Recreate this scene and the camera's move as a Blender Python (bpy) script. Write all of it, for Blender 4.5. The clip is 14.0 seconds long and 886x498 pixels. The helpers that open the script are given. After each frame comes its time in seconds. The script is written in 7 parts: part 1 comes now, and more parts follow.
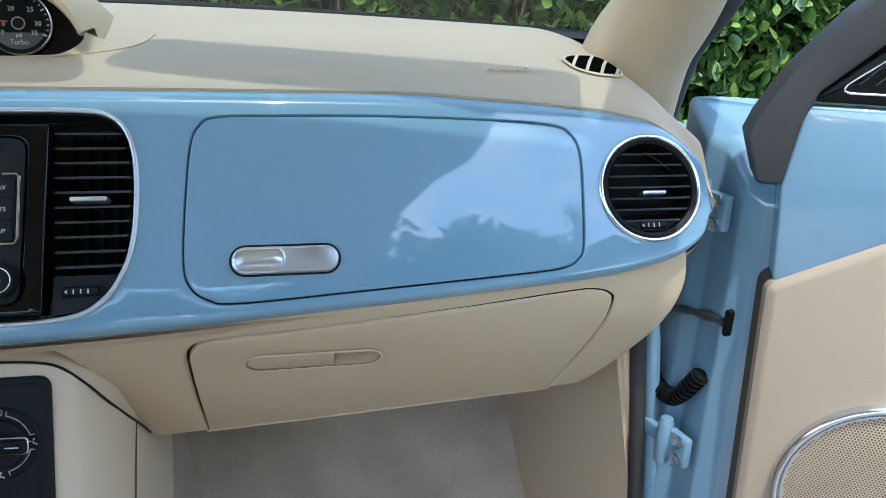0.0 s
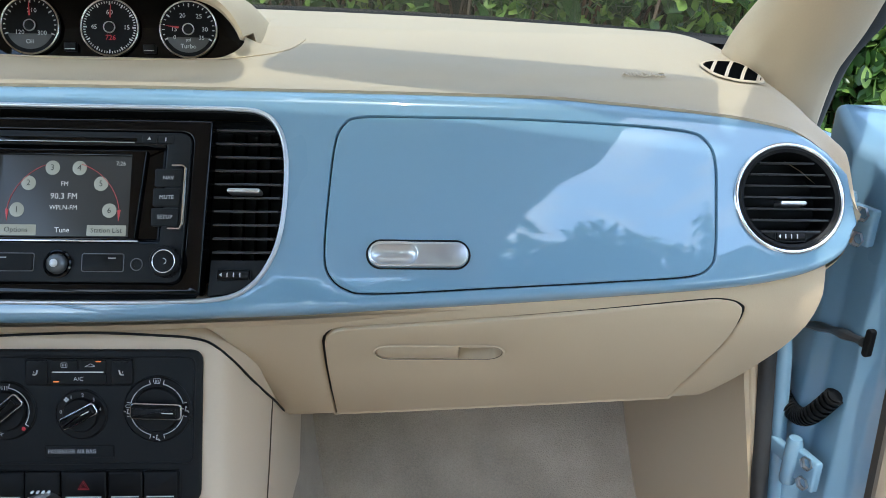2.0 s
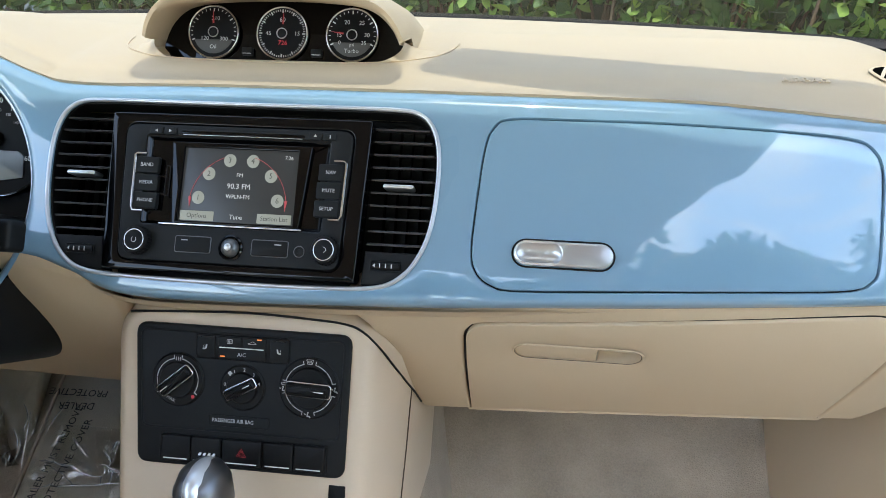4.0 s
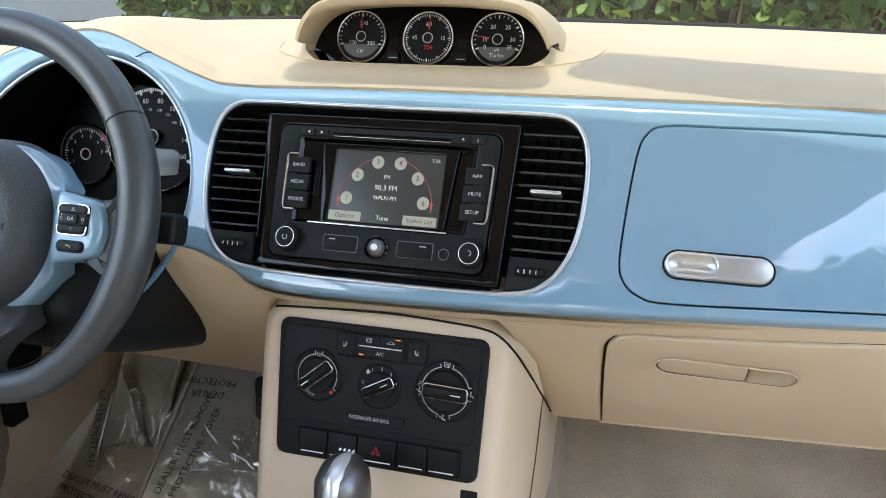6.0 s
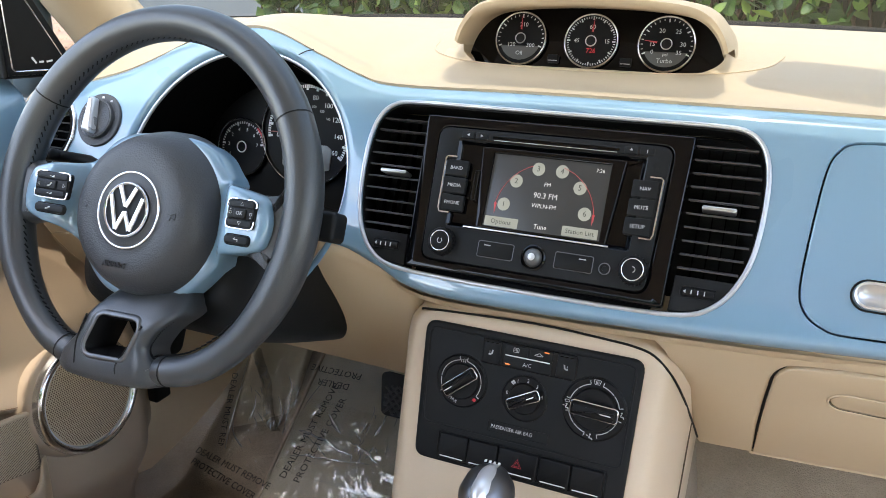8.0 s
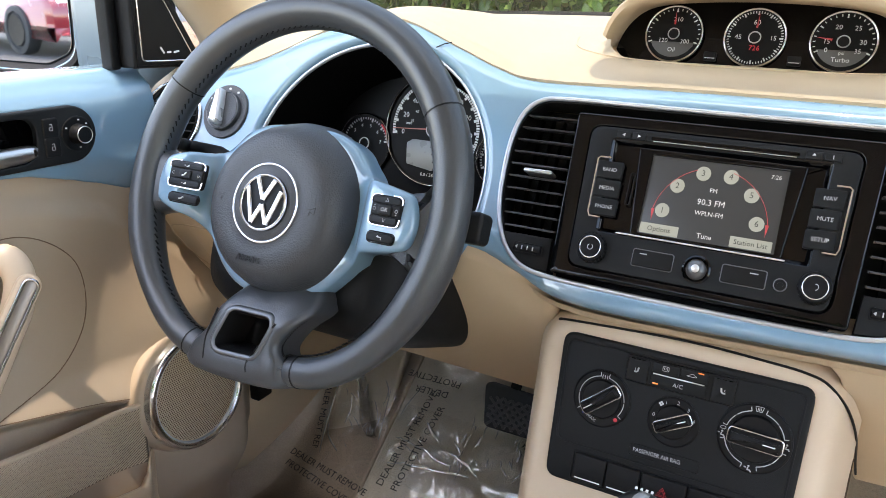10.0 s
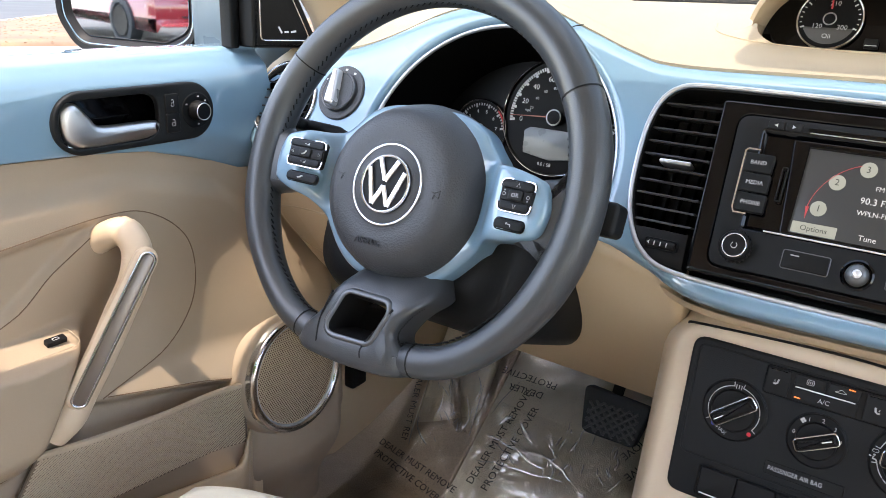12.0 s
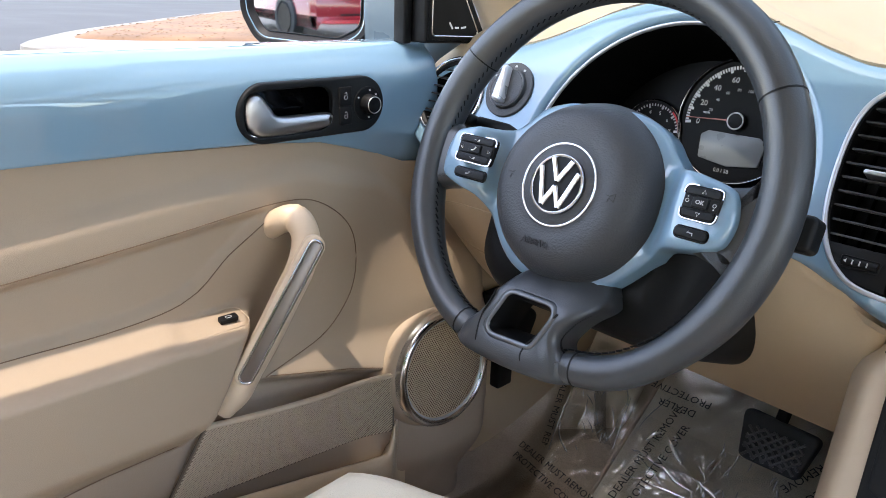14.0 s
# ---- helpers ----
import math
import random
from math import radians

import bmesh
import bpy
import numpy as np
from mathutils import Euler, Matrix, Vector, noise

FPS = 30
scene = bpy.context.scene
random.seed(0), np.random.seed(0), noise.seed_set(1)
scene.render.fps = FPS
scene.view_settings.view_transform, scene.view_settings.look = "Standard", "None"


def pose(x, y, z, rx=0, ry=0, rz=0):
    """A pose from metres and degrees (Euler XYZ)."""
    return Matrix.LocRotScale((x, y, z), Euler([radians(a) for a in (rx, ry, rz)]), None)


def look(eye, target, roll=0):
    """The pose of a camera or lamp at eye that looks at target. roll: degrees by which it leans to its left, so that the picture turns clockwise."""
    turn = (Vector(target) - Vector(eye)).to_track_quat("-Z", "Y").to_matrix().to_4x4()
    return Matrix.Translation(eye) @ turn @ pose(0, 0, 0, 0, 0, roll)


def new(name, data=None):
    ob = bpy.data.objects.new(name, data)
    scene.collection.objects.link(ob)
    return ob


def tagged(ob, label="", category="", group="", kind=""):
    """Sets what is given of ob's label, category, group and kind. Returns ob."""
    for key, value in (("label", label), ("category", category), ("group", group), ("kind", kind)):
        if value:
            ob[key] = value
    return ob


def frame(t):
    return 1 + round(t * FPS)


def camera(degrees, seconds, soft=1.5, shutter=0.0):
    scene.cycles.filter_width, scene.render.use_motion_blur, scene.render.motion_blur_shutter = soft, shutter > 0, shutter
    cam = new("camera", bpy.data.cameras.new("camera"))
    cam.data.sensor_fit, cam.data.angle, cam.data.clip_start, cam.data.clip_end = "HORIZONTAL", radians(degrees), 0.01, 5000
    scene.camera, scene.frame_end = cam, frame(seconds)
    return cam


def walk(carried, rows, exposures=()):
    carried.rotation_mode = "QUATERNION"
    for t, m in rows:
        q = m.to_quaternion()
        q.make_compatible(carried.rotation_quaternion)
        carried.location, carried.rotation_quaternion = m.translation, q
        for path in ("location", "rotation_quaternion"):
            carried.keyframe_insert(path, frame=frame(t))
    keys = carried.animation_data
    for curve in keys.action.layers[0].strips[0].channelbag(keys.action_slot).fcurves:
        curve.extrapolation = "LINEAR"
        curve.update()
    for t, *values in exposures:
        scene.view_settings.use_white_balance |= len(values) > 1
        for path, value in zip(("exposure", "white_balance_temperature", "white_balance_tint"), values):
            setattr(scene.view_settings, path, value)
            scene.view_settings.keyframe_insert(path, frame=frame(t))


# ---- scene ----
cam = camera(61.3, 14.0, soft=0.8)
PATH = [
    (0, (0.283, -0.551, 1.087), (0.7, 1.286, 0.413), 2.3),
    (0.5, (0.274, -0.552, 1.088), (0.627, 1.296, 0.41), 2.3),
    (1, (0.27, -0.556, 1.089), (0.549, 1.303, 0.407), 2.2),
    (1.5, (0.269, -0.558, 1.09), (0.47, 1.31, 0.405), 2.0),
    (2, (0.271, -0.566, 1.09), (0.381, 1.313, 0.412), 1.7),
    (2.5, (0.269, -0.572, 1.089), (0.295, 1.31, 0.413), 1.6),
    (3, (0.264, -0.578, 1.088), (0.207, 1.305, 0.418), 1.5),
    (3.5, (0.261, -0.582, 1.088), (0.115, 1.297, 0.421), 1.2),
    (6, (0.216, -0.587, 1.084), (-0.267, 1.242, 0.434), 0.4),
    (6.5, (0.207, -0.586, 1.087), (-0.344, 1.223, 0.435), 0.5),
    (7, (0.197, -0.586, 1.088), (-0.419, 1.2, 0.433), 0.7),
    (7.5, (0.183, -0.585, 1.088), (-0.497, 1.177, 0.428), 0.8),
    (8, (0.165, -0.584, 1.089), (-0.572, 1.153, 0.424), 0.9),
    (8.5, (0.151, -0.585, 1.088), (-0.638, 1.129, 0.424), 1.0),
    (9, (0.13, -0.588, 1.086), (-0.7, 1.108, 0.426), 1.1),
    (9.2, (0.119, -0.587, 1.084), (-0.718, 1.106, 0.426), 1.2),
    (11.3, (0.054, -0.575, 1.057), (-0.935, 1.038, 0.409), 2.1),
    (11.5, (0.049, -0.58, 1.057), (-0.95, 1.025, 0.403), 2.2),
    (12, (0.038, -0.58, 1.053), (-1.017, 0.985, 0.394), 2.3),
    (12.5, (0.024, -0.579, 1.049), (-1.099, 0.937, 0.384), 2.4),
    (13, (0.015, -0.576, 1.047), (-1.182, 0.879, 0.376), 2.3),
    (13.5, (0.013, -0.583, 1.05), (-1.254, 0.809, 0.374), 2.2),
    (14, (0.01, -0.586, 1.049), (-1.319, 0.747, 0.373), 2.1),
]
walk(cam, [(t, look(eye, target, roll)) for t, eye, target, roll in PATH], exposures=[(0.0, 2.41, 5850, 2), (3.5, 2.77, 6600, 5), (7.0, 3.07, 7100, 9), (12.0, 3.34, 7350, 13), (14.0, 3.02, 7100, 13)])

# ---- world, sun and exposure ----
SUN_ELEV, SUN_AZ = 69.0, 180.5          # degrees; azimuth clockwise from straight ahead
world = bpy.data.worlds.new("sky")
scene.world = world
world.use_nodes = True
wn = world.node_tree.nodes
sky = wn.new("ShaderNodeTexSky")
sky.sky_type, sky.sun_disc = "NISHITA", False
sky.sun_elevation, sky.sun_rotation = radians(SUN_ELEV), radians(SUN_AZ)
wn["Background"].inputs[1].default_value = 0.15
wl_ = world.node_tree.links
sky_dir = wn.new("ShaderNodeTexCoord")
cloud = wn.new("ShaderNodeTexNoise")                     # thin streaky cloud over the whole sky
cloud.inputs["Scale"].default_value, cloud.inputs["Detail"].default_value, cloud.inputs["Distortion"].default_value = 5.0, 6, 0.6
stretch = wn.new("ShaderNodeMapping")
stretch.inputs["Scale"].default_value = (1.0, 1.0, 2.6)
cover = wn.new("ShaderNodeMapRange")
cover.inputs[1].default_value, cover.inputs[2].default_value, cover.inputs[3].default_value, cover.inputs[4].default_value = 0.46, 0.70, 0.0, 0.75
grey = wn.new("ShaderNodeRGBToBW")
lift = wn.new("ShaderNodeMath")
lift.operation, lift.inputs[1].default_value = "MULTIPLY", 1.7
blend = wn.new("ShaderNodeMix")
blend.data_type = "RGBA"
wl_.new(sky_dir.outputs["Generated"], stretch.inputs[0])
wl_.new(stretch.outputs[0], cloud.inputs["Vector"])
wl_.new(cloud.outputs[0], cover.inputs[0])
wl_.new(sky.outputs[0], grey.inputs[0])
wl_.new(grey.outputs[0], lift.inputs[0])
wl_.new(cover.outputs[0], blend.inputs[0])
wl_.new(sky.outputs[0], blend.inputs[6])
wl_.new(lift.outputs[0], blend.inputs[7])
wl_.new(blend.outputs[2], wn["Background"].inputs[0])
sun_data = bpy.data.lights.new("sun", "SUN")
sun_data.energy, sun_data.angle, sun_data.color = 0.68, radians(0.53), (1.0, 0.95, 0.88)
sun = new("sun", sun_data)
_a, _e = radians(SUN_AZ), radians(SUN_ELEV)
_to = Vector((math.sin(_a) * math.cos(_e), math.cos(_a) * math.cos(_e), math.sin(_e)))
sun.matrix_world = look(_to * 20, (0, 0, 0))


# ---- materials ----
def mat(name, col, rough=0.5, metal=0.0, coat=0.0, grain=0.0, gscale=900.0, var=0.06, vscale=9.0, emit=None, alpha=1.0, spec=0.5, sheen=0.0):
    """A surface with colour that varies at two scales, grain relief and uneven gloss."""
    m = bpy.data.materials.new(name)
    m.use_nodes = True
    nt = m.node_tree
    p = nt.nodes["Principled BSDF"]
    tc = nt.nodes.new("ShaderNodeTexCoord")
    p.inputs["Base Color"].default_value = (*col, 1)
    p.inputs["Roughness"].default_value = rough
    p.inputs["Metallic"].default_value = metal
    p.inputs["Specular IOR Level"].default_value = spec
    p.inputs["Coat Weight"].default_value = coat
    p.inputs["Coat Roughness"].default_value = 0.03
    p.inputs["Sheen Weight"].default_value = sheen
    if var:
        big = nt.nodes.new("ShaderNodeTexNoise")
        big.inputs["Scale"].default_value, big.inputs["Detail"].default_value = vscale, 4
        fine = nt.nodes.new("ShaderNodeTexNoise")
        fine.inputs["Scale"].default_value, fine.inputs["Detail"].default_value = vscale * 40, 2
        nt.links.new(tc.outputs["Object"], big.inputs["Vector"])
        nt.links.new(tc.outputs["Object"], fine.inputs["Vector"])
        add = nt.nodes.new("ShaderNodeMath")
        add.operation = "MULTIPLY_ADD"
        add.inputs[1].default_value = 0.4
        nt.links.new(fine.outputs[0], add.inputs[0])
        nt.links.new(big.outputs[0], add.inputs[2])
        mp = nt.nodes.new("ShaderNodeMapRange")
        mp.inputs[1].default_value, mp.inputs[2].default_value = 0.35, 1.05
        mp.inputs[3].default_value, mp.inputs[4].default_value = 1 - var, 1 + var
        nt.links.new(add.outputs[0], mp.inputs[0])
        mul = nt.nodes.new("ShaderNodeVectorMath")
        mul.operation = "SCALE"
        mul.inputs[0].default_value = col
        nt.links.new(mp.outputs[0], mul.inputs["Scale"])
        nt.links.new(mul.outputs[0], p.inputs["Base Color"])
        mr = nt.nodes.new("ShaderNodeMapRange")
        mr.inputs[1].default_value, mr.inputs[2].default_value = 0.3, 0.7
        mr.inputs[3].default_value, mr.inputs[4].default_value = max(rough * 0.88, 0.0), min(rough * 1.12, 1.0)
        nt.links.new(big.outputs[0], mr.inputs[0])
        nt.links.new(mr.outputs[0], p.inputs["Roughness"])
    if grain:
        gn = nt.nodes.new("ShaderNodeTexVoronoi")
        gn.inputs["Scale"].default_value = gscale
        nt.links.new(tc.outputs["Object"], gn.inputs["Vector"])
        bp = nt.nodes.new("ShaderNodeBump")
        bp.inputs["Strength"].default_value, bp.inputs["Distance"].default_value = grain, 0.0006
        nt.links.new(gn.outputs["Distance"], bp.inputs["Height"])
        nt.links.new(bp.outputs[0], p.inputs["Normal"])
    if emit:
        p.inputs["Emission Color"].default_value, p.inputs["Emission Strength"].default_value = (*emit[:3], 1), emit[3]
    m.diffuse_color = (*col, 1)
    return m


BLUE = mat("blue_paint", (0.174, 0.292, 0.392), 0.30, coat=1.0, var=0.015, vscale=5, spec=0.12)
BLUE.node_tree.nodes["Principled BSDF"].inputs["Coat IOR"].default_value = 1.72
BEIGE = mat("beige_soft_plastic", (0.465, 0.365, 0.25), 0.62, grain=0.2, gscale=1500, var=0.03)
BEIGE_HARD = mat("beige_hard_plastic", (0.55, 0.425, 0.285), 0.5, grain=0.25, gscale=1500, var=0.03)
BEIGE_LIGHT = mat("cream_smooth_plastic", (0.60, 0.475, 0.345), 0.4, grain=0.08, gscale=1500, var=0.03)
# the cabin's beige again, darkened to carry the shade on the doors
BEIGE_DOOR_SHADED = mat("beige_door_trim_shaded", (0.365, 0.28, 0.20), 0.6, grain=0.2, gscale=1500, var=0.03)
BROWN = mat("dark_brown_edging", (0.10, 0.072, 0.05), 0.8, grain=0.3, gscale=1200, var=0.15)
LINING = mat("beige_headliner_cloth", (0.70, 0.61, 0.49), 0.95, grain=0.5, gscale=700, var=0.05)
CARPET = mat("beige_carpet", (0.37, 0.30, 0.232), 1.0, grain=1.0, gscale=520, var=0.34, vscale=9, sheen=0.1)
CLOTH = mat("beige_woven_cloth", (0.50, 0.40, 0.285), 0.9, grain=0.6, gscale=1300, var=0.06)
BLACK = mat("black_plastic", (0.005, 0.005, 0.0055), 0.5, grain=0.15, gscale=1600, var=0.1, spec=0.2)
DARK = mat("dark_grey_soft_plastic", (0.008, 0.0088, 0.0098), 0.5, grain=0.2, gscale=1600, var=0.1, spec=0.2)
PIANO = mat("gloss_black_plastic", (0.0015, 0.0015, 0.002), 0.05, var=0, spec=0.28)
VOID = mat("matt_black_duct", (0.003, 0.003, 0.003), 1.0, var=0, spec=0.0)
LEATHER = mat("black_leather", (0.036, 0.040, 0.0445), 0.37, spec=0.65, grain=0.15, gscale=900, var=0.12, vscale=14)
HUB = mat("dark_grained_airbag_cover", (0.042, 0.0445, 0.049), 0.48, spec=0.45, grain=0.45, gscale=620, var=0.1)
RUBBER = mat("black_rubber", (0.017, 0.021, 0.025), 0.7, grain=0.3, gscale=500, var=0.15)
FELT = mat("dark_grey_weatherstrip", (0.032, 0.031, 0.031), 0.62, grain=0.12, gscale=1400, var=0.35, vscale=16)
SATIN = mat("satin_silver_trim", (0.56, 0.585, 0.62), 0.34, metal=0.75, var=0.02)
CHROME = mat("satin_chrome", (0.72, 0.73, 0.75), 0.16, metal=1.0, var=0.02)
ALU = mat("brushed_aluminium", (0.55, 0.55, 0.555), 0.36, metal=1.0, var=0.05, vscale=30)
STEEL = mat("zinc_steel", (0.55, 0.56, 0.58), 0.35, metal=1.0, var=0.08)
WHITE = mat("white_print", (0.75, 0.75, 0.75), 0.5, var=0)
WHITE_INK = mat("pale_grey_print", (0.50, 0.50, 0.50), 0.5, var=0)
RED = mat("red_print", (0.5, 0.03, 0.045), 0.5, var=0, emit=(0.7, 0.02, 0.03, 0.03))
ORANGE = mat("orange_lamp", (0.7, 0.2, 0.05), 0.4, var=0, emit=(1.0, 0.25, 0.05, 0.12))
BLUEDOT = mat("blue_print", (0.05, 0.06, 0.3), 0.5, var=0)
DIALFACE = mat("dial_face", (0.003, 0.003, 0.0033), 0.5, var=0.05, spec=0.15)
GREYFACE = mat("grey_dial_half", (0.06, 0.058, 0.055), 0.5, var=0.04)
LCD = mat("grey_display", (0.19, 0.20, 0.205), 0.3, var=0.04, vscale=30)
SCREEN = mat("radio_screen", (0.020, 0.021, 0.022), 0.3, var=0.03, emit=(0.10, 0.105, 0.11, 0.034), spec=0.35)
SCREEN_KEY = mat("screen_key", (0.13, 0.135, 0.12), 0.35, var=0, emit=(0.5, 0.52, 0.45, 0.06))
SCREEN_INK = mat("screen_text", (0.33, 0.33, 0.33), 0.4, var=0, emit=(0.8, 0.8, 0.8, 0.07))
SCREEN_RED = mat("screen_red", (0.18, 0.03, 0.035), 0.4, var=0, emit=(0.7, 0.05, 0.06, 0.06))
KEYTEXT = mat("dark_key_text", (0.02, 0.02, 0.02), 0.5, var=0)
INK = mat("black_ink", (0.015, 0.015, 0.015), 0.6, var=0)
PERF = mat("cream_perforated_leather", (0.62, 0.55, 0.43), 0.5, grain=0.4, gscale=900, var=0.04)
ASPHALT = mat("asphalt", (0.041, 0.042, 0.044), 0.9, grain=0, var=0.25, vscale=0.6)
CONCRETE = mat("pale_concrete", (0.15, 0.138, 0.12), 0.85, var=0.15, vscale=2)
MULCH = mat("pine_mulch", (0.155, 0.085, 0.042), 1.0, var=0.5, vscale=1.7)
REDCAR = mat("red_car_paint", (0.22, 0.012, 0.02), 0.25, coat=1.0, var=0.01)
# darker copy of the body blue, with the shade put into the colour
SHADOW_BLUE = mat("shaded_blue_paint", (0.085, 0.125, 0.155), 0.3, var=0.04)
MIRROR = mat("mirror_silver", (0.9, 0.9, 0.9), 0.02, metal=1.0, var=0)
BARK = mat("brown_twig", (0.16, 0.10, 0.06), 0.9, var=0.3, vscale=20)


def leaf_material():
    m = bpy.data.materials.new("hedge_leaf")
    m.use_nodes = True
    nt = m.node_tree
    p = nt.nodes["Principled BSDF"]
    geo = nt.nodes.new("ShaderNodeNewGeometry")
    ramp = nt.nodes.new("ShaderNodeValToRGB")
    els = ramp.color_ramp.elements
    els[0].position, els[0].color = 0.0, (0.022, 0.055, 0.012, 1)
    els[1].position, els[1].color = 1.0, (0.30, 0.42, 0.08, 1)
    e = els.new(0.6)
    e.color = (0.075, 0.155, 0.03, 1)
    nt.links.new(geo.outputs["Random Per Island"], ramp.inputs[0])
    nt.links.new(ramp.outputs[0], p.inputs["Base Color"])
    p.inputs["Roughness"].default_value = 0.38
    tr = nt.nodes.new("ShaderNodeBsdfTranslucent")
    nt.links.new(ramp.outputs[0], tr.inputs[0])
    mix = nt.nodes.new("ShaderNodeMixShader")
    mix.inputs[0].default_value = 0.3
    nt.links.new(p.outputs[0], mix.inputs[1])
    nt.links.new(tr.outputs[0], mix.inputs[2])
    nt.links.new(mix.outputs[0], nt.nodes["Material Output"].inputs[0])
    return m


LEAF = leaf_material()


def clear(name, gloss, rough, tint=(1, 1, 1), bump=0.0):
    """A thin clear sheet: see-through, with a Fresnel-driven gloss."""
    m = bpy.data.materials.new(name)
    m.use_nodes = True
    nt = m.node_tree
    nt.nodes.remove(nt.nodes["Principled BSDF"])
    t = nt.nodes.new("ShaderNodeBsdfTransparent")
    t.inputs[0].default_value = (*tint, 1)
    g = nt.nodes.new("ShaderNodeBsdfGlossy")
    g.inputs["Roughness"].default_value = rough
    fr = nt.nodes.new("ShaderNodeFresnel")
    fr.inputs[0].default_value = gloss
    mix = nt.nodes.new("ShaderNodeMixShader")
    nt.links.new(fr.outputs[0], mix.inputs[0])
    nt.links.new(t.outputs[0], mix.inputs[1])
    nt.links.new(g.outputs[0], mix.inputs[2])
    nt.links.new(mix.outputs[0], nt.nodes["Material Output"].inputs[0])
    if bump:
        tc = nt.nodes.new("ShaderNodeTexCoord")
        no = nt.nodes.new("ShaderNodeTexNoise")
        no.inputs["Scale"].default_value, no.inputs["Detail"].default_value = 38, 3
        no.inputs["Distortion"].default_value = 1.5
        nt.links.new(tc.outputs["Object"], no.inputs["Vector"])
        bp = nt.nodes.new("ShaderNodeBump")
        bp.inputs["Strength"].default_value, bp.inputs["Distance"].default_value = bump, 0.01
        nt.links.new(no.outputs[0], bp.inputs["Height"])
        nt.links.new(bp.outputs[0], g.inputs["Normal"])
        nt.links.new(bp.outputs[0], fr.inputs["Normal"])
    return m


GLASS = clear("window_glass", 1.45, 0.0, (0.53, 0.567, 0.55))
LENS = clear("clear_plastic_lens", 1.3, 0.02)
FILM = clear("wrinkled_clear_film", 1.9, 0.04, (0.98, 0.98, 0.97), bump=0.16)
# bright white for the sky's highlights on the film, put in as colour
GLINT = mat("white_film_glint", (0.93, 0.94, 0.94), 0.16, metal=0.7, var=0, spec=1.0)
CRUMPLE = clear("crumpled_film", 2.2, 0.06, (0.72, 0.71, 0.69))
SILVER = mat("satin_silver_paint", (0.66, 0.66, 0.67), 0.28, metal=0.55, var=0.03)
CHANNEL = mat("dull_metal_channel", (0.15, 0.125, 0.11), 0.30, metal=0.7, var=0.05)
CRINKLE = clear("crinkled_glossy_film", 2.0, 0.04, (0.985, 0.985, 0.98))
MAT = mat("taupe_floor_mat", (0.57, 0.515, 0.42), 1.0, grain=0.8, gscale=700, var=0.15, vscale=12, sheen=0.2)
GUN = mat("satin_gunmetal", (0.16, 0.16, 0.165), 0.34, metal=0.9, var=0.04)
FRAME = mat("dark_satin_frame", (0.13, 0.135, 0.14), 0.38, metal=0.7, var=0.05)
NET = mat("brown_stretch_net", (0.19, 0.143, 0.10), 0.9, grain=0.4, gscale=1300, var=0.06)
NEEDLE = mat("pale_red_needle", (0.55, 0.2, 0.16), 0.5, var=0)
# near-black green: the shade deep in the hedge, given as a colour
SHADE_LEAF = mat("shaded_hedge_depth", (0.022, 0.035, 0.012), 0.95, var=0.5, vscale=6)
SLAT = mat("satin_black_slat", (0.026, 0.026, 0.027), 0.32, var=0.05, spec=0.6)


# ---- building helpers ----
from mathutils.geometry import delaunay_2d_cdt


def thing(name, at=(0, 0, 0), label="", category="", group="", kind=""):
    ob = new(name)
    ob.location = at
    ob.empty_display_size = 0.05
    return tagged(ob, label, category, group, kind)


def part(name, bm, material, parent=None, label="", m=None, sharp=35, bend=None):
    """One mesh object under a thing or a part; the bmesh is in world metres."""
    if m is not None:
        bm.transform(m)
    if bend:
        for v in bm.verts:
            v.co = bend(v.co)
    bmesh.ops.recalc_face_normals(bm, faces=bm.faces[:])
    me = bpy.data.meshes.new(name)
    bm.to_mesh(me)
    bm.free()
    me.shade_smooth()
    me.set_sharp_from_angle(angle=radians(sharp))
    me.materials.append(material)
    ob = new(name, me)
    if parent is not None:
        ob.parent = parent
        if parent.type == "EMPTY":
            ob.matrix_parent_inverse = Matrix.Translation(-Vector(parent.location))
    if label:
        ob["label"] = label
    return ob


def face_towards(ob, way):
    """Turns an open sheet so that its front faces the given way."""
    if sum(p.area * p.normal.dot(Vector(way)) for p in ob.data.polygons) < 0:
        ob.data.flip_normals()
    return ob


def frame_at(o, u, v):
    """A pose whose x is u, y is v and z their normal, at o."""
    u, v = Vector(u).normalized(), Vector(v).normalized()
    n = u.cross(v).normalized()
    v = n.cross(u)
    return Matrix(((u.x, v.x, n.x, o[0]), (u.y, v.y, n.y, o[1]), (u.z, v.z, n.z, o[2]), (0, 0, 0, 1)))


def rrect(w, h, r, cx=0.0, cy=0.0, n=6):
    pts = []
    r = min(r, w / 2 - 1e-5, h / 2 - 1e-5)
    for sx, sy, a0 in ((1, -1, -90), (1, 1, 0), (-1, 1, 90), (-1, -1, 180)):
        for i in range(n + 1):
            a = radians(a0 + 90 * i / n)
            pts.append((cx + sx * (w / 2 - r) + r * math.cos(a), cy + sy * (h / 2 - r) + r * math.sin(a)))
    return pts


def disc(r, cx=0.0, cy=0.0, n=40, ry=None):
    return [(cx + r * math.cos(2 * math.pi * i / n), cy + (ry or r) * math.sin(2 * math.pi * i / n)) for i in range(n)]


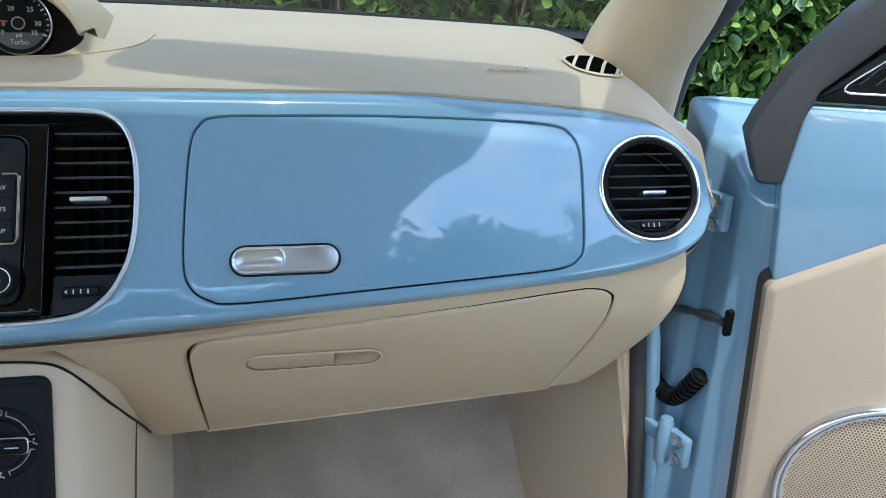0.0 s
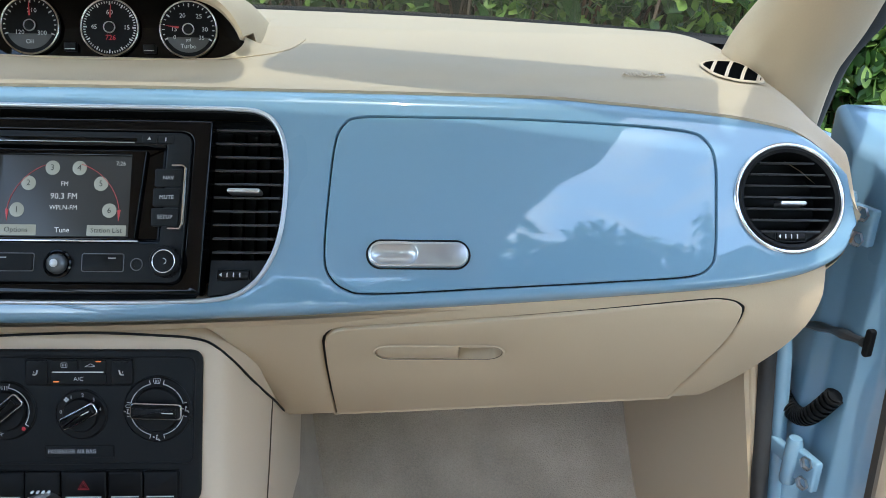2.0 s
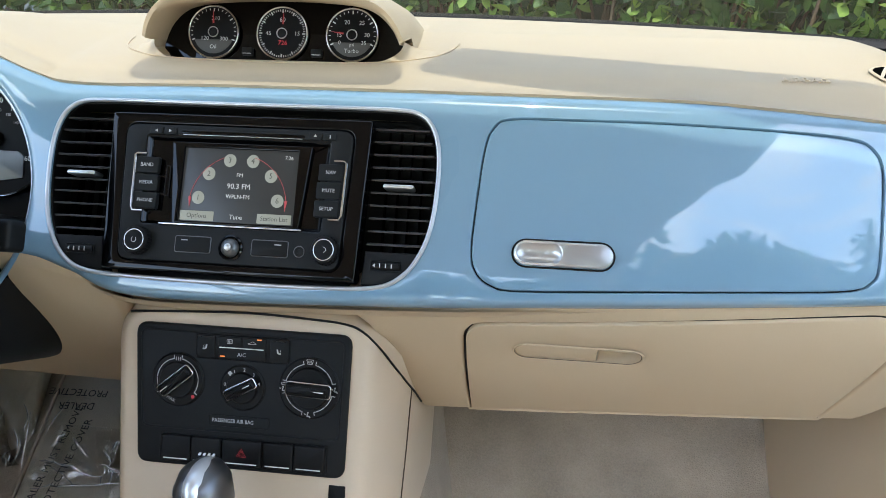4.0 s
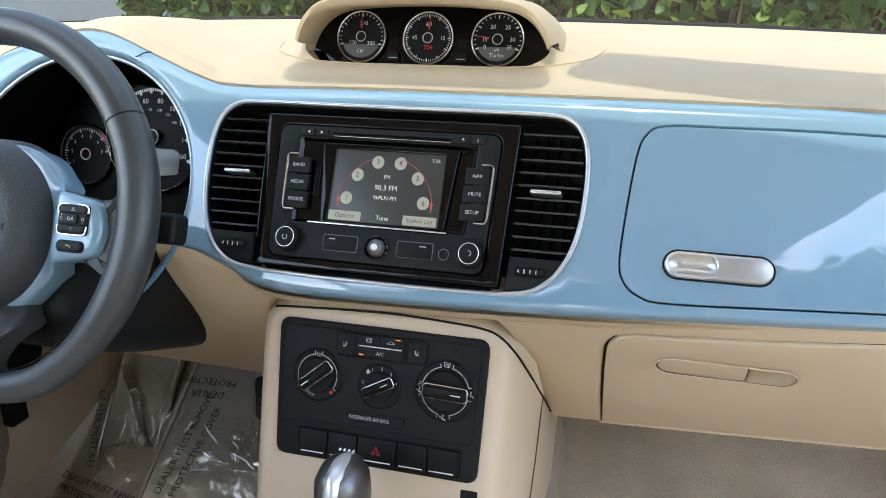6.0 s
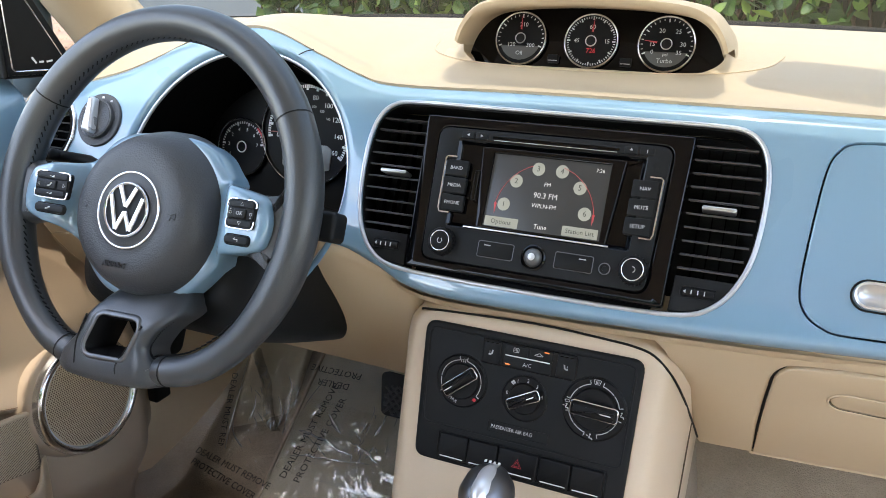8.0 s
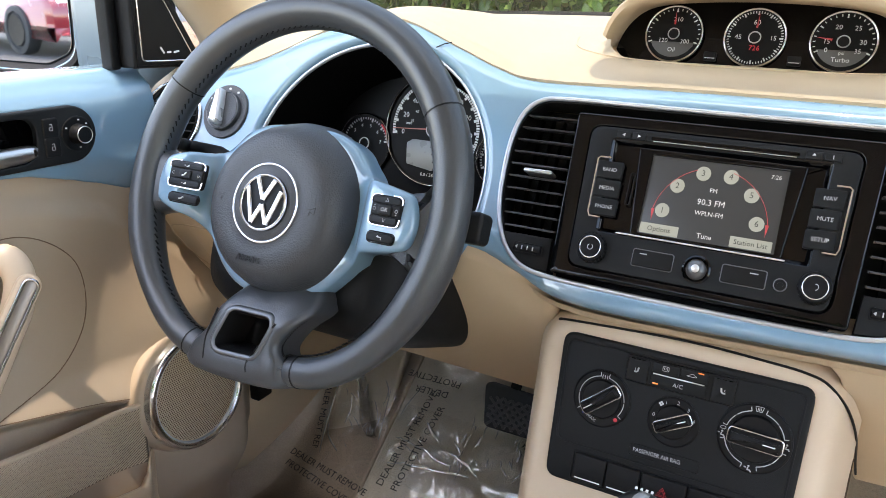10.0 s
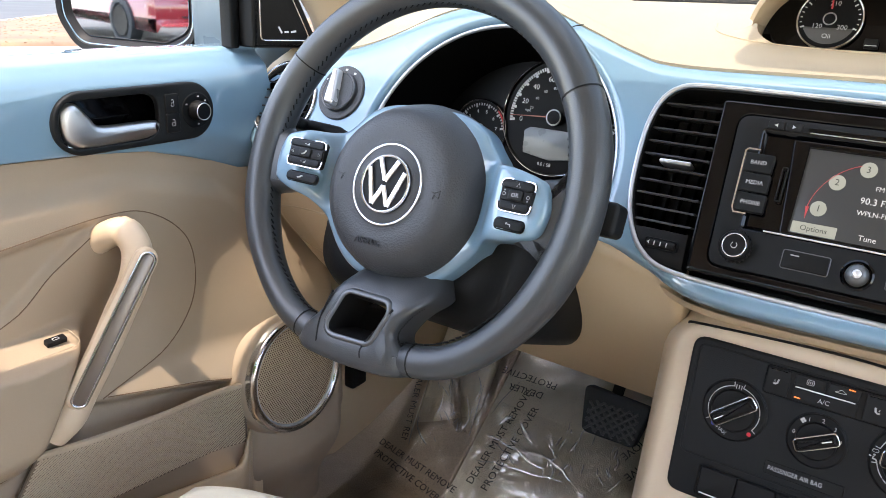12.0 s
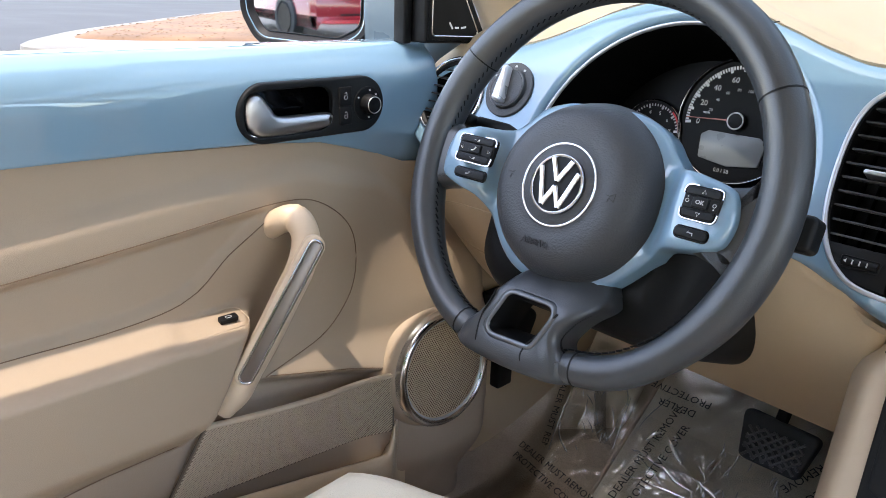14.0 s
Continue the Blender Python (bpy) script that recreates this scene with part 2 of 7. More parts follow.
def smooth_loop(pts, n=6, closed=True):
    """Catmull-Rom through the given points."""
    out = []
    k = len(pts)
    span = k if closed else k - 1
    for i in range(span):
        if closed:
            p = [Vector(pts[(i + j) % k]) for j in (-1, 0, 1, 2)]
        else:
            p = [Vector(pts[min(max(i + j, 0), k - 1)]) for j in (-1, 0, 1, 2)]
        for s in range(n):
            t = s / n
            out.append(tuple(0.5 * ((2 * p[1]) + (p[2] - p[0]) * t + (2 * p[0] - 5 * p[1] + 4 * p[2] - p[3]) * t * t + (3 * p[1] - p[0] - 3 * p[2] + p[3]) * t ** 3)))
    if not closed:
        out.append(tuple(pts[-1]))
    return out


def normals2(loop):
    """Outward normals of a closed 2D loop that runs anticlockwise."""
    k = len(loop)
    area = sum(loop[i][0] * loop[(i + 1) % k][1] - loop[(i + 1) % k][0] * loop[i][1] for i in range(k))
    s = 1 if area > 0 else -1
    out = []
    for i in range(k):
        a, b = Vector(loop[i - 1]), Vector(loop[(i + 1) % k])
        d = b - a
        nn = Vector((d.y, -d.x)) * s
        out.append(nn.normalized() if nn.length > 1e-9 else Vector((0, 0)))
    return out


def rings(bm, loop, steps, cap_first=False, cap_last=True):
    """Bridge copies of a 2D loop; steps are (outward offset, height)."""
    nn = normals2(loop)
    prev = None
    first = None
    for off, z in steps:
        ring = [bm.verts.new((p[0] + q.x * off, p[1] + q.y * off, z)) for p, q in zip(loop, nn)]
        if prev:
            for i in range(len(ring)):
                j = (i + 1) % len(ring)
                bm.faces.new((prev[i], prev[j], ring[j], ring[i]))
        else:
            first = ring
        prev = ring
    if cap_last:
        bm.faces.new(prev)
    if cap_first:
        bm.faces.new(first[::-1])
    return bm


def slab(loop, z0, z1, bev=0.001, seg=3, bm=None, back=False):
    """A plate with the loop's outline from z0 up to z1, its front edge rounded."""
    bm = bm or bmesh.new()
    s = 1 if z1 > z0 else -1
    steps = [(0, z0)]
    for i in range(seg + 1):
        a = math.pi / 2 * i / seg
        steps.append((-bev * (1 - math.cos(a)), z1 - s * bev * (1 - math.sin(a))))
    return rings(bm, loop, steps, cap_first=back)


def bead(loop, w, h, z=0.0, bm=None, seg=6):
    """A rounded bead that runs along a closed loop."""
    return rings(bm or bmesh.new(), loop, [(w / 2 * math.cos(math.pi * i / seg), z + h * math.sin(math.pi * i / seg)) for i in range(seg + 1)], cap_last=False)


def wall(loop, z0, z1, bm=None):
    return rings(bm or bmesh.new(), loop, [(0, z0), (0, z1)], cap_last=False)


def inside(p, loop):
    hit = False
    j = len(loop) - 1
    for i in range(len(loop)):
        (xi, yi), (xj, yj) = loop[i], loop[j]
        if (yi > p[1]) != (yj > p[1]) and p[0] < (xj - xi) * (p[1] - yi) / (yj - yi) + xi:
            hit = not hit
        j = i
    return hit


def holed(outer, holes, z, bm=None, step=0.0):
    """A flat sheet with holes at height z; step adds a net of inner points."""
    bm = bm or bmesh.new()
    pts, edges = [], []
    for lp in [outer] + list(holes):
        k, n = len(pts), len(lp)
        pts += [Vector((p[0], p[1])) for p in lp]
        edges += [(k + i, k + (i + 1) % n) for i in range(n)]
    if step:
        xs_, ys_ = [p[0] for p in outer], [p[1] for p in outer]
        for a in np.arange(min(xs_), max(xs_), step):
            for b in np.arange(min(ys_), max(ys_), step):
                if inside((a, b), outer) and not any(inside((a, b), h) for h in holes):
                    pts.append(Vector((float(a), float(b))))
    vs, _, tris, *_ = delaunay_2d_cdt(pts, edges, [], 0, 1e-7)
    made = [bm.verts.new((v.x, v.y, z)) for v in vs]
    for t in tris:
        c = sum((vs[i] for i in t), Vector((0, 0))) / len(t)
        if inside(c, outer) and not any(inside(c, h) for h in holes):
            bm.faces.new([made[i] for i in t])
    return bm


def holed_plate(outer, holes, z0, z1, bev=0.001, step=0.0):
    """A plate with holes; outer rim and hole rims are rounded over."""
    bm = bmesh.new()
    no = normals2(outer)
    inner = [(p[0] - q.x * bev, p[1] - q.y * bev) for p, q in zip(outer, no)]
    hh = []
    for h in holes:
        nh = normals2(h)
        hh.append([(p[0] + q.x * bev, p[1] + q.y * bev) for p, q in zip(h, nh)])
    holed(inner, hh, z1, bm, step)
    st = [(0, z0)] + [(-bev * (1 - math.cos(math.pi / 2 * i / 3)), z1 - bev * (1 - math.sin(math.pi / 2 * i / 3))) for i in range(4)]
    rings(bm, outer, st, cap_last=False)
    for h in holes:
        rings(bm, h, [(-a, z) for a, z in st], cap_last=False)
    bmesh.ops.remove_doubles(bm, verts=bm.verts[:], dist=1e-6)
    return bm


def lathe(prof, n=40, bm=None, m=None):
    """Turn (radius, height) points about z."""
    bm = bm or bmesh.new()
    cols = []
    made = []
    for i in range(n):
        a = 2 * math.pi * i / n
        cols.append([bm.verts.new((r * math.cos(a), r * math.sin(a), z)) for r, z in prof])
        made += cols[-1]
    for i in range(n):
        c, d = cols[i], cols[(i + 1) % n]
        for j in range(len(prof) - 1):
            bm.faces.new((c[j], d[j], d[j + 1], c[j + 1]))
    bmesh.ops.remove_doubles(bm, verts=made, dist=1e-7)
    if m is not None:
        bmesh.ops.transform(bm, matrix=m, verts=[v for v in made if v.is_valid])
    return bm


def tube(pts, r, n=10, closed=False, bm=None, flat=1.0, caps=True, up=(0, 0, 1)):
    """A round or flattened bar along a 3D path; r is a number or a function of 0..1."""
    bm = bm or bmesh.new()
    pts = [Vector(p) for p in pts]
    k = len(pts)
    prev = first = None
    up = Vector(up)
    for i, p in enumerate(pts):
        if closed:
            t = pts[(i + 1) % k] - pts[i - 1]
        else:
            t = pts[min(i + 1, k - 1)] - pts[max(i - 1, 0)]
        t.normalize()
        side = t.cross(up)
        if side.length < 1e-4:
            side = t.cross(Vector((0, 1, 0)))
        side.normalize()
        u2 = side.cross(t)
        rad = r(i / max(k - 1, 1)) if callable(r) else r
        ring = [bm.verts.new(p + side * rad * math.cos(2 * math.pi * j / n) + u2 * rad * flat * math.sin(2 * math.pi * j / n)) for j in range(n)]
        if prev:
            for j in range(n):
                bm.faces.new((prev[j], prev[(j + 1) % n], ring[(j + 1) % n], ring[j]))
        else:
            first = ring
        prev = ring
    if closed:
        for j in range(n):
            bm.faces.new((prev[j], prev[(j + 1) % n], first[(j + 1) % n], first[j]))
    elif caps:
        bm.faces.new(first[::-1])
        bm.faces.new(prev)
    return bm


def sheet(f, us, vs, bm=None, thick=0.0, closed_u=False):
    """A surface f(u, v) over the two ranges; thick gives it a back along its normals."""
    bm = bm or bmesh.new()
    g = [[bm.verts.new(f(u, v)) for v in vs] for u in us]
    for i in range(len(us) - (0 if closed_u else 1)):
        for j in range(len(vs) - 1):
            i2 = (i + 1) % len(us)
            bm.faces.new((g[i][j], g[i2][j], g[i2][j + 1], g[i][j + 1]))
    if thick:
        bmesh.ops.recalc_face_normals(bm, faces=bm.faces[:])
        bmesh.ops.solidify(bm, geom=bm.faces[:], thickness=thick)
    return bm


def spread(a, b, n):
    return [a + (b - a) * i / n for i in range(n + 1)]


def block(w, d, h, bev=0.003, at=(0, 0, 0), m=None, bm=None):
    """A box with rounded edges, its base centre at the given place."""
    b2 = bmesh.new()
    bmesh.ops.create_cube(b2, size=1)
    bmesh.ops.scale(b2, vec=(w, d, h), verts=b2.verts[:])
    if bev:
        bmesh.ops.bevel(b2, geom=b2.edges[:], offset=bev, segments=3, profile=0.5, affect="EDGES")
    bmesh.ops.translate(b2, vec=(at[0], at[1], at[2] + h / 2), verts=b2.verts[:])
    if m is not None:
        b2.transform(m)
    if bm is None:
        return b2
    me = bpy.data.meshes.new("tmp")
    b2.to_mesh(me)
    b2.free()
    bm.from_mesh(me)
    bpy.data.meshes.remove(me)
    return bm


def text(name, words, size, m, material, parent, thick=0.00015, align="CENTER", squeeze=1.0):
    """Raised lettering in the built-in font, centred at the pose m."""
    cu = bpy.data.curves.new(name, "FONT")
    cu.body, cu.size, cu.align_x, cu.align_y, cu.extrude = words, size, align, "CENTER", thick
    cu.resolution_u = 2
    tmp = bpy.data.objects.new(name, cu)
    scene.collection.objects.link(tmp)
    me = bpy.data.meshes.new_from_object(tmp.evaluated_get(bpy.context.evaluated_depsgraph_get()))
    bpy.data.objects.remove(tmp)
    bm = bmesh.new()
    bm.from_mesh(me)
    bpy.data.meshes.remove(me)
    bm.transform(m @ Matrix.Diagonal((squeeze, 1, 1, 1)))
    return part(name, bm, material, parent)


def T(x, y, z=0.0, turn=0.0):
    return pose(x, y, z, 0, 0, turn)


# ---- dashboard: poses of its faces ----
FM = frame_at((0, 0.013, 0.9), (1, 0, 0), (0, 0.4472, 0.8944))     # blue fascia
LM = frame_at((0, 0.032, 0.779), (1, 0, 0), (0, -0.61, 0.792))     # lower beige panel, leaning in under the fascia
HM = frame_at((0, 0.0, 0.738), (1, 0, 0), (0, 0.287, 0.958))       # climate panel
TOP_X = [-0.66, -0.64, -0.60, -0.56, -0.50, -0.46, -0.41, -0.335, -0.257, -0.209, -0.16, 0.0, 0.35, 0.44, 0.533, 0.58, 0.61, 0.64, 0.66]
TOP_V = [0.015, 0.048, 0.076, 0.090, 0.108, 0.126, 0.150, 0.166, 0.140, 0.122, 0.113, 0.115, 0.114, 0.110, 0.102, 0.095, 0.086, 0.060, 0.015]


_top = smooth_loop(list(zip(TOP_X, TOP_V)), 6, closed=False)
TOP_X, TOP_V = [p[0] for p in _top], [p[1] for p in _top]


def top_v(x):
    """Height of the fascia's upper edge, up its face."""
    return float(np.interp(x, TOP_X, TOP_V))


def mirror_loop(half):
    """Closes a right half, from the top centre down to the bottom centre, with its mirror image."""
    return half + [(-x, v) for x, v in half[::-1] if x > 1e-6]


dash = thing("dashboard", (0, 0.1, 0.7), "car dashboard with glossy blue fascia and beige soft upper pad", "dashboard")

# upper pad
def base_y(x):
    return 0.43 - 0.45 * x * x


def pad_height(y):
    return float(np.interp(y, [0.06, 0.10, 0.13, 0.25, 0.43], [1.003, 1.009, 1.018, 1.040, 1.049]))


def sstep(a, b, x):
    t = min(max((x - a) / (b - a), 0), 1)
    return t * t * (3 - 2 * t)


def pad_point(x, s):
    p0 = FM @ Vector((x, top_v(x) + 0.001, -0.006))
    y0, yb = p0.y, base_y(x)
    if s < 0:
        return (FM @ Vector((x, top_v(x) - 0.012, -0.02))).to_tuple()
    y = y0 + (yb - y0) * s ** 1.4
    z0 = p0.z
    hump = max(0.0, z0 - 1.006) * (1 - sstep(y0, 0.34, y)) if x < -0.15 else 0.0
    end = 0.045 * max(0.0, (abs(x) - 0.56) / 0.1) ** 2
    z = z0 + (pad_height(y) + hump - end - z0) * sstep(0, 0.045, y - y0)
    if hump > 0:
        z = max(z, z0 + 0.004 * sstep(0, 0.02, y - y0) - 0.2 * max(0, y - y0 - 0.05) ** 1.3)
    z -= 0.018 * sstep(0.130, 0.142, y) * sstep(0.33, 0.29, y) * sstep(0.126, 0.110, abs(x))
    return (x, y, z)


pad = part("upper_pad", sheet(pad_point, spread(-0.662, -0.57, 24)[:-1] + spread(-0.57, 0.57, 190) + spread(0.57, 0.662, 24)[1:], [-1] + spread(0, 1, 70)), BEIGE, dash, "beige grained soft dash pad", sharp=60)
text("airbag_mark", "AIRBAG", 0.012, frame_at((0.487, 0.112, 1.0145), (1, 0.03, 0), (0, 1, 0.28)), BEIGE_HARD, pad, thick=0.0004)

# fascia
XS = spread(-0.64, 0.64, 96)
upper = [(x, top_v(x) - 0.014) for x in XS]
lower = [(0.648, 0.008), (0.641, -0.012), (0.618, -0.026), (0.58, -0.036), (0.53, -0.0425), (0.44, -0.0495), (0.348, -0.0560), (0.256, -0.0615), (0.16, -0.0672), (0, -0.0725),
         (-0.10, -0.0715), (-0.15, -0.054), (-0.2, -0.044), (-0.33, -0.046), (-0.5, -0.046), (-0.6, -0.035), (-0.641, -0.012), (-0.648, 0.008)]
fascia_loop = upper[::1] + smooth_loop(lower, 6, closed=False)[1:-1]
CHROME_HALF = [(0, 0.0955), (0.07, 0.0957), (0.134, 0.0955), (0.156, 0.0925), (0.169, 0.081), (0.1755, 0.060), (0.1765, 0.029), (0.1735, -0.004), (0.166, -0.028), (0.152, -0.048), (0.128, -0.0595), (0.07, -0.0625), (0, -0.063)]
centre_loop = smooth_loop(mirror_loop(CHROME_HALF), 5)
lid_pts = [(0.236, 0.0905), (0.29, 0.0915), (0.36, 0.0915), (0.45, 0.0885), (0.508, 0.084), (0.526, 0.076), (0.5335, 0.058), (0.533, 0.02), (0.5305, -0.018), (0.525, -0.031), (0.508, -0.0385), (0.45, -0.043), (0.35, -0.049), (0.25, -0.0545), (0.226, -0.051), (0.213, -0.040), (0.209, -0.022), (0.211, 0.02), (0.2155, 0.066), (0.222, 0.083)]
lid_loop = smooth_loop(lid_pts, 5)
RV, LV, SW = (0.596, 0.028), (-0.596, 0.028), (-0.516, 0.046)
VR = 0.047
cluster_loop = disc(0.147, -0.332, 0.002, 64)
nrm = normals2(fascia_loop)
bm = bmesh.new()
FZ = 0.0
gap_lid = [(p[0] + q.x * 0.0017, p[1] + q.y * 0.0017) for p, q in zip(lid_loop, normals2(lid_loop))]
holes = [centre_loop, gap_lid, disc(VR, *RV, 48), disc(VR, *LV, 48), cluster_loop]
holed(fascia_loop, holes, FZ, bm)
prev = None
for off, z in ((0, 0), (0.006, -0.0012), (0.011, -0.0045), (0.0142, -0.010), (0.0148, -0.018), (0.0140, -0.03)):
    k = [1.0 if q.y > 0.3 else 0.42 + 0.58 * max(0.0, (q.y + 0.3) / 0.6) for q in nrm]
    ring = [bm.verts.new((p[0] + q.x * off * f, p[1] + q.y * off * f, z)) for p, q, f in zip(fascia_loop, nrm, k)]
    if prev:
        for i in range(len(ring)):
            j = (i + 1) % len(ring)
            bm.faces.new((prev[i], prev[j], ring[j], ring[i]))
    prev = ring
rings(bm, gap_lid, [(0, 0), (-0.0008, -0.0012), (-0.0008, -0.012)], cap_last=False)
for h in (disc(VR, *RV, 48), disc(VR, *LV, 48), centre_loop):
    rings(bm, h, [(0, 0), (-0.001, -0.001), (-0.001, -0.02)], cap_last=False)
rings(bm, cluster_loop, [(0, 0), (-0.003, 0.0), (-0.008, -0.003), (-0.011, -0.010)], cap_last=False)
bmesh.ops.remove_doubles(bm, verts=bm.verts[:], dist=1e-6)
fascia = part("fascia_panel", bm, BLUE, dash, "glossy denim-blue painted fascia panel", FM, sharp=40)

part("fascia_seam", tube([FM @ Vector((-0.2755, 0.1352, 0.0003)), FM @ Vector((-0.268, 0.1395, -0.0002)), FM @ Vector((-0.262, 0.1430, -0.004))], 0.0006, 6), BLACK, fascia, "fine joint beside the instrument hood")

# beige body behind the fascia's ends
body_loop = [(p[0] + q.x * 0.016, p[1] + q.y * 0.013) for p, q in zip(fascia_loop, nrm)]
body_loop = [(x, min(v, top_v(x) - 0.02)) for x, v in body_loop]
part("dash_body", rings(bmesh.new(), body_loop, [(-0.03, -0.13), (-0.006, -0.10), (0.0, -0.03), (-0.004, -0.019)], cap_last=False, cap_first=True), BEIGE_HARD, dash, m=FM)

# glove box lid in the fascia
bm = rings(bmesh.new(), lid_loop, [(0, -0.012), (-0.0004, -0.0010), (-0.0016, 0.0), (-0.005, 0.0005)])
HANDLE = rrect(0.081, 0.0205, 0.0102, 0.2845, -0.0228, 8)
lid = part("glove_box_lid", bm, BLUE, dash, "glossy blue glove box lid", FM, sharp=30)
part("lid_gap", rings(bmesh.new(), gap_lid, [(0, -0.0115), (-0.004, -0.0115)], cap_last=False), BLACK, lid, "dark joint round the lid", FM)
hb = bead([(p[0] + q.x * 0.0012, p[1] + q.y * 0.0012) for p, q in zip(HANDLE, normals2(HANDLE))], 0.0016, 0.0008, 0.0004)
part("handle_rim", hb, BLACK, lid, m=FM)
DISH = rrect(0.0360, 0.0158, 0.0078, 0.2645, -0.0228, 8)
handle = part("handle", holed_plate(HANDLE, [DISH], 0.0, 0.0058, 0.0022), ALU, lid, "satin aluminium latch handle", FM, sharp=60)


def finger_dish(u, v):
    """A smooth bowl over the stadium-shaped opening."""
    a, h = 0.0184, 0.0083
    x = a * u
    half = math.sqrt(max(h * h - max(0.0, abs(x) - (a - h)) ** 2, 1e-9))
    return (0.2645 + x, -0.0228 + half * v, 0.0052 - 0.0042 * (1 - v * v) * (1 - u ** 4) ** 0.7)


part("finger_dish", sheet(finger_dish, [math.sin(math.pi / 2 * q) for q in spread(-1, 1, 33)], spread(-1, 1, 17)), ALU, handle, "concave finger dish", FM, sharp=180)


# silver trim round the centre opening
part("silver_surround", bead(centre_loop, 0.0040, 0.0020, 0.0002), SATIN, dash, "thin satin silver trim", FM)


def round_vent(c, name):
    v = thing(name, FM @ Vector((c[0], c[1], 0)), "round black air vent with thin chrome ring", "air vent", "round dashboard vents")
    m = FM @ T(c[0], c[1])
    part("chrome_ring", bead(disc(VR - 0.0012, n=56), 0.0045, 0.0026, 0.0004), CHROME, v, "satin chrome ring", m)
    part("barrel", lathe([(VR - 0.003, 0.001), (VR - 0.005, 0.0025), (VR - 0.0075, 0.001), (VR - 0.0085, -0.006), (VR - 0.009, -0.03), (0.0, -0.031)], 48), BLACK, v, m=m)
    r = VR - 0.0085
    for k in range(7):
        y = 0.030 - 0.0098 * k
        w = math.sqrt(max(r * r - y * y, 1e-5)) - 0.0006
        part("slat", slat(w, m @ T(0, y, 0)), SLAT, v)
    bm = slab([(x, y) for x, y in disc(r - 0.0004, n=48) if y < -0.0265], -0.02, -0.0015, 0.001)
    part("lower_plate", bm, BLACK, v, m=m)
    tab = part("tab", slab(rrect(0.0225, 0.0036, 0.0016), -0.008, 0.0042, 0.0012), ALU, v, "small silver airflow tab", m @ T(0.002, -0.0046))
    wheel_part(v, m @ T(0, -0.0325, -0.001))
    return v


def slat(w, m, depth=0.014):
    """A thin fin, tipped down at its front edge."""
    bm = bmesh.new()
    pts = [(-0.0002, 0.0010), (0.0006, 0.0), (0.0, -0.0009), (-depth, 0.0022), (-depth, 0.0034)]
    a = [bm.verts.new((-w, p[1], p[0])) for p in pts]
    b = [bm.verts.new((w, p[1], p[0])) for p in pts]
    for i in range(5):
        j = (i + 1) % 5
        bm.faces.new((a[i], a[j], b[j], b[i]))
    bm.faces.new(a[::-1]), bm.faces.new(b)
    bm.transform(m)
    return bm


def wheel_part(parent, m):
    """A ribbed thumb wheel in its dark window, with printed bars."""
    win = part("wheel_window", bead(rrect(0.0262, 0.0082, 0.001), 0.0012, 0.0007), DARK, parent, m=m)
    bm = tube([(-0.0118, 0, -0.002), (0.0118, 0, -0.002)], 0.0040, 14)
    w = part("thumb_wheel", bm, BLACK, parent, "ribbed thumb wheel", m)
    for k in range(3):
        part("mark", slab(rrect(0.0009, 0.0036, 0.0003), 0.0015, 0.0023, 0.0001), WHITE_INK, w, m=m @ T(-0.005 + 0.005 * k, 0))
    part("mark", slab([(-0.0112, 0), (-0.0092, -0.0016), (-0.0092, 0.0016)], 0.0015, 0.0021, 0.0001), WHITE_INK, w, m=m)


round_vent(RV, "round_vent")
round_vent(LV, "round_vent")

# centre vents
CENTRE_BACK = part("centre_recess", rings(bmesh.new(), centre_loop, [(-0.0005, -0.003), (-0.0025, -0.0034), (-0.003, -0.03)]), BLACK, dash, "black recess behind radio and vents", FM)
for side in (-1, 1):
    vent = thing("centre_vent", FM @ Vector((side * 0.145, 0.03, 0)), "tall black centre air vent with thin horizontal slats", "air vent", "centre vents")
    for k in range(10):
        v = 0.0785 - 0.0112 * k
        xo = float(np.interp(v, [-0.03, 0.0, 0.03, 0.06, 0.085], [0.163, 0.1695, 0.172, 0.171, 0.164]))
        part("slat", slat((xo - 0.119) / 2, FM @ T(side * (xo + 0.119) / 2, v, -0.003), 0.016), SLAT, vent)
    for k in range(4):
        x = 0.128 + 0.0105 * k
        part("vane", block(0.0008, 0.108, 0.008, 0, (side * x, 0.028, -0.029)), VOID, vent, m=FM)
    pl_loop = [(side * x, v) for x, v in ((0.1185, -0.0285), (0.1645, -0.0285), (0.158, -0.040), (0.149, -0.050), (0.138, -0.056), (0.1165, -0.0575))]
    part("lower_plate", slab(pl_loop, -0.02, -0.0012, 0.001), DARK, vent, m=FM)
    part("tab", slab(rrect(0.0265, 0.0038, 0.0018), -0.01, 0.0045, 0.0014), ALU, vent, "small silver airflow tab", FM @ T(side * 0.1435, 0.0275))
    wheel_part(vent, FM @ T(side * 0.1375, -0.0405, -0.0002))

# ---- radio ----
radio = thing("car_radio", FM @ Vector((0, 0.01, 0)), "double-height car radio with grey display in gloss black bezel", "car radio")
bez = [(0.118, 0.0835), (-0.118, 0.0835), (-0.1125, -0.0565), (0.1125, -0.0565)]
bez_in = [(0.1035, 0.0735), (-0.1035, 0.0735), (-0.0985, -0.0485), (0.0985, -0.0485)]


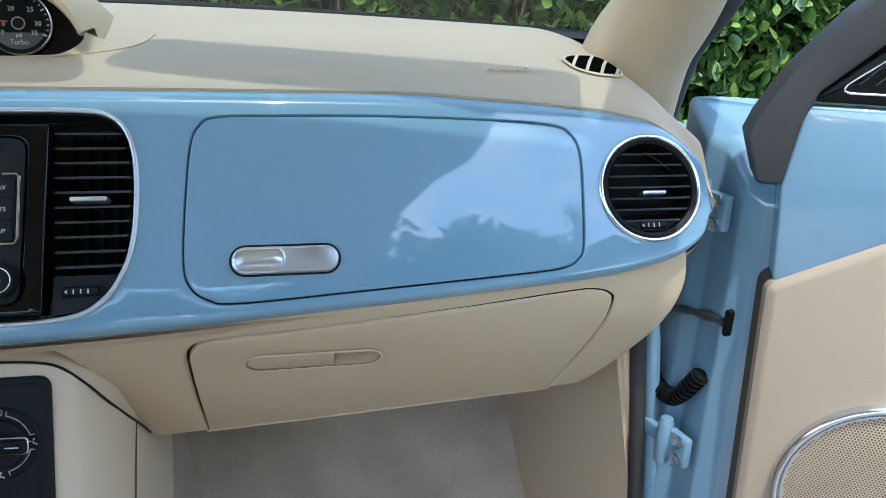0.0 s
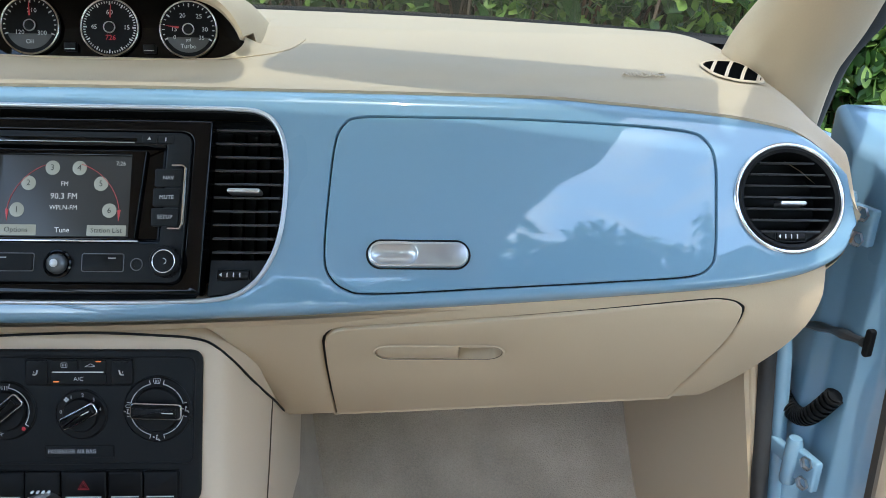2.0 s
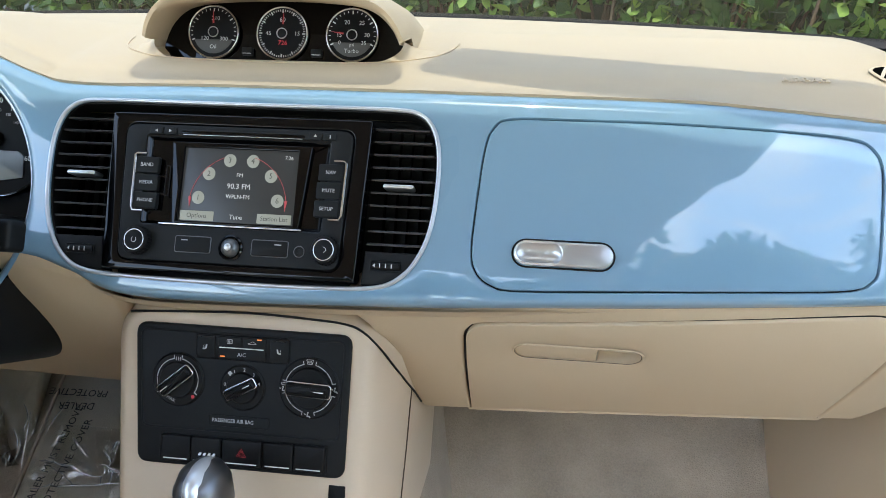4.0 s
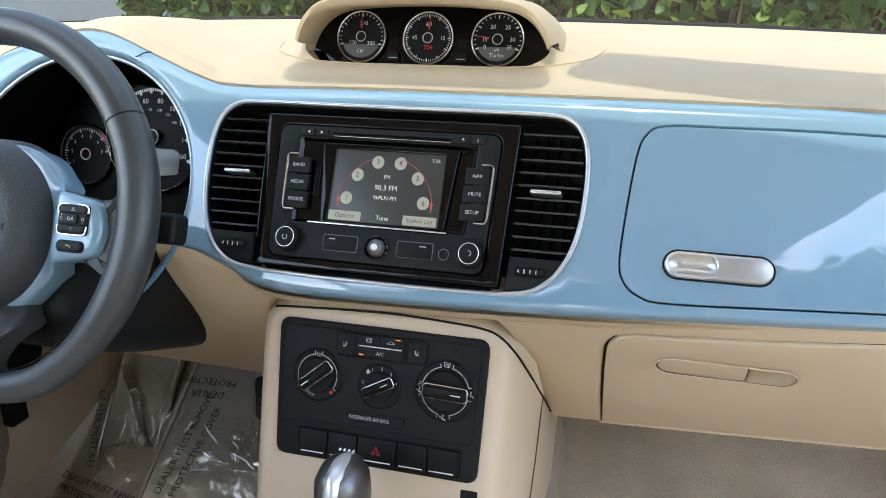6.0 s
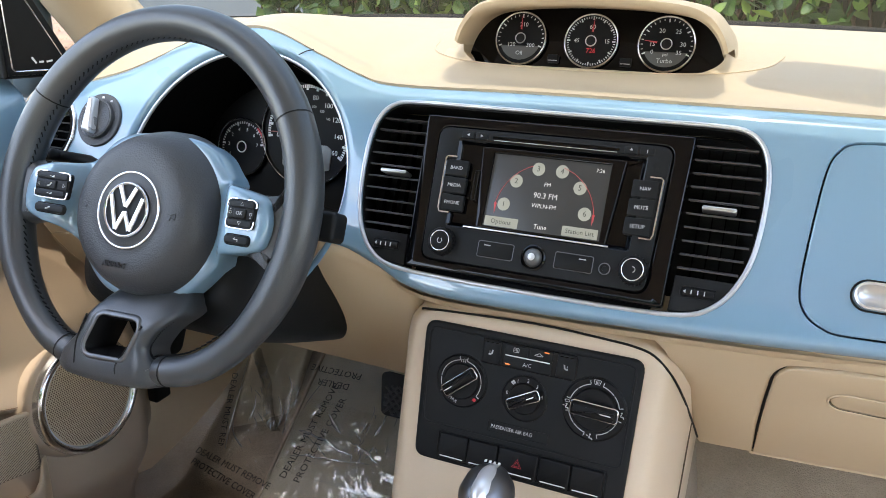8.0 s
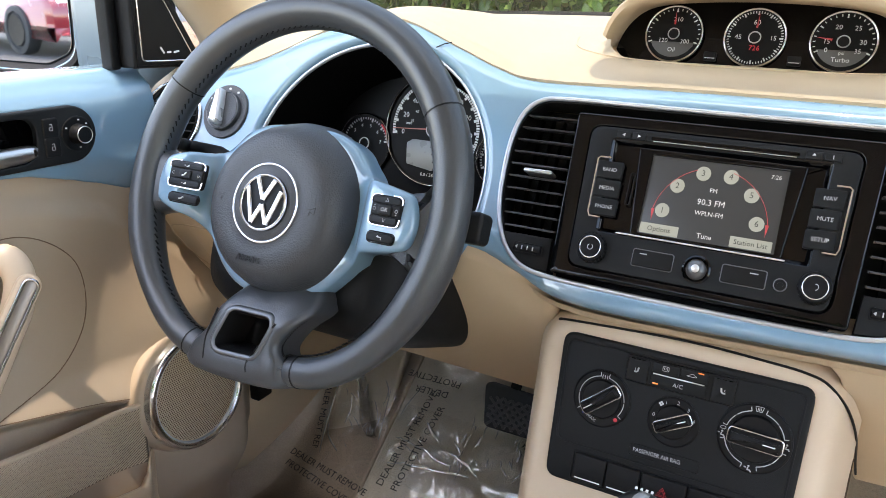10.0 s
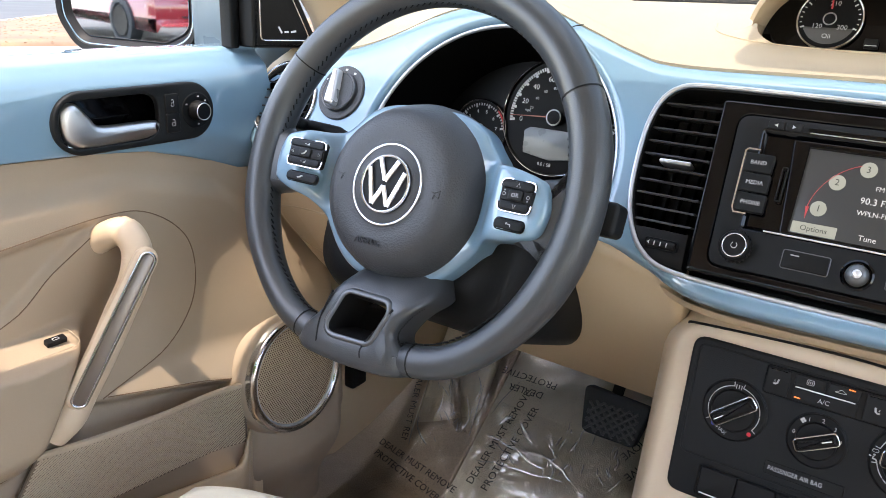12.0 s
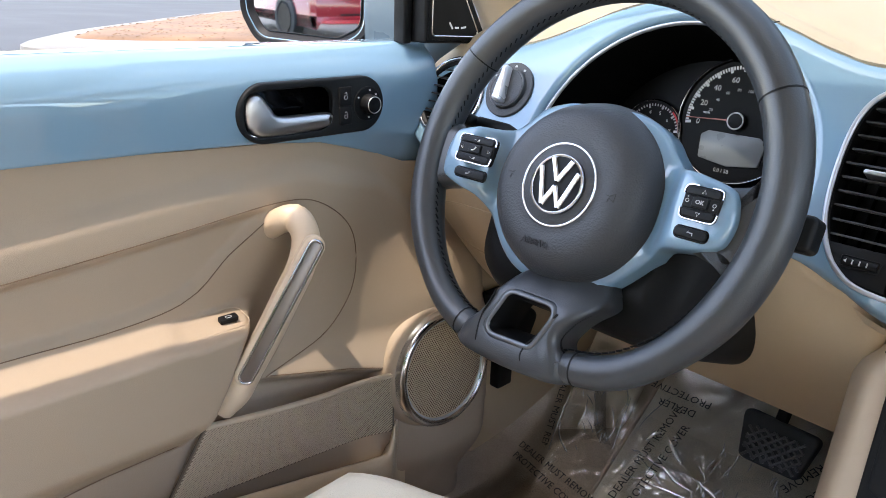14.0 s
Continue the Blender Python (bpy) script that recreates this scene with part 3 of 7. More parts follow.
def round_poly(pts, r, n=5):
    """A polygon with rounded corners."""
    out = []
    k = len(pts)
    for i in range(k):
        p, a, b = Vector(pts[i]), Vector(pts[i - 1]), Vector(pts[(i + 1) % k])
        u, w = (a - p).normalized(), (b - p).normalized()
        half = math.acos(max(-1, min(1, u.dot(w)))) / 2
        d = min(r / math.tan(half), (a - p).length * 0.48, (b - p).length * 0.48)
        s, e = p + u * d, p + w * d
        for j in range(n + 1):
            t = j / n
            out.append(tuple(s * (1 - t) ** 2 + p * 2 * t * (1 - t) + e * t * t))
    return out


bezel = part("bezel", holed_plate(round_poly(bez, 0.003), [round_poly(bez_in, 0.010)], -0.012, 0.0065, 0.0016), PIANO, radio, "gloss black bezel", FM)
face_loop = round_poly([(p[0] - math.copysign(0.0008, p[0]), p[1] - math.copysign(0.0008, p[1] - 0.01)) for p in bez_in], 0.010)
WELL = [(0.0835, 0.0635), (-0.0835, 0.0635), (-0.0805, -0.0165), (0.0805, -0.0165)]
body = part("faceplate", holed_plate(face_loop, [round_poly(WELL, 0.003)], -0.008, 0.0078, 0.001), DARK, radio, "dark grey radio face", FM)
well = part("display_well", rings(bmesh.new(), round_poly(WELL, 0.003), [(0, 0.0072), (-0.001, 0.0066), (-0.004, 0.0022)]), PIANO, radio, "gloss black display surround", FM)
SCR = [(0.0535, 0.0535), (-0.0535, 0.0535), (-0.0535, -0.0115), (0.0535, -0.0115)]
part("display_frame", holed_plate(round_poly([(0.066, 0.0585), (-0.066, 0.0585), (-0.059, -0.0145), (0.059, -0.0145)], 0.002), [SCR], 0.003, 0.0068, 0.0012), PIANO, well, m=FM @ T(0.0038, 0) @ Matrix.Diagonal((0.962, 1, 1, 1)))
part("display_lip", slab(rrect(0.128, 0.0016, 0.0007, 0, -0.0152), 0.004, 0.0086, 0.0006), CHROME, well, "thin chrome lip below the display", FM)
RM = FM @ T(0.0038, 0) @ Matrix.Diagonal((0.962, 1, 1, 1))
screen = part("display", slab(SCR, 0.003, 0.0046, 0.0002), SCREEN, radio, "lit grey display showing radio stations", RM)
SZ = 0.0048
for k, (x, y) in enumerate([(-0.037, 0.0095), (-0.029, 0.031), (-0.0105, 0.0435), (0.0112, 0.0435), (0.0292, 0.031), (0.037, 0.0095)]):
    key = part("preset_key", slab(disc(0.0058, x, y, 24), SZ - 0.0002, SZ, 0.0001), SCREEN_KEY, screen, m=RM)
    text("preset_number", str(k + 1), 0.0068, RM @ T(x, y, SZ + 0.0002), KEYTEXT, key, 0.00005)
arc = [(0.0455 * math.cos(radians(a)), 0.003 + 0.0455 * math.sin(radians(a)), SZ) for a in range(2, 179, 6)]
for x in (-1, 1):
    part("scale_arc", tube([p for p in arc if p[0] * x > 0.012], 0.00025, 4), SCREEN_RED, screen, m=RM)
    part("scale_pointer", slab([(x * 0.0435, 0.010), (x * 0.0462, 0.010), (x * 0.0446, 0.0005)], SZ - 0.0002, SZ + 0.0001, 0.0001), SCREEN_RED, screen, m=RM)
for w_, x, y, s in (("FM", 0, 0.0305, 0.0050), ("90.3 FM", 0, 0.0205, 0.0068), ("WPLN-FM", 0, 0.0115, 0.0051), ("Tune", 0, -0.0065, 0.0058), ("7:26", 0.0445, 0.0475, 0.0046)):
    text("display_text", w_, s, RM @ T(x, y, SZ), SCREEN_INK, screen, 0.00005)
for w_, x in (("Options", -0.0365), ("Station List", 0.0355)):
    key = part("soft_key", slab(rrect(0.0315, 0.0085, 0.0006, x, -0.0065), SZ - 0.0003, SZ, 0.0001), SCREEN_KEY, screen, m=RM)
    text("soft_key_text", w_, 0.0058 if x < 0 else 0.0056, RM @ T(x, -0.0065, SZ + 0.0002), KEYTEXT, key, 0.00005)
BTN_V = (0.0358, 0.0201, 0.0043)
for side, words in ((-1, ("BAND", "MEDIA", "PHONE")), (1, ("NAV", "MUTE", "SETUP"))):
    for w_, v in zip(words, BTN_V):
        u = (0.0848 if side > 0 else -0.0868) - side * 0.0008 * (0.0358 - v) / 0.016
        b = part("button", slab(rrect(0.0222, 0.0146, 0.0015, u, v), 0.004, 0.0088, 0.0008), DARK, radio, "dark grey labelled push button", RM)
        text("button_word", w_, 0.0045, RM @ T(u, v, 0.0089), WHITE_INK, b, 0.0001)
    xo, xi = side * 0.0985, side * 0.0875
    path = [(xi, 0.0458, 0.0092), (xo - side * 0.002, 0.0458, 0.0092), (xo, 0.0441, 0.0092), (xo - side * 0.0012, -0.0012, 0.0092), (xo - side * 0.003, -0.0049, 0.0092), (xi - side * 0.0015, -0.0049, 0.0092)]
    part("chrome_bracket", tube(path, 0.0012, 6), CHROME, radio, "chrome bracket beside the buttons", RM)
    for k in range(2):
        u = side * (0.0815 - 0.0135 * k)
        b = part("small_button", slab(rrect(0.0118, 0.0062, 0.0006, u, 0.0668), 0.005, 0.0092, 0.0006), DARK, radio, m=RM)
        tri = [(-0.0013, 0), (0.0013, -0.0014), (0.0013, 0.0014)]
        if side < 0:
            s = 1 if k == 0 else -1
            part("symbol", slab([(u + s * x, 0.0668 + y) for x, y in tri][::s], 0.009, 0.0094, 0.0001), WHITE_INK, b, m=RM)
        elif k == 1:
            part("symbol", slab([(u - 0.0015, 0.0665), (u + 0.0015, 0.0665), (u, 0.0687)], 0.009, 0.0094, 0.0001), WHITE_INK, b, m=RM)
        else:
            part("symbol", slab(rrect(0.0007, 0.003, 0.0002, u, 0.0668), 0.009, 0.0094, 0.0001), WHITE_INK, b, m=RM)
    # wide blank keys
    part("wide_button", slab(rrect(0.0325, 0.0132, 0.0014, side * 0.0355, -0.0322), 0.005, 0.0088, 0.0008), BLACK, radio, m=RM)
    part("wide_button_edge", bead(rrect(0.0331, 0.0138, 0.0016, side * 0.0355, -0.0322), 0.0009, 0.0005, 0.0078), GUN, radio, m=RM)
    part("wide_button_mark", slab(rrect(0.0062, 0.0009, 0.0002, side * 0.0355 + (-0.008 if side < 0 else 0.0075), -0.0287), 0.0085, 0.0090, 0.0001), WHITE_INK, radio, m=RM)
    # turning knobs
    m = RM @ T(side * 0.0865, -0.0315, 0.0078)
    kn = part("knob", lathe([(0.0118, -0.002), (0.0118, 0.0072), (0.0108, 0.0088), (0.0098, 0.0090), (0.0, 0.0088)], 44), BLACK, radio, "ribbed black rotary knob", m)
    part("knob_ring", bead(disc(0.0088, n=36), 0.0011, 0.0006, 0.0089), CHROME, kn, m=m)
    sy = [(0.0022 * math.cos(radians(a)), 0.0022 * math.sin(radians(a)), 0.0092) for a in (range(120, 421, 20) if side < 0 else range(-80, 120, 20))]
    part("knob_symbol", tube(sy, 0.0003, 5), WHITE_INK, kn, m=m)
    for a in range(0, 360, 15):
        part("rib", block(0.0007, 0.0016, 0.007, 0, (0.0118 * math.cos(radians(a)), 0.0118 * math.sin(radians(a)), 0.0)), BLACK, kn, m=m)
m = RM @ T(0, -0.0335, 0.0078)
jr = part("joystick_ring", lathe([(0.0112, 0), (0.0112, 0.0012), (0.0098, 0.0022), (0.0088, 0.0008), (0.0, 0.0004)], 36), PIANO, radio, m=m)
js = part("joystick", lathe([(0.0082, 0.0), (0.0076, 0.004), (0.0055, 0.0066), (0.003, 0.0076), (0, 0.0078)], 32), FRAME, radio, "small dark joystick with a pale cap", m)
part("joystick_cap", lathe([(0.0032, 0.0074), (0.003, 0.0084), (0.002, 0.0092), (0, 0.0094)], 20), SILVER, js, m=m)
m = RM @ T(0.0625, -0.0335, 0.0078)
jk = part("jack_socket", lathe([(0.0048, 0), (0.0048, 0.0006), (0.0038, 0.0009), (0.0022, 0.0006), (0.0018, -0.003), (0, -0.003)], 24), BLACK, radio, m=m)
part("jack_rim", bead(disc(0.0046, n=26), 0.0010, 0.0006, 0.0004), GUN, radio, m=m)
part("disc_slot", slab(rrect(0.116, 0.0032, 0.0015, 0, 0.0665), 0.006, 0.0082, 0.0004), PIANO, radio, "narrow disc slot", RM)
part("disc_slot_edge", slab(rrect(0.112, 0.0006, 0.0002, 0, 0.0642), 0.006, 0.0084, 0.0001), ALU, radio, m=RM)
part("card_slot", bead(rrect(0.0036, 0.0265, 0.0008, -0.0665, 0.0225), 0.0009, 0.0007, 0.0068), DARK, radio, m=RM)

# ---- lower beige panel and drawer ----
def lv(z):
    return (z - 0.779) / 0.792


low = [(0.112, lv(0.830)), (0.30, lv(0.836)), (0.45, lv(0.843)), (0.56, lv(0.851)), (0.615, lv(0.857)), (0.636, lv(0.850)), (0.636, lv(0.82)), (0.618, lv(0.765)), (0.603, lv(0.724)), (0.586, lv(0.694)), (0.568, lv(0.688)),
       (0.45, lv(0.676)), (0.30, lv(0.660)), (0.205, lv(0.650)), (0.160, lv(0.646)), (0.149, lv(0.650)), (0.142, lv(0.69)), (0.135, lv(0.735)), (0.126, lv(0.77)), (0.116, lv(0.795))]
drawer = [(0.2035, lv(0.785)), (0.2085, lv(0.799)), (0.225, lv(0.808)), (0.30, lv(0.815)), (0.42, lv(0.827)), (0.52, lv(0.837)), (0.546, lv(0.8375)), (0.562, lv(0.832)), (0.5665, lv(0.820)), (0.5605, lv(0.775)), (0.5555, lv(0.735)), (0.549, lv(0.687)), (0.45, lv(0.677)), (0.30, lv(0.661)), (0.2035, lv(0.6515)), (0.2025, lv(0.70)), (0.2025, lv(0.75))]
def tuck(p):
    """Rolls the panel's upper edge under the fascia instead of past it."""
    lim = float(np.interp(abs(p.x), [0.0, 0.15, 0.35, 0.45, 0.53, 0.61, 0.66], [-0.017, -0.014, -0.006, -0.001, 0.004, 0.012, 0.02]))
    d = p.y - lim
    s = 0.012
    return Vector((p.x, lim + s * math.log1p(math.exp(min(d / s, 40))), p.z)) if d < 0.08 else p


low_s = smooth_loop(low, 4)
dr_s = smooth_loop(drawer[:11], 4, closed=False) + drawer[11:]
bm = holed_plate(low_s, [[(p[0] + q.x * 0.0020, p[1] + q.y * 0.0020) for p, q in zip(dr_s, normals2(dr_s))]], -0.03, 0.0, 0.004)
part("lower_panel", bm, BEIGE_HARD, dash, "beige hard-plastic panel below the fascia", LM, bend=tuck)
L2 = rrect(0.115, 0.0275, 0.0135, 0.3055, lv(0.7735), 8)
dr = part("drawer_front", holed_plate([(p[0] - q.x * 0.0006, p[1] - q.y * 0.0006) for p, q in zip(dr_s, normals2(dr_s))], [L2], -0.02, 0.0006, 0.0014), BEIGE_HARD, dash, "beige drop-down lower glove compartment door", LM, bend=tuck)
part("drawer_gap", rings(bmesh.new(), dr_s, [(0.0021, -0.004), (-0.004, -0.004)], cap_last=False), BLACK, dr, "dark joint round the drawer", LM, bend=tuck)
bm = rings(bmesh.new(), L2, [(0.0022, 0.0006), (0.0010, 0.0016), (0.0, 0.0010), (-0.0002, -0.002)], cap_last=False)
latch = part("latch_rim", bm, BEIGE_HARD, dr, "moulded oval rim of the latch", LM)
part("latch_gap", bead([p for p in rrect(0.1146, 0.0270, 0.0133, 0.3055, lv(0.7735), 8)], 0.0010, 0.0004, 0.0006), BROWN, dr, "fine dark joint round the lever", LM)
pt = [(p[0], p[1]) for p in rrect(0.1130, 0.0255, 0.0126, 0.3055, lv(0.7735), 8)]
part("latch_lever", slab([p if p[0] < 0.324 else (0.324, p[1]) for p in pt], -0.008, 0.0004, 0.0014), BEIGE_HARD, dr, "beige pull lever", LM, sharp=50)
part("latch_pocket", rings(bmesh.new(), L2, [(0, 0.0), (-0.0005, -0.004), (-0.002, -0.010), (-0.006, -0.012)]), BEIGE_HARD, dr, "shaded finger pocket of the latch", LM)

# narrow beige run between fascia and centre stack
LOW_X = [-0.15, -0.10, 0.0, 0.16, 0.256, 0.348]
LOW_V = [-0.054, -0.0715, -0.0725, -0.0672, -0.0615, -0.0560]


def under_fascia(x, k):
    p = FM @ Vector((x, float(np.interp(x, LOW_X, LOW_V)) + 0.002, -0.012))
    dy, dz = ((0, 0), (0.003, -0.006), (0.011, -0.017), (0.024, -0.027), (0.040, -0.036))[k]
    return (x, p.y + dy, p.z + dz)


part("under_trim", sheet(under_fascia, spread(-0.15, 0.33, 40), range(5)), BEIGE_HARD, dash, "beige run below the fascia", sharp=60)

# left lower dash: knee panel under the steering column
kn_pts = [(-0.118, lv(0.832)), (-0.15, lv(0.842)), (-0.2, lv(0.852)), (-0.40, lv(0.852)), (-0.56, lv(0.852)), (-0.62, lv(0.842)), (-0.615, lv(0.76)), (-0.59, lv(0.675)), (-0.50, lv(0.657)), (-0.436, lv(0.651)), (-0.311, lv(0.647)), (-0.20, lv(0.643)), (-0.156, lv(0.641)), (-0.125, lv(0.644)), (-0.120, lv(0.75))]
part("knee_panel", slab(smooth_loop(kn_pts, 4), -0.03, 0.0, 0.012, 4), BEIGE_HARD, dash, "beige knee panel below the steering column", LM, bend=tuck)
part("storage_flap", bead(smooth_loop([(-0.60, lv(0.80)), (-0.52, lv(0.81)), (-0.44, lv(0.80)), (-0.43, lv(0.745)), (-0.50, lv(0.735)), (-0.59, lv(0.74))], 5), 0.0022, -0.0008, 0.0008), BEIGE, dash, m=LM)

# ---- gauge pod on the dash ----
pod = thing("gauge_pod", (0, 0.17, 1.01), "beige hooded pod with three round gauges on the dash", "gauge pod")
arch = [(-0.1285, 1.006), (-0.1275, 1.020), (-0.1245, 1.034), (-0.118, 1.048), (-0.106, 1.0605), (-0.088, 1.0675), (-0.05, 1.0715), (0, 1.073), (0.05, 1.0715), (0.088, 1.0675), (0.106, 1.0605), (0.118, 1.048), (0.1245, 1.034), (0.1275, 1.020), (0.1285, 1.006)]
arch_s = smooth_loop(arch, 4, closed=False)


FOOT = 1.033         # height at which the hood's lip ends


def hood_pt(i, j):
    """Sections of the hood from its inner mouth over its lip and down to the dash behind."""
    x, z = arch_s[i]
    t = (z - 1.006) / 0.067
    sec = ((0.97, -0.004, 0.195), (0.985, -0.002, 0.165), (1.0, 0.0, 0.140 - 0.012 * t), (1.012, 0.004, 0.134 - 0.012 * t), (1.035, 0.0085, 0.134 - 0.012 * t), (1.05, 0.0105, 0.140 - 0.01 * t), (1.06, 0.011, 0.16), (1.06, 0.0095, 0.20), (1.06, 0.002, 0.25), (1.06, -0.02, 0.31), (1.06, -0.06, 0.36))
    k, dz, y = sec[j]
    if z < FOOT and j < 6:
        k, y = 0.985, 0.172
    return (x * k, y, 1.006 + (z - 1.006) + dz * t if j < 7 else max(1.0, 1.006 + (z - 1.006 + dz * t)))


part("hood", sheet(hood_pt, range(len(arch_s)), range(11)), BEIGE, pod, "beige padded hood", sharp=60)
GM = frame_at((0, 0.166, 1.04), (1, 0, 0), (0, 0.30, 0.954))
bm = slab([(x * 0.985, (z - 1.04) * 1.02) for x, z in arch_s], -0.006, -0.004, 0.0005)
part("gauge_panel", bm, PIANO, pod, "gloss black gauge panel", GM)


def cheek(side):
    """Moulded shoulder of the pod that runs from the lip's foot down into the dash."""
    def f(a, b):
        xin = 0.1262 - 0.028 * a ** 2.2
        x = xin + (0.172 - xin) * b
        y = (0.150 - 0.022 * a) + (0.190 - 0.036 * a - 0.150) * b
        base = pad_height(y) + 0.0004 - 0.0022 * b
        return (side * x, y, base + max(0.0, (FOOT + 0.003 - 0.020 * a ** 0.8 - base)) * (1 - b) ** 2.4)
    return sheet(f, spread(0, 1, 16), spread(0, 1, 16))


for side in (-1, 1):
    part("cheek", cheek(side), BEIGE, pod, "beige shoulder beside the gauges", sharp=60)
surround_pts = smooth_loop([(-0.175, 0.20), (-0.165, 0.165), (-0.14, 0.142), (-0.10, 0.128), (0, 0.122), (0.10, 0.128), (0.14, 0.142), (0.165, 0.165), (0.175, 0.20)], 6, closed=False)
part("pod_base", tube([(x, y, pad_height(y) + 0.0006) for x, y in surround_pts], 0.0005, 6), BEIGE_HARD, pod, "fine moulded joint round the pod")


def dial_ticks(parent, m, r0, r1, a0, a1, n, w=0.0004, z=0.0, material=WHITE_INK, name="tick"):
    bm = bmesh.new()
    for i in range(n + 1):
        a = radians(a0 + (a1 - a0) * i / n)
        c, s = math.cos(a), math.sin(a)
        k = 1.6 if i % 5 == 0 else 1.0
        ri = r1 - (r1 - r0) * (1 if i % 5 == 0 else 0.6)
        vs = [bm.verts.new((q[0] * c - q[1] * s, q[0] * s + q[1] * c, z)) for q in ((ri, -w * k), (r1, -w * k), (r1, w * k), (ri, w * k))]
        bm.faces.new(vs)
    return part(name, bm, material, parent, m=m)


def pod_gauge(x, words, needle, face_words, lower, ticks, label):
    g = part("gauge", lathe([(0.0262, -0.006), (0.0262, 0.0), (0.0, 0.0)], 44), DIALFACE, pod, label, GM @ T(x, 0))
    m = GM @ T(x, 0)
    part("chrome_ring", bead(disc(0.0258, n=56), 0.0022, 0.0016, 0.0), CHROME, g, m=m)
    dial_ticks(g, m, 0.0205, 0.0238, *ticks, z=0.0004)
    if lower:
        part("lower_field", slab([(0.0215 * math.cos(radians(a)), 0.0215 * math.sin(radians(a))) for a in range(200, 341, 7)], 0.0001, 0.0003, 0.0001), GREYFACE, g, m=m)
    for w_, px, py, s in words:
        text("dial_number", w_, s, m @ T(px, py, 0.0006), WHITE_INK, g, 0.00005)
    part("hub_ring", bead(disc(0.0050, n=28), 0.0011, 0.0012, 0.0012), ALU, g, m=m)
    part("hub", lathe([(0.0048, 0), (0.0046, 0.0014), (0, 0.0018)], 24), BLACK, g, m=m)
    c, s = math.cos(radians(needle)), math.sin(radians(needle))
    part("needle", slab([(0.009 * c - 0.0008 * s, 0.009 * s + 0.0008 * c), (0.009 * c + 0.0008 * s, 0.009 * s - 0.0008 * c), (0.0215 * c, 0.0215 * s)], 0.0006, 0.0012, 0.0001), SCREEN_RED, g, "dull red needle", m=m)
    return g


pod_gauge(-0.0715, (("210", 0.002, 0.0135, 0.0058), ("120", -0.009, -0.0065, 0.0058), ("300", 0.011, -0.0068, 0.0058), ("Oil", 0.0, -0.0148, 0.0058)), 92, "", True, (200, -20, 20), "oil temperature dial")
clock = pod_gauge(0.0, (("60", 0.0, 0.0135, 0.0062), ("15", 0.0155, 0.0, 0.0058), ("45", -0.0140, 0.0, 0.0058)), 87, "", False, (90, -270, 60), "stopwatch dial with red digits")
text("red_digits", "726", 0.0064, GM @ T(0.001, -0.0095, 0.0007), RED, clock, 0.00005)
pod_gauge(0.0715, (("20", -0.0055, 0.0122, 0.0058), ("25", 0.0095, 0.0118, 0.0058), ("15", -0.0130, -0.0005, 0.0056), ("30", 0.0150, 0.0, 0.0058), ("0", -0.0125, -0.0078, 0.0056), ("35", 0.0120, -0.0078, 0.0056), ("psi", 0.0, -0.0098, 0.0044), ("Turbo", 0.0, -0.0158, 0.0058)), 172, "", True, (205, -25, 20), "turbo pressure dial")
for x in (-0.0357, 0.0357):
    b = part("pod_button", slab(rrect(0.011, 0.008, 0.001, x, -0.0185), -0.004, 0.0008, 0.0008), BLACK, pod, m=GM)
    part("button_line", slab(rrect(0.0092, 0.0007, 0.0002, x, -0.0205), 0.0006, 0.0011, 0.0001), WHITE_INK, b, m=GM)

# side demister grilles, let into the dash top
def pad_z(x, y):
    p0 = FM @ Vector((x, top_v(x) + 0.001, -0.006))
    end = 0.045 * max(0.0, (abs(x) - 0.56) / 0.1) ** 2
    return p0.z + (pad_height(y) - end - p0.z) * sstep(0, 0.045, y - p0.y)


def on_pad(p):
    return Vector((p.x, p.y, pad_z(p.x, p.y) + p.z))


for side in (-1, 1):
    dm = thing("demister_vent", (side * 0.578, 0.135, 1.01), "oval black demister grille with beige slats in the dash top", "air vent", "demister vents")
    m = Matrix.Translation((side * 0.5785, 0.1385, 0)) @ Matrix.Diagonal((side, 1, 1, 1))
    oval = smooth_loop([(-0.029, -0.004), (-0.022, 0.010), (-0.002, 0.019), (0.020, 0.0330), (0.034, 0.030), (0.034, 0.008), (0.020, -0.021), (-0.004, -0.032), (-0.022, -0.024)], 6)
    part("rim", bead(oval, 0.0034, 0.0012, 0.0016), BEIGE_HARD, dm, m=m, bend=on_pad)
    part("throat", sheet(lambda u, v: (0.003 + (oval[u][0] - 0.003) * v, oval[u][1] * v, 0.0024), range(len(oval)), [0.001] + spread(0.1, 0.99, 10), closed_u=True), VOID, dm, "black grille opening", m, bend=on_pad)
    for k in range(4):
        cx = -0.019 + 0.0150 * k
        a, b = Vector((cx - 0.016, -0.036)), Vector((cx + 0.020, 0.036))
        lo, hi = 0.0, 1.0
        while not inside(a + (b - a) * lo, oval) and lo < 0.6:
            lo += 0.02
        while not inside(a + (b - a) * hi, oval) and hi > 0.4:
            hi -= 0.02
        pts = [(a + (b - a) * (lo + (hi - lo) * q / 6)).to_3d() + Vector((0, 0, 0.0026)) for q in range(7)]
        part("slat", tube(pts, 0.0015, 8, flat=0.25), BEIGE_LIGHT, dm, m=m, bend=on_pad)

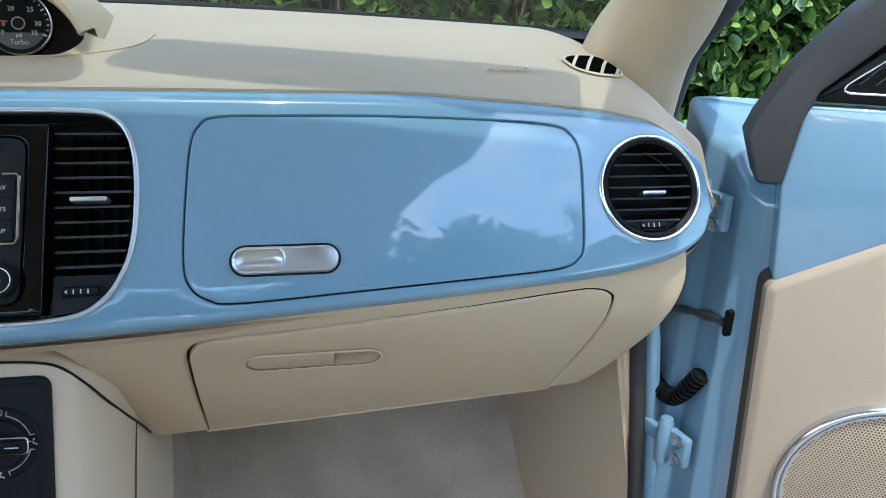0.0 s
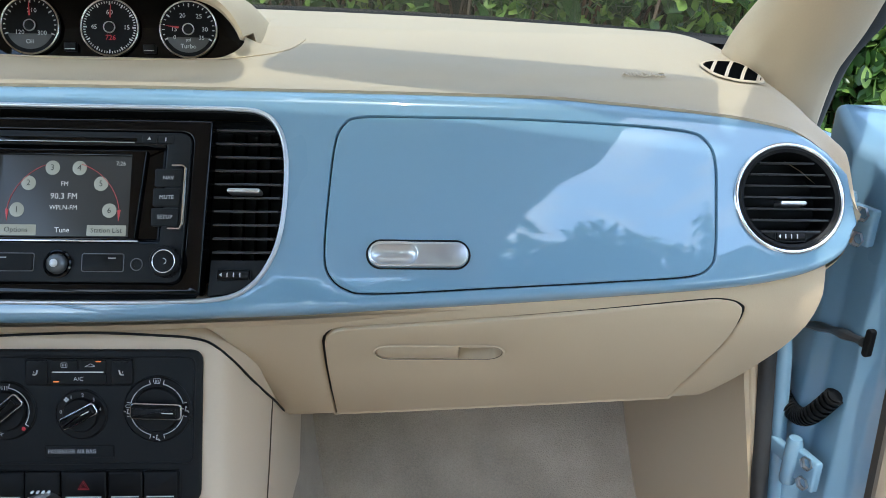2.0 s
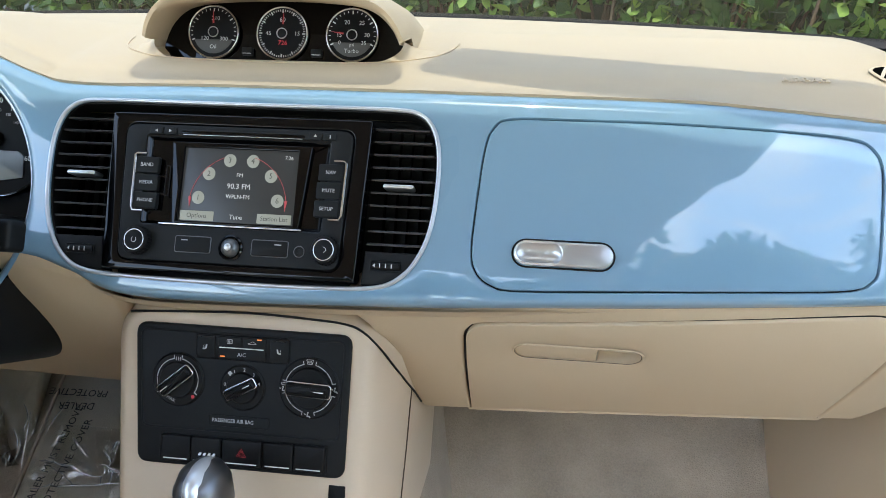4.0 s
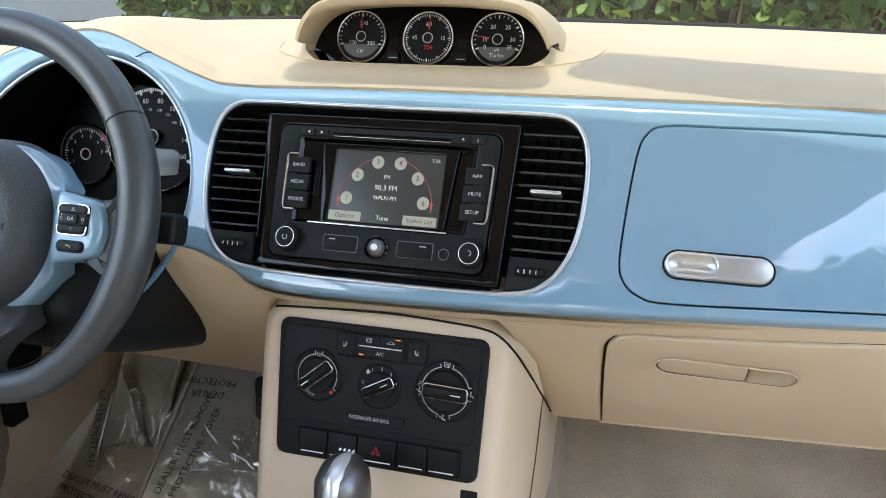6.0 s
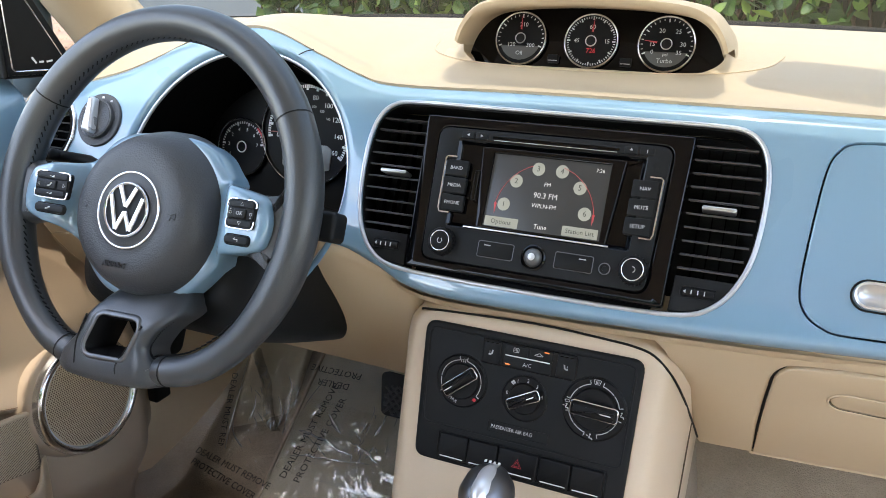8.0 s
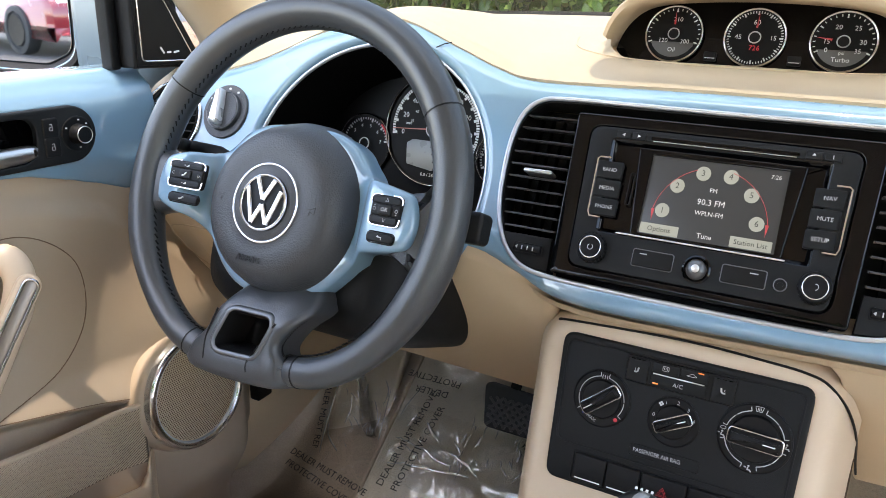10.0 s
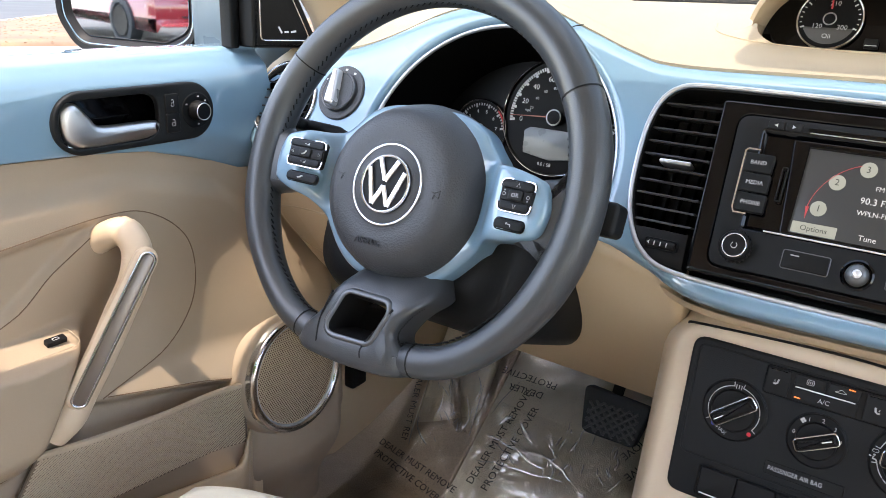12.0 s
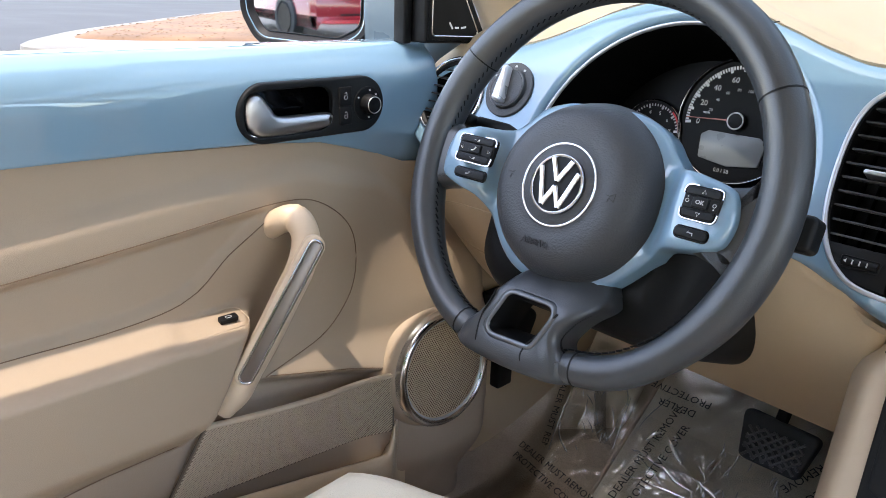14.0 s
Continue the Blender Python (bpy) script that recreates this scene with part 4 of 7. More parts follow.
# ---- climate panel and centre stack ----
stack = thing("centre_stack", (0, 0.05, 0.45), "beige rounded centre stack housing below the radio", "centre console")
SH = [(0, 0.0655), (0.07, 0.0655), (0.098, 0.063), (0.114, 0.053), (0.1195, 0.036), (0.119, 0.0), (0.1175, -0.08), (0.115, -0.2), (0.113, -0.33), (0, -0.33)]
st_loop = smooth_loop(SH[:9], 5, closed=False)
st_loop = st_loop + [(0.0, -0.33)]
st_full = mirror_loop(st_loop)
bm = rings(bmesh.new(), st_full, [(0.028, -0.30), (0.026, -0.12), (0.020, -0.05), (0.011, -0.022), (0.0045, -0.008), (0.0, -0.0015), (-0.006, 0.0012), (-0.011, 0.0008)])
part("housing", bm, BEIGE_LIGHT, stack, "smooth cream-beige housing", HM, sharp=60)
JOINT = [(-0.112, 0.0205, 0.7930), (-0.098, 0.0170, 0.7965), (0.0, 0.0185, 0.8005), (0.069, 0.0178, 0.7985), (0.095, 0.0168, 0.7965), (0.110, 0.0160, 0.7915), (0.125, 0.0200, 0.7745), (0.136, 0.0375, 0.746), (0.1422, 0.071, 0.711), (0.1455, 0.095, 0.688), (0.1500, 0.118, 0.662)]
part("stack_joint", tube(smooth_loop(JOINT, 6, closed=False), 0.0011, 6), BLACK, stack, "fine dark joint over the centre stack")
part("flank_joint", tube([(0.1435, 0.093, 0.691), (0.1425, 0.064, 0.635), (0.1405, 0.040, 0.585)], 0.0007, 6), BROWN, stack, "fine joint down the flank")
clim = thing("climate_control_panel", HM @ Vector((0, 0, 0)), "dark grey climate control panel with three rotary dials", "control panel")
pan = round_poly([(0.103, 0.0515), (-0.103, 0.0515), (-0.0985, -0.081), (0.1005, -0.081)], 0.011)
panel = part("panel", slab(pan, -0.006, 0.0045, 0.0025), DARK, clim, "dark grey matt panel", HM)
part("panel_step", bead(round_poly([(0.097, 0.0455), (-0.097, 0.0455), (-0.0935, -0.0455), (0.0945, -0.0455)], 0.007), 0.0022, 0.0009, 0.0043), DARK, clim, m=HM)
CZ = 0.0045


def rotary(x, y, r, angle, base_lab):
    m = HM @ T(x, y, CZ)
    d = part("dial", lathe([(r, -0.001), (r, 0.0012), (r - 0.0012, 0.0022), (r * 0.70, 0.0022), (r * 0.68, 0.0042), (r * 0.64, 0.0052), (0, 0.0052)], 52), BLACK, clim, base_lab, m)
    part("dial_rim", bead(disc(r, n=52), 0.0014, 0.0008, 0.0), DARK, d, m=m)
    mk = m @ T(0, 0, 0, angle)
    bar = part("grip", slab(rrect(r * 1.42, r * 0.40, r * 0.08, r * 0.04, 0), 0.004, 0.0135, 0.0028), BLACK, d, "black grip bar", mk, sharp=50)
    part("grip_edge", bead(rrect(r * 1.46, r * 0.43, r * 0.10, r * 0.04, 0), 0.0022, 0.0016, 0.0085), CHROME, bar, "chrome edge of the grip", mk)
    part("grip_line", slab(rrect(r * 0.34, 0.0009, 0.0003, -r * 0.42 if base_lab.startswith("temp") else r * 0.42, 0), 0.013, 0.0138, 0.0001), WHITE, bar, m=mk)
    return d, m


def arc_line(parent, m, r, a0, a1, w=0.0004, z=0.0024, mt=WHITE_INK):
    part("scale_line", tube([(r * math.cos(radians(a)), r * math.sin(radians(a)), z) for a in spread(a0, a1, 12)], w, 5, flat=0.5), mt, parent, m=m)


d1, m1 = rotary(-0.0595, 0.0, 0.0248, 40, "temperature dial")
for a0, a1 in ((100, 175), (178, 214), (80, 5), (2, -34)):
    arc_line(d1, m1, 0.0198, a0, a1)
text("dial_word", "MAX", 0.0042, m1 @ T(-0.006, -0.0185, 0.0024, -25), WHITE_INK, d1, 0.00005)
part("cold_dot", slab(disc(0.0017, -0.0130, -0.0150, 16), 0.0021, 0.0024, 0.0001), BLUEDOT, d1, m=m1)
part("hot_dot", slab(disc(0.0017, 0.0150, -0.0150, 16), 0.0021, 0.0024, 0.0001), RED, d1, m=m1)
for x in (-0.002, 0.0, 0.002):
    part("mark", slab(rrect(0.0006, 0.0035, 0.0002, x, 0.0196), 0.0021, 0.0024, 0.0001), WHITE_INK, d1, m=m1)
d2, m2 = rotary(0.0025, -0.0032, 0.0210, 28, "fan speed dial")
for w_, a in (("0", 172), ("1", 118), ("2", 84), ("3", 50), ("4", 16)):
    text("dial_word", w_, 0.0046, m2 @ T(0.0166 * math.cos(radians(a)), 0.0166 * math.sin(radians(a)), 0.0024), WHITE_INK, d2, 0.00005)
for k in range(4):
    part("fan_blade", slab(disc(0.0010, -0.0118 + 0.0012 * math.cos(k * 1.57), 0.0128 + 0.0012 * math.sin(k * 1.57), 10), 0.0021, 0.0024, 0.0001), WHITE_INK, d2, m=m2)
d3, m3 = rotary(0.0655, 0.0012, 0.0280, -2, "air direction dial")
for a0, a1 in ((104, 134), (137, 166), (76, 46), (43, 14), (-14, -44), (-47, -76), (-104, -134), (-137, -166)):
    arc_line(d3, m3, 0.0222, a0, a1)


def dial_ends(d, m, r, ends):
    """Short radial strokes that close the printed scale arcs."""
    for a in ends:
        c, q = math.cos(radians(a)), math.sin(radians(a))
        part("scale_end", tube([(r * c, r * q, 0.0024), ((r + 0.0034) * c, (r + 0.0034) * q, 0.0024)], 0.00035, 5, flat=0.5), WHITE_INK, d, m=m)


def seated_figure(d, m, x, y, s):
    """Printed seated figure with an air arrow."""
    part("symbol", slab(disc(0.0008, x - 0.0002 * s, y + 0.0019, 12), 0.0021, 0.0025, 0.0001), WHITE_INK, d, m=m)
    part("symbol", tube([(x - 0.0004 * s, y + 0.0008, 0.0024), (x - 0.0008 * s, y - 0.0012, 0.0024), (x + 0.0012 * s, y - 0.0012, 0.0024), (x + 0.0022 * s, y - 0.0026, 0.0024)], 0.0006, 5, flat=0.5), WHITE_INK, d, m=m)
    part("symbol", tube([(x - 0.0036 * s, y + 0.0008, 0.0024), (x - 0.0020 * s, y + 0.0004, 0.0024)], 0.0005, 5, flat=0.5), WHITE_INK, d, m=m)


dial_ends(d1, m1, 0.0198, (100, 80, 214, -34))
dial_ends(d3, m3, 0.0222, (104, 76, 14, -14, -76, -104, 166, -166))
part("symbol", bead(round_poly([(-0.0032, 0.0262), (0.0032, 0.0262), (0.0021, 0.0222), (-0.0021, 0.0222)][::-1], 0.0006), 0.0005, 0.0003, 0.0021), WHITE_INK, d3, m=m3)
for x in (-0.0011, 0.0, 0.0011):
    part("symbol", slab(rrect(0.0005, 0.0026, 0.0002, x, 0.0240), 0.0021, 0.0025, 0.0001), WHITE_INK, d3, m=m3)
seated_figure(d3, m3, 0.0243, 0.0, 1)
seated_figure(d3, m3, 0.0, -0.0243, 1)
seated_figure(d3, m3, -0.0240, -0.0022, 1)
part("symbol", bead(rrect(0.0040, 0.0022, 0.0009, -0.0240, 0.0028), 0.0005, 0.0003, 0.0021), WHITE_INK, d3, m=m3)

HM2 = HM @ T(0.0005, 0.0028)
strip = part("switch_strip", slab(rrect(0.0885, 0.0232, 0.0028, 0.0005, 0.0300), 0.003, CZ + 0.0012, 0.001), BLACK, clim, "row of small switches", HM2)
for u, v, w, h in ((-0.0345, 0.030, 0.0185, 0.0215), (0.0355, 0.030, 0.0185, 0.0215), (-0.0118, 0.0357, 0.0225, 0.0102), (0.0118, 0.0357, 0.0225, 0.0102), (0.0, 0.0245, 0.0460, 0.0108)):
    part("switch", slab(rrect(w - 0.0008, h - 0.0008, 0.0012, u + 0.0005, v), CZ, CZ + 0.0024, 0.0007), DARK, strip, m=HM2)
SW_Z = CZ + 0.0024
part("divider", slab(rrect(0.042, 0.0009, 0.0003, 0, 0.0303), SW_Z - 0.0005, SW_Z + 0.0006, 0.0002), WHITE, strip, m=HM2)
text("switch_word", "A/C", 0.0050, HM2 @ T(0.0005, 0.0243, SW_Z), WHITE_INK, strip, 0.0001)
part("lamp", slab(rrect(0.0046, 0.0011, 0.0003, 0.0170, 0.0393), SW_Z - 0.0004, SW_Z + 0.0003, 0.0001), ORANGE, strip, m=HM2)
part("lamp", slab(rrect(0.0046, 0.0011, 0.0003, -0.0178, 0.0222), SW_Z - 0.0004, SW_Z + 0.0003, 0.0001), ORANGE, strip, m=HM2)
part("symbol", bead(rrect(0.0050, 0.0038, 0.0008, -0.0112, 0.0362), 0.0005, 0.0003, SW_Z), WHITE_INK, strip, m=HM2)
part("symbol", bead(smooth_loop([(0.006, 0.0350), (0.0085, 0.0362), (0.0105, 0.0373), (0.0125, 0.0362), (0.014, 0.0352), (0.010, 0.0348)], 3), 0.0005, 0.0003, SW_Z), WHITE_INK, strip, m=HM2)
for x in (-0.0013, 0.0, 0.0013):
    part("symbol", slab(rrect(0.0005, 0.0022, 0.0002, -0.0112 + x, 0.0362), SW_Z - 0.0002, SW_Z + 0.0003, 0.0001), WHITE_INK, strip, m=HM2)
for u, sx in ((-0.0345, -1), (0.0355, 1)):
    part("symbol", tube([(u - sx * 0.0014, 0.0320, SW_Z), (u - sx * 0.0008, 0.0288, SW_Z), (u + sx * 0.0004, 0.0280, SW_Z), (u + sx * 0.0022, 0.0282, SW_Z)], 0.0008, 5), WHITE_INK, strip, m=HM2)
    part("symbol", tube([(u + sx * 0.0012, 0.0295, SW_Z), (u + sx * 0.0016, 0.0312, SW_Z)], 0.0003, 5), WHITE_INK, strip, m=HM2)
    for k in range(3):
        part("lamp_window", slab(rrect(0.0036, 0.0008, 0.0002, u + (k - 1) * 0.0046, 0.0390), SW_Z - 0.0004, SW_Z + 0.0002, 0.0001), PIANO, strip, m=HM2)
lab = part("airbag_lamp", bead(rrect(0.0570, 0.0100, 0.0008, 0, -0.0355), 0.0008, 0.0005, CZ), BLACK, clim, "passenger airbag lamp window", HM)
text("lamp_word", "PASSENGER AIR BAG", 0.0050, HM @ T(-0.006, -0.0355, CZ + 0.0001), WHITE_INK, lab, 0.0001, squeeze=0.86)
HM3 = HM @ T(0.0035, 0.0)
tray = part("button_tray", bead(rrect(0.160, 0.0265, 0.003, 0.0012, -0.0640), 0.0016, 0.0008, CZ - 0.0004), BLACK, clim, m=HM3)
for u, w in ((-0.0627, 0.0287), (-0.0335, 0.0287), (0.0008, 0.0372), (0.0352, 0.0287), (0.0645, 0.0287)):
    b = part("push_button", slab(rrect(w, 0.0238, 0.0016, u, -0.0640), 0.002, CZ + 0.0035, 0.0016), BLACK, clim, "black rectangular push button", HM3)
    part("button_line", slab(rrect(w * 0.80, 0.0010, 0.0003, u, -0.0735), CZ + 0.003, CZ + 0.0040, 0.0002), WHITE, b, m=HM3)
    if 0 < u < 0.01:
        for k in (0.0046, 0.0026):
            part("warning_triangle", bead([(u - k, -0.0645 - k * 0.55), (u + k, -0.0645 - k * 0.55), (u, -0.0645 + k * 1.1)], 0.0005, 0.0003, CZ + 0.0034), RED, b, m=HM3)
part("socket_cover", slab(rrect(0.016, 0.02, 0.001, 0.094, -0.098), -0.002, 0.0015, 0.001), BLACK, stack, "black socket opening", HM)

# ---- instrument cluster ----
cl = thing("instrument_cluster", (-0.332, 0.12, 0.9), "dark instrument cluster in a deep round hood", "instrument cluster")
bm = bmesh.new()
rings(bm, disc(0.147, -0.332, 0.002, 64), [(-0.0105, -0.009), (-0.0125, -0.012), (-0.014, -0.05), (-0.02, -0.135), (-0.06, -0.14)], cap_last=False)
part("hood_tube", bm, VOID, cl, "matt black inner hood", FM)
part("hood_trim", bead(disc(0.1375, -0.332, 0.002, 72), 0.0050, 0.0028, -0.0085), SATIN, cl, "thin bright ring inside the hood", FM)
CM = frame_at((-0.332, 0.128, 0.93), (1, 0, 0), (0, 0.2, 0.98))
face = part("cluster_face", slab(disc(0.112, 0, -0.02, 56), -0.006, -0.004, 0.001), DIALFACE, cl, "black dial plate", CM)


def big_dial(x, y, r, label):
    m = CM @ T(x, y)
    d = part("dial", lathe([(r, -0.005), (r, -0.001), (r - 0.001, 0.0005), (r * 0.97, -0.002), (0, -0.002)], 60), DIALFACE, cl, label, m)
    part("chrome_ring", bead(disc(r, n=64), 0.0016, 0.0016, 0.0), CHROME, d, m=m)
    return d, m


sp, sm = big_dial(0.026, 0.0, 0.0605, "speedometer dial")
dial_ticks(sp, sm, 0.0475, 0.0535, 188, -30, 70, 0.0009, -0.0012, WHITE, "speed_tick")
for k in range(9):
    a = 188 - 218 * k / 8
    text("dial_number", str(20 * k), 0.0078, sm @ T(0.0400 * math.cos(radians(a)), 0.0400 * math.sin(radians(a)), -0.0012), WHITE, sp, 0.00005)
    if 0 < k < 8:
        a2 = 188 - 218 * (20 * k * 1.0 / 1.609) / 160 * 1.3
        text("inner_number", str(20 * k), 0.0042, sm @ T(0.0300 * math.cos(radians(a2)), 0.0300 * math.sin(radians(a2)), -0.0012), WHITE_INK, sp, 0.00005)
text("dial_word", "mph", 0.0042, sm @ T(-0.033, 0.0045, -0.0012), WHITE, sp, 0.00005)
part("needle", slab([(-0.008, -0.0008), (-0.008, 0.0006), (-0.0520, -0.0024), (-0.0520, -0.0030)], 0.0, 0.001, 0.0002), NEEDLE, sp, "red speed needle", sm)
part("hub", lathe([(0.0082, -0.002), (0.0080, 0.003), (0.006, 0.0036), (0, 0.0036)], 36), BLACK, sp, m=sm)
part("hub_ring", bead(disc(0.0078, n=36), 0.0016, 0.0010, 0.003), WHITE, sp, m=sm)
lcd = part("trip_display", slab(round_poly([(0.033, -0.017), (0.026, -0.0125), (-0.026, -0.0125), (-0.033, -0.017), (-0.031, -0.040), (0.0, -0.0445), (0.031, -0.040)], 0.003), -0.003, -0.0005, 0.0005), LCD, sp, "pale grey trip display", sm)
text("odometer", "0.0 / 58", 0.0052, sm @ T(-0.004, -0.0495, -0.0012), WHITE_INK, sp, 0.00005)
for x, y, r, w0, lab_ in ((-0.062, -0.024, 0.0335, 25, "rev counter dial"), (0.110, -0.022, 0.0300, 150, "fuel gauge dial")):
    d, m = big_dial(x, y, r, lab_)
    dial_ticks(d, m, r * 0.75, r * 0.88, 207, 9, 30, 0.0007, -0.0012, WHITE_INK, "tick")
    for k in range(1, 8):
        a = 240 - 33 * k
        if x < 0:
            text("dial_number", str(k), 0.0054, m @ T(r * 0.60 * math.cos(radians(a)), r * 0.62 * math.sin(radians(a)), -0.0012), WHITE, d, 0.00005)
    part("hub_ring", bead(disc(0.0062, n=28), 0.0014, 0.001, 0.001), WHITE, d, m=m)
    if x < 0:
        arc_line(d, m, r * 0.90, 50, 8, 0.0009, -0.001, RED)

# ---- steering column, stalks, light switch ----
WM = frame_at((-0.335, -0.113, 0.9), (1, 0, 0), (0, 0.387, 0.922))
col = thing("steering_column", (-0.327, -0.02, 0.85), "black steering column shroud", "steering column")
part("shroud", rings(bmesh.new(), round_poly([(0.098, 0.016), (-0.100, 0.016), (-0.092, -0.088), (0.087, -0.088)], 0.034, 10), [(0.023, -0.27), (0.024, -0.18), (0.021, -0.11), (0.015, -0.075), (0.005, -0.057), (-0.016, -0.048)]), DARK, col, "dark grained column shroud", WM, sharp=60)
SHJ = smooth_loop([(-0.098, -0.030, -0.105), (-0.06, -0.034, -0.062), (0.0, -0.036, -0.0465), (0.06, -0.034, -0.062), (0.098, -0.030, -0.105)], 6, closed=False)
part("shroud_joint", tube(SHJ, 0.0009, 6), BLACK, col, "joint between the shroud halves", WM)
for side in (1, -1):
    st = thing("column_stalk", WM @ Vector((side * 0.1, 0.0, -0.04)), "black column stalk with a square end", "stalk", "column stalks")
    up_ = 0.0 if side > 0 else 0.030
    pts = [(side * 0.05, 0.012 + 0.3 * up_, -0.06), (side * 0.11, 0.012 + up_, -0.05), (side * 0.145, 0.013 + up_, -0.048)]
    part("arm", tube(pts, 0.0085 if side > 0 else 0.0055, 12, flat=0.7), BLACK, st, m=WM)
    end_ = part("end_block", slab(rrect(0.034, 0.026 if side > 0 else 0.012, 0.005, side * 0.166, 0.013 + up_), -0.060, -0.040, 0.004), DARK, st, "square end with printed symbols", WM)
    if side < 0:
        continue
    for k in range(3):
        part("symbol", slab(rrect(0.0042, 0.0010, 0.0003, side * 0.164, 0.019 - 0.005 * k), -0.0402, -0.0396, 0.0001), WHITE_INK, end_, m=WM)
    for k in range(2):
        part("symbol", slab(rrect(0.0012, 0.0042, 0.0003, side * 0.158, 0.016 - 0.006 * k), -0.0402, -0.0396, 0.0001), WHITE_INK, end_, m=WM)
ls = thing("light_switch", FM @ Vector((SW[0], SW[1], 0)), "round black headlamp switch with silver grip", "switch")
m = FM @ T(*SW, 0.0004)
dk = part("plate", lathe([(0.0305, -0.001), (0.0305, 0.0012), (0.0295, 0.0022), (0.0222, 0.0022), (0.0215, 0.0055), (0.0200, 0.0068), (0, 0.0068)], 52), HUB, ls, m=m)
part("grip", slab(round_poly([(0.0030, 0.0225), (-0.0048, 0.0225), (-0.0078, -0.0160), (0.0066, -0.0185)], 0.0036), 0.005, 0.0165, 0.0034, 4), SILVER, ls, "silver turning grip", m @ T(-0.002, 0, 0, 4), sharp=60)
part("grip_inlay", slab(round_poly([(0.0006, 0.0190), (-0.0022, 0.0190), (-0.0040, -0.0105), (0.0020, -0.0115)], 0.0012), 0.0160, 0.0168, 0.0004), ALU, ls, m=m @ T(-0.002, 0, 0, 4))
part("knob_collar", bead(disc(0.0212, n=44), 0.0016, 0.0010, 0.0058), GUN, ls, "dull metal collar of the knob", m)
for a in (60, 90, 120, 150):
    part("symbol", slab(rrect(0.0032, 0.0022, 0.0006, 0.0258 * math.cos(radians(a)), 0.0258 * math.sin(radians(a))), 0.0021, 0.0025, 0.0001), WHITE_INK, ls, m=m)

# ---- steering wheel ----
wh = thing("steering_wheel", WM @ Vector((0, 0, 0)), "flat-bottomed black leather steering wheel with blue spoke trim", "steering wheel")
RZ = -0.0175
RC, RB = 0.1617, -0.1455
RWM = WM @ T(0.0035, 0.0079)
path = []


def under_spoke(a):
    """1 where the rim runs thin below the lower spoke."""
    return sstep(0.052, 0.034, abs(RC * math.cos(a))) if math.sin(a) < 0 else 0.0


for i in range(150):
    a = 2 * math.pi * i / 150
    y = 0.004 + RC * math.sin(a)
    flat_y = RB + 0.04 * RC * math.cos(a)                # the flat bottom leans with the slightly turned wheel
    path.append((RC * math.cos(a), flat_y - 0.0080 * under_spoke(a) + 0.0065 * math.log1p(math.exp(min((y - flat_y) / 0.0065, 60))), RZ))


def rim_part(points, name, material, r, label="", closed=False, caps=True):
    return part(name, tube(points, r, 18, closed=closed, flat=1.12, caps=caps, up=(0, 0, 1)), material, wh, label, RWM, sharp=60)


def rim_r(t):
    a = 2 * math.pi * t * 149 / 150
    low = sstep(-0.35, -0.75, math.sin(a))
    return 0.0158 - 0.0024 * low - 0.0056 * under_spoke(a)


rim = rim_part(path, "rim", LEATHER, rim_r, "thick black leather rim", True)
for a in (33, 147, 247, 291):
    best = min(range(len(path)), key=lambda i: abs(math.atan2(path[i][1], path[i][0]) - math.atan2(math.sin(radians(a)), math.cos(radians(a)))))
    p, q = Vector(path[best]), Vector(path[(best + 1) % len(path)])
    d = (q - p).normalized() * 0.0006
    part("rim_seam", tube([p - d, p + d], rim_r(best / 149) + 0.0004, 18, flat=1.12), BLACK, rim, "stitched joint in the leather", RWM)
inner_st = [(p[0] * 0.908, 0.004 + (p[1] - 0.004) * 0.908, RZ + 0.0045) for p in path]
bm = bmesh.new()
for i in range(0, len(inner_st), 1):
    a, b = Vector(inner_st[i]), Vector(inner_st[(i + 1) % len(inner_st)])
    tube([a + (b - a) * 0.1 + Vector((0, 0, 0.0012)), a + (b - a) * 0.75 - Vector((0, 0, 0.0016))], 0.0008, 5, bm=bm)
part("rim_stitching", bm, BLACK, rim, "black thread stitching", RWM)

blue_half = [(0, 0.074), (0.035, 0.072), (0.058, 0.063), (0.073, 0.0475), (0.088, 0.0362), (0.115, 0.0315), (0.136, 0.0255), (0.1435, 0.010), (0.143, -0.006), (0.137, -0.0165), (0.115, -0.0225), (0.094, -0.0265), (0.081, -0.037), (0.070, -0.050), (0.056, -0.0645), (0.039, -0.0755), (0.018, -0.081), (0, -0.0825)]
bl = smooth_loop(mirror_loop(blue_half), 4)
bl = [(x if x > -0.09 else -0.09 + (x + 0.09) * 0.76, y) for x, y in bl]
bm = rings(bmesh.new(), bl, [(0, -0.03), (0, -0.006), (-0.0012, -0.0032), (-0.004, -0.0012), (-0.008, -0.0004)])
bmesh.ops.triangulate(bm, faces=[f for f in bm.faces if len(f.verts) > 4])
for v in bm.verts:
    v.co.z -= 0.026 * (1 - sstep(0.076, 0.104, abs(v.co.x)))
part("spoke_trim", bm, BLUE, wh, "glossy blue spoke trim", WM, sharp=60)
# leather spoke ends that run into the rim
for side in (-1, 1):
    pts = [(side * 0.122, 0.024), (side * 0.140, 0.032), (side * 0.158, 0.040), (side * 0.160, -0.034), (side * 0.152, -0.036), (side * 0.138, -0.028), (side * 0.115, -0.022), (side * 0.108, -0.014)]
    part("spoke_end", rings(bmesh.new(), smooth_loop(pts[::-side], 4), [(0.0, -0.029), (0.0, -0.019), (-0.004, -0.013), (-0.010, -0.0105)]), LEATHER, wh, m=WM, sharp=60)
HW = WM @ T(0.0024, -0.001, -0.0385)
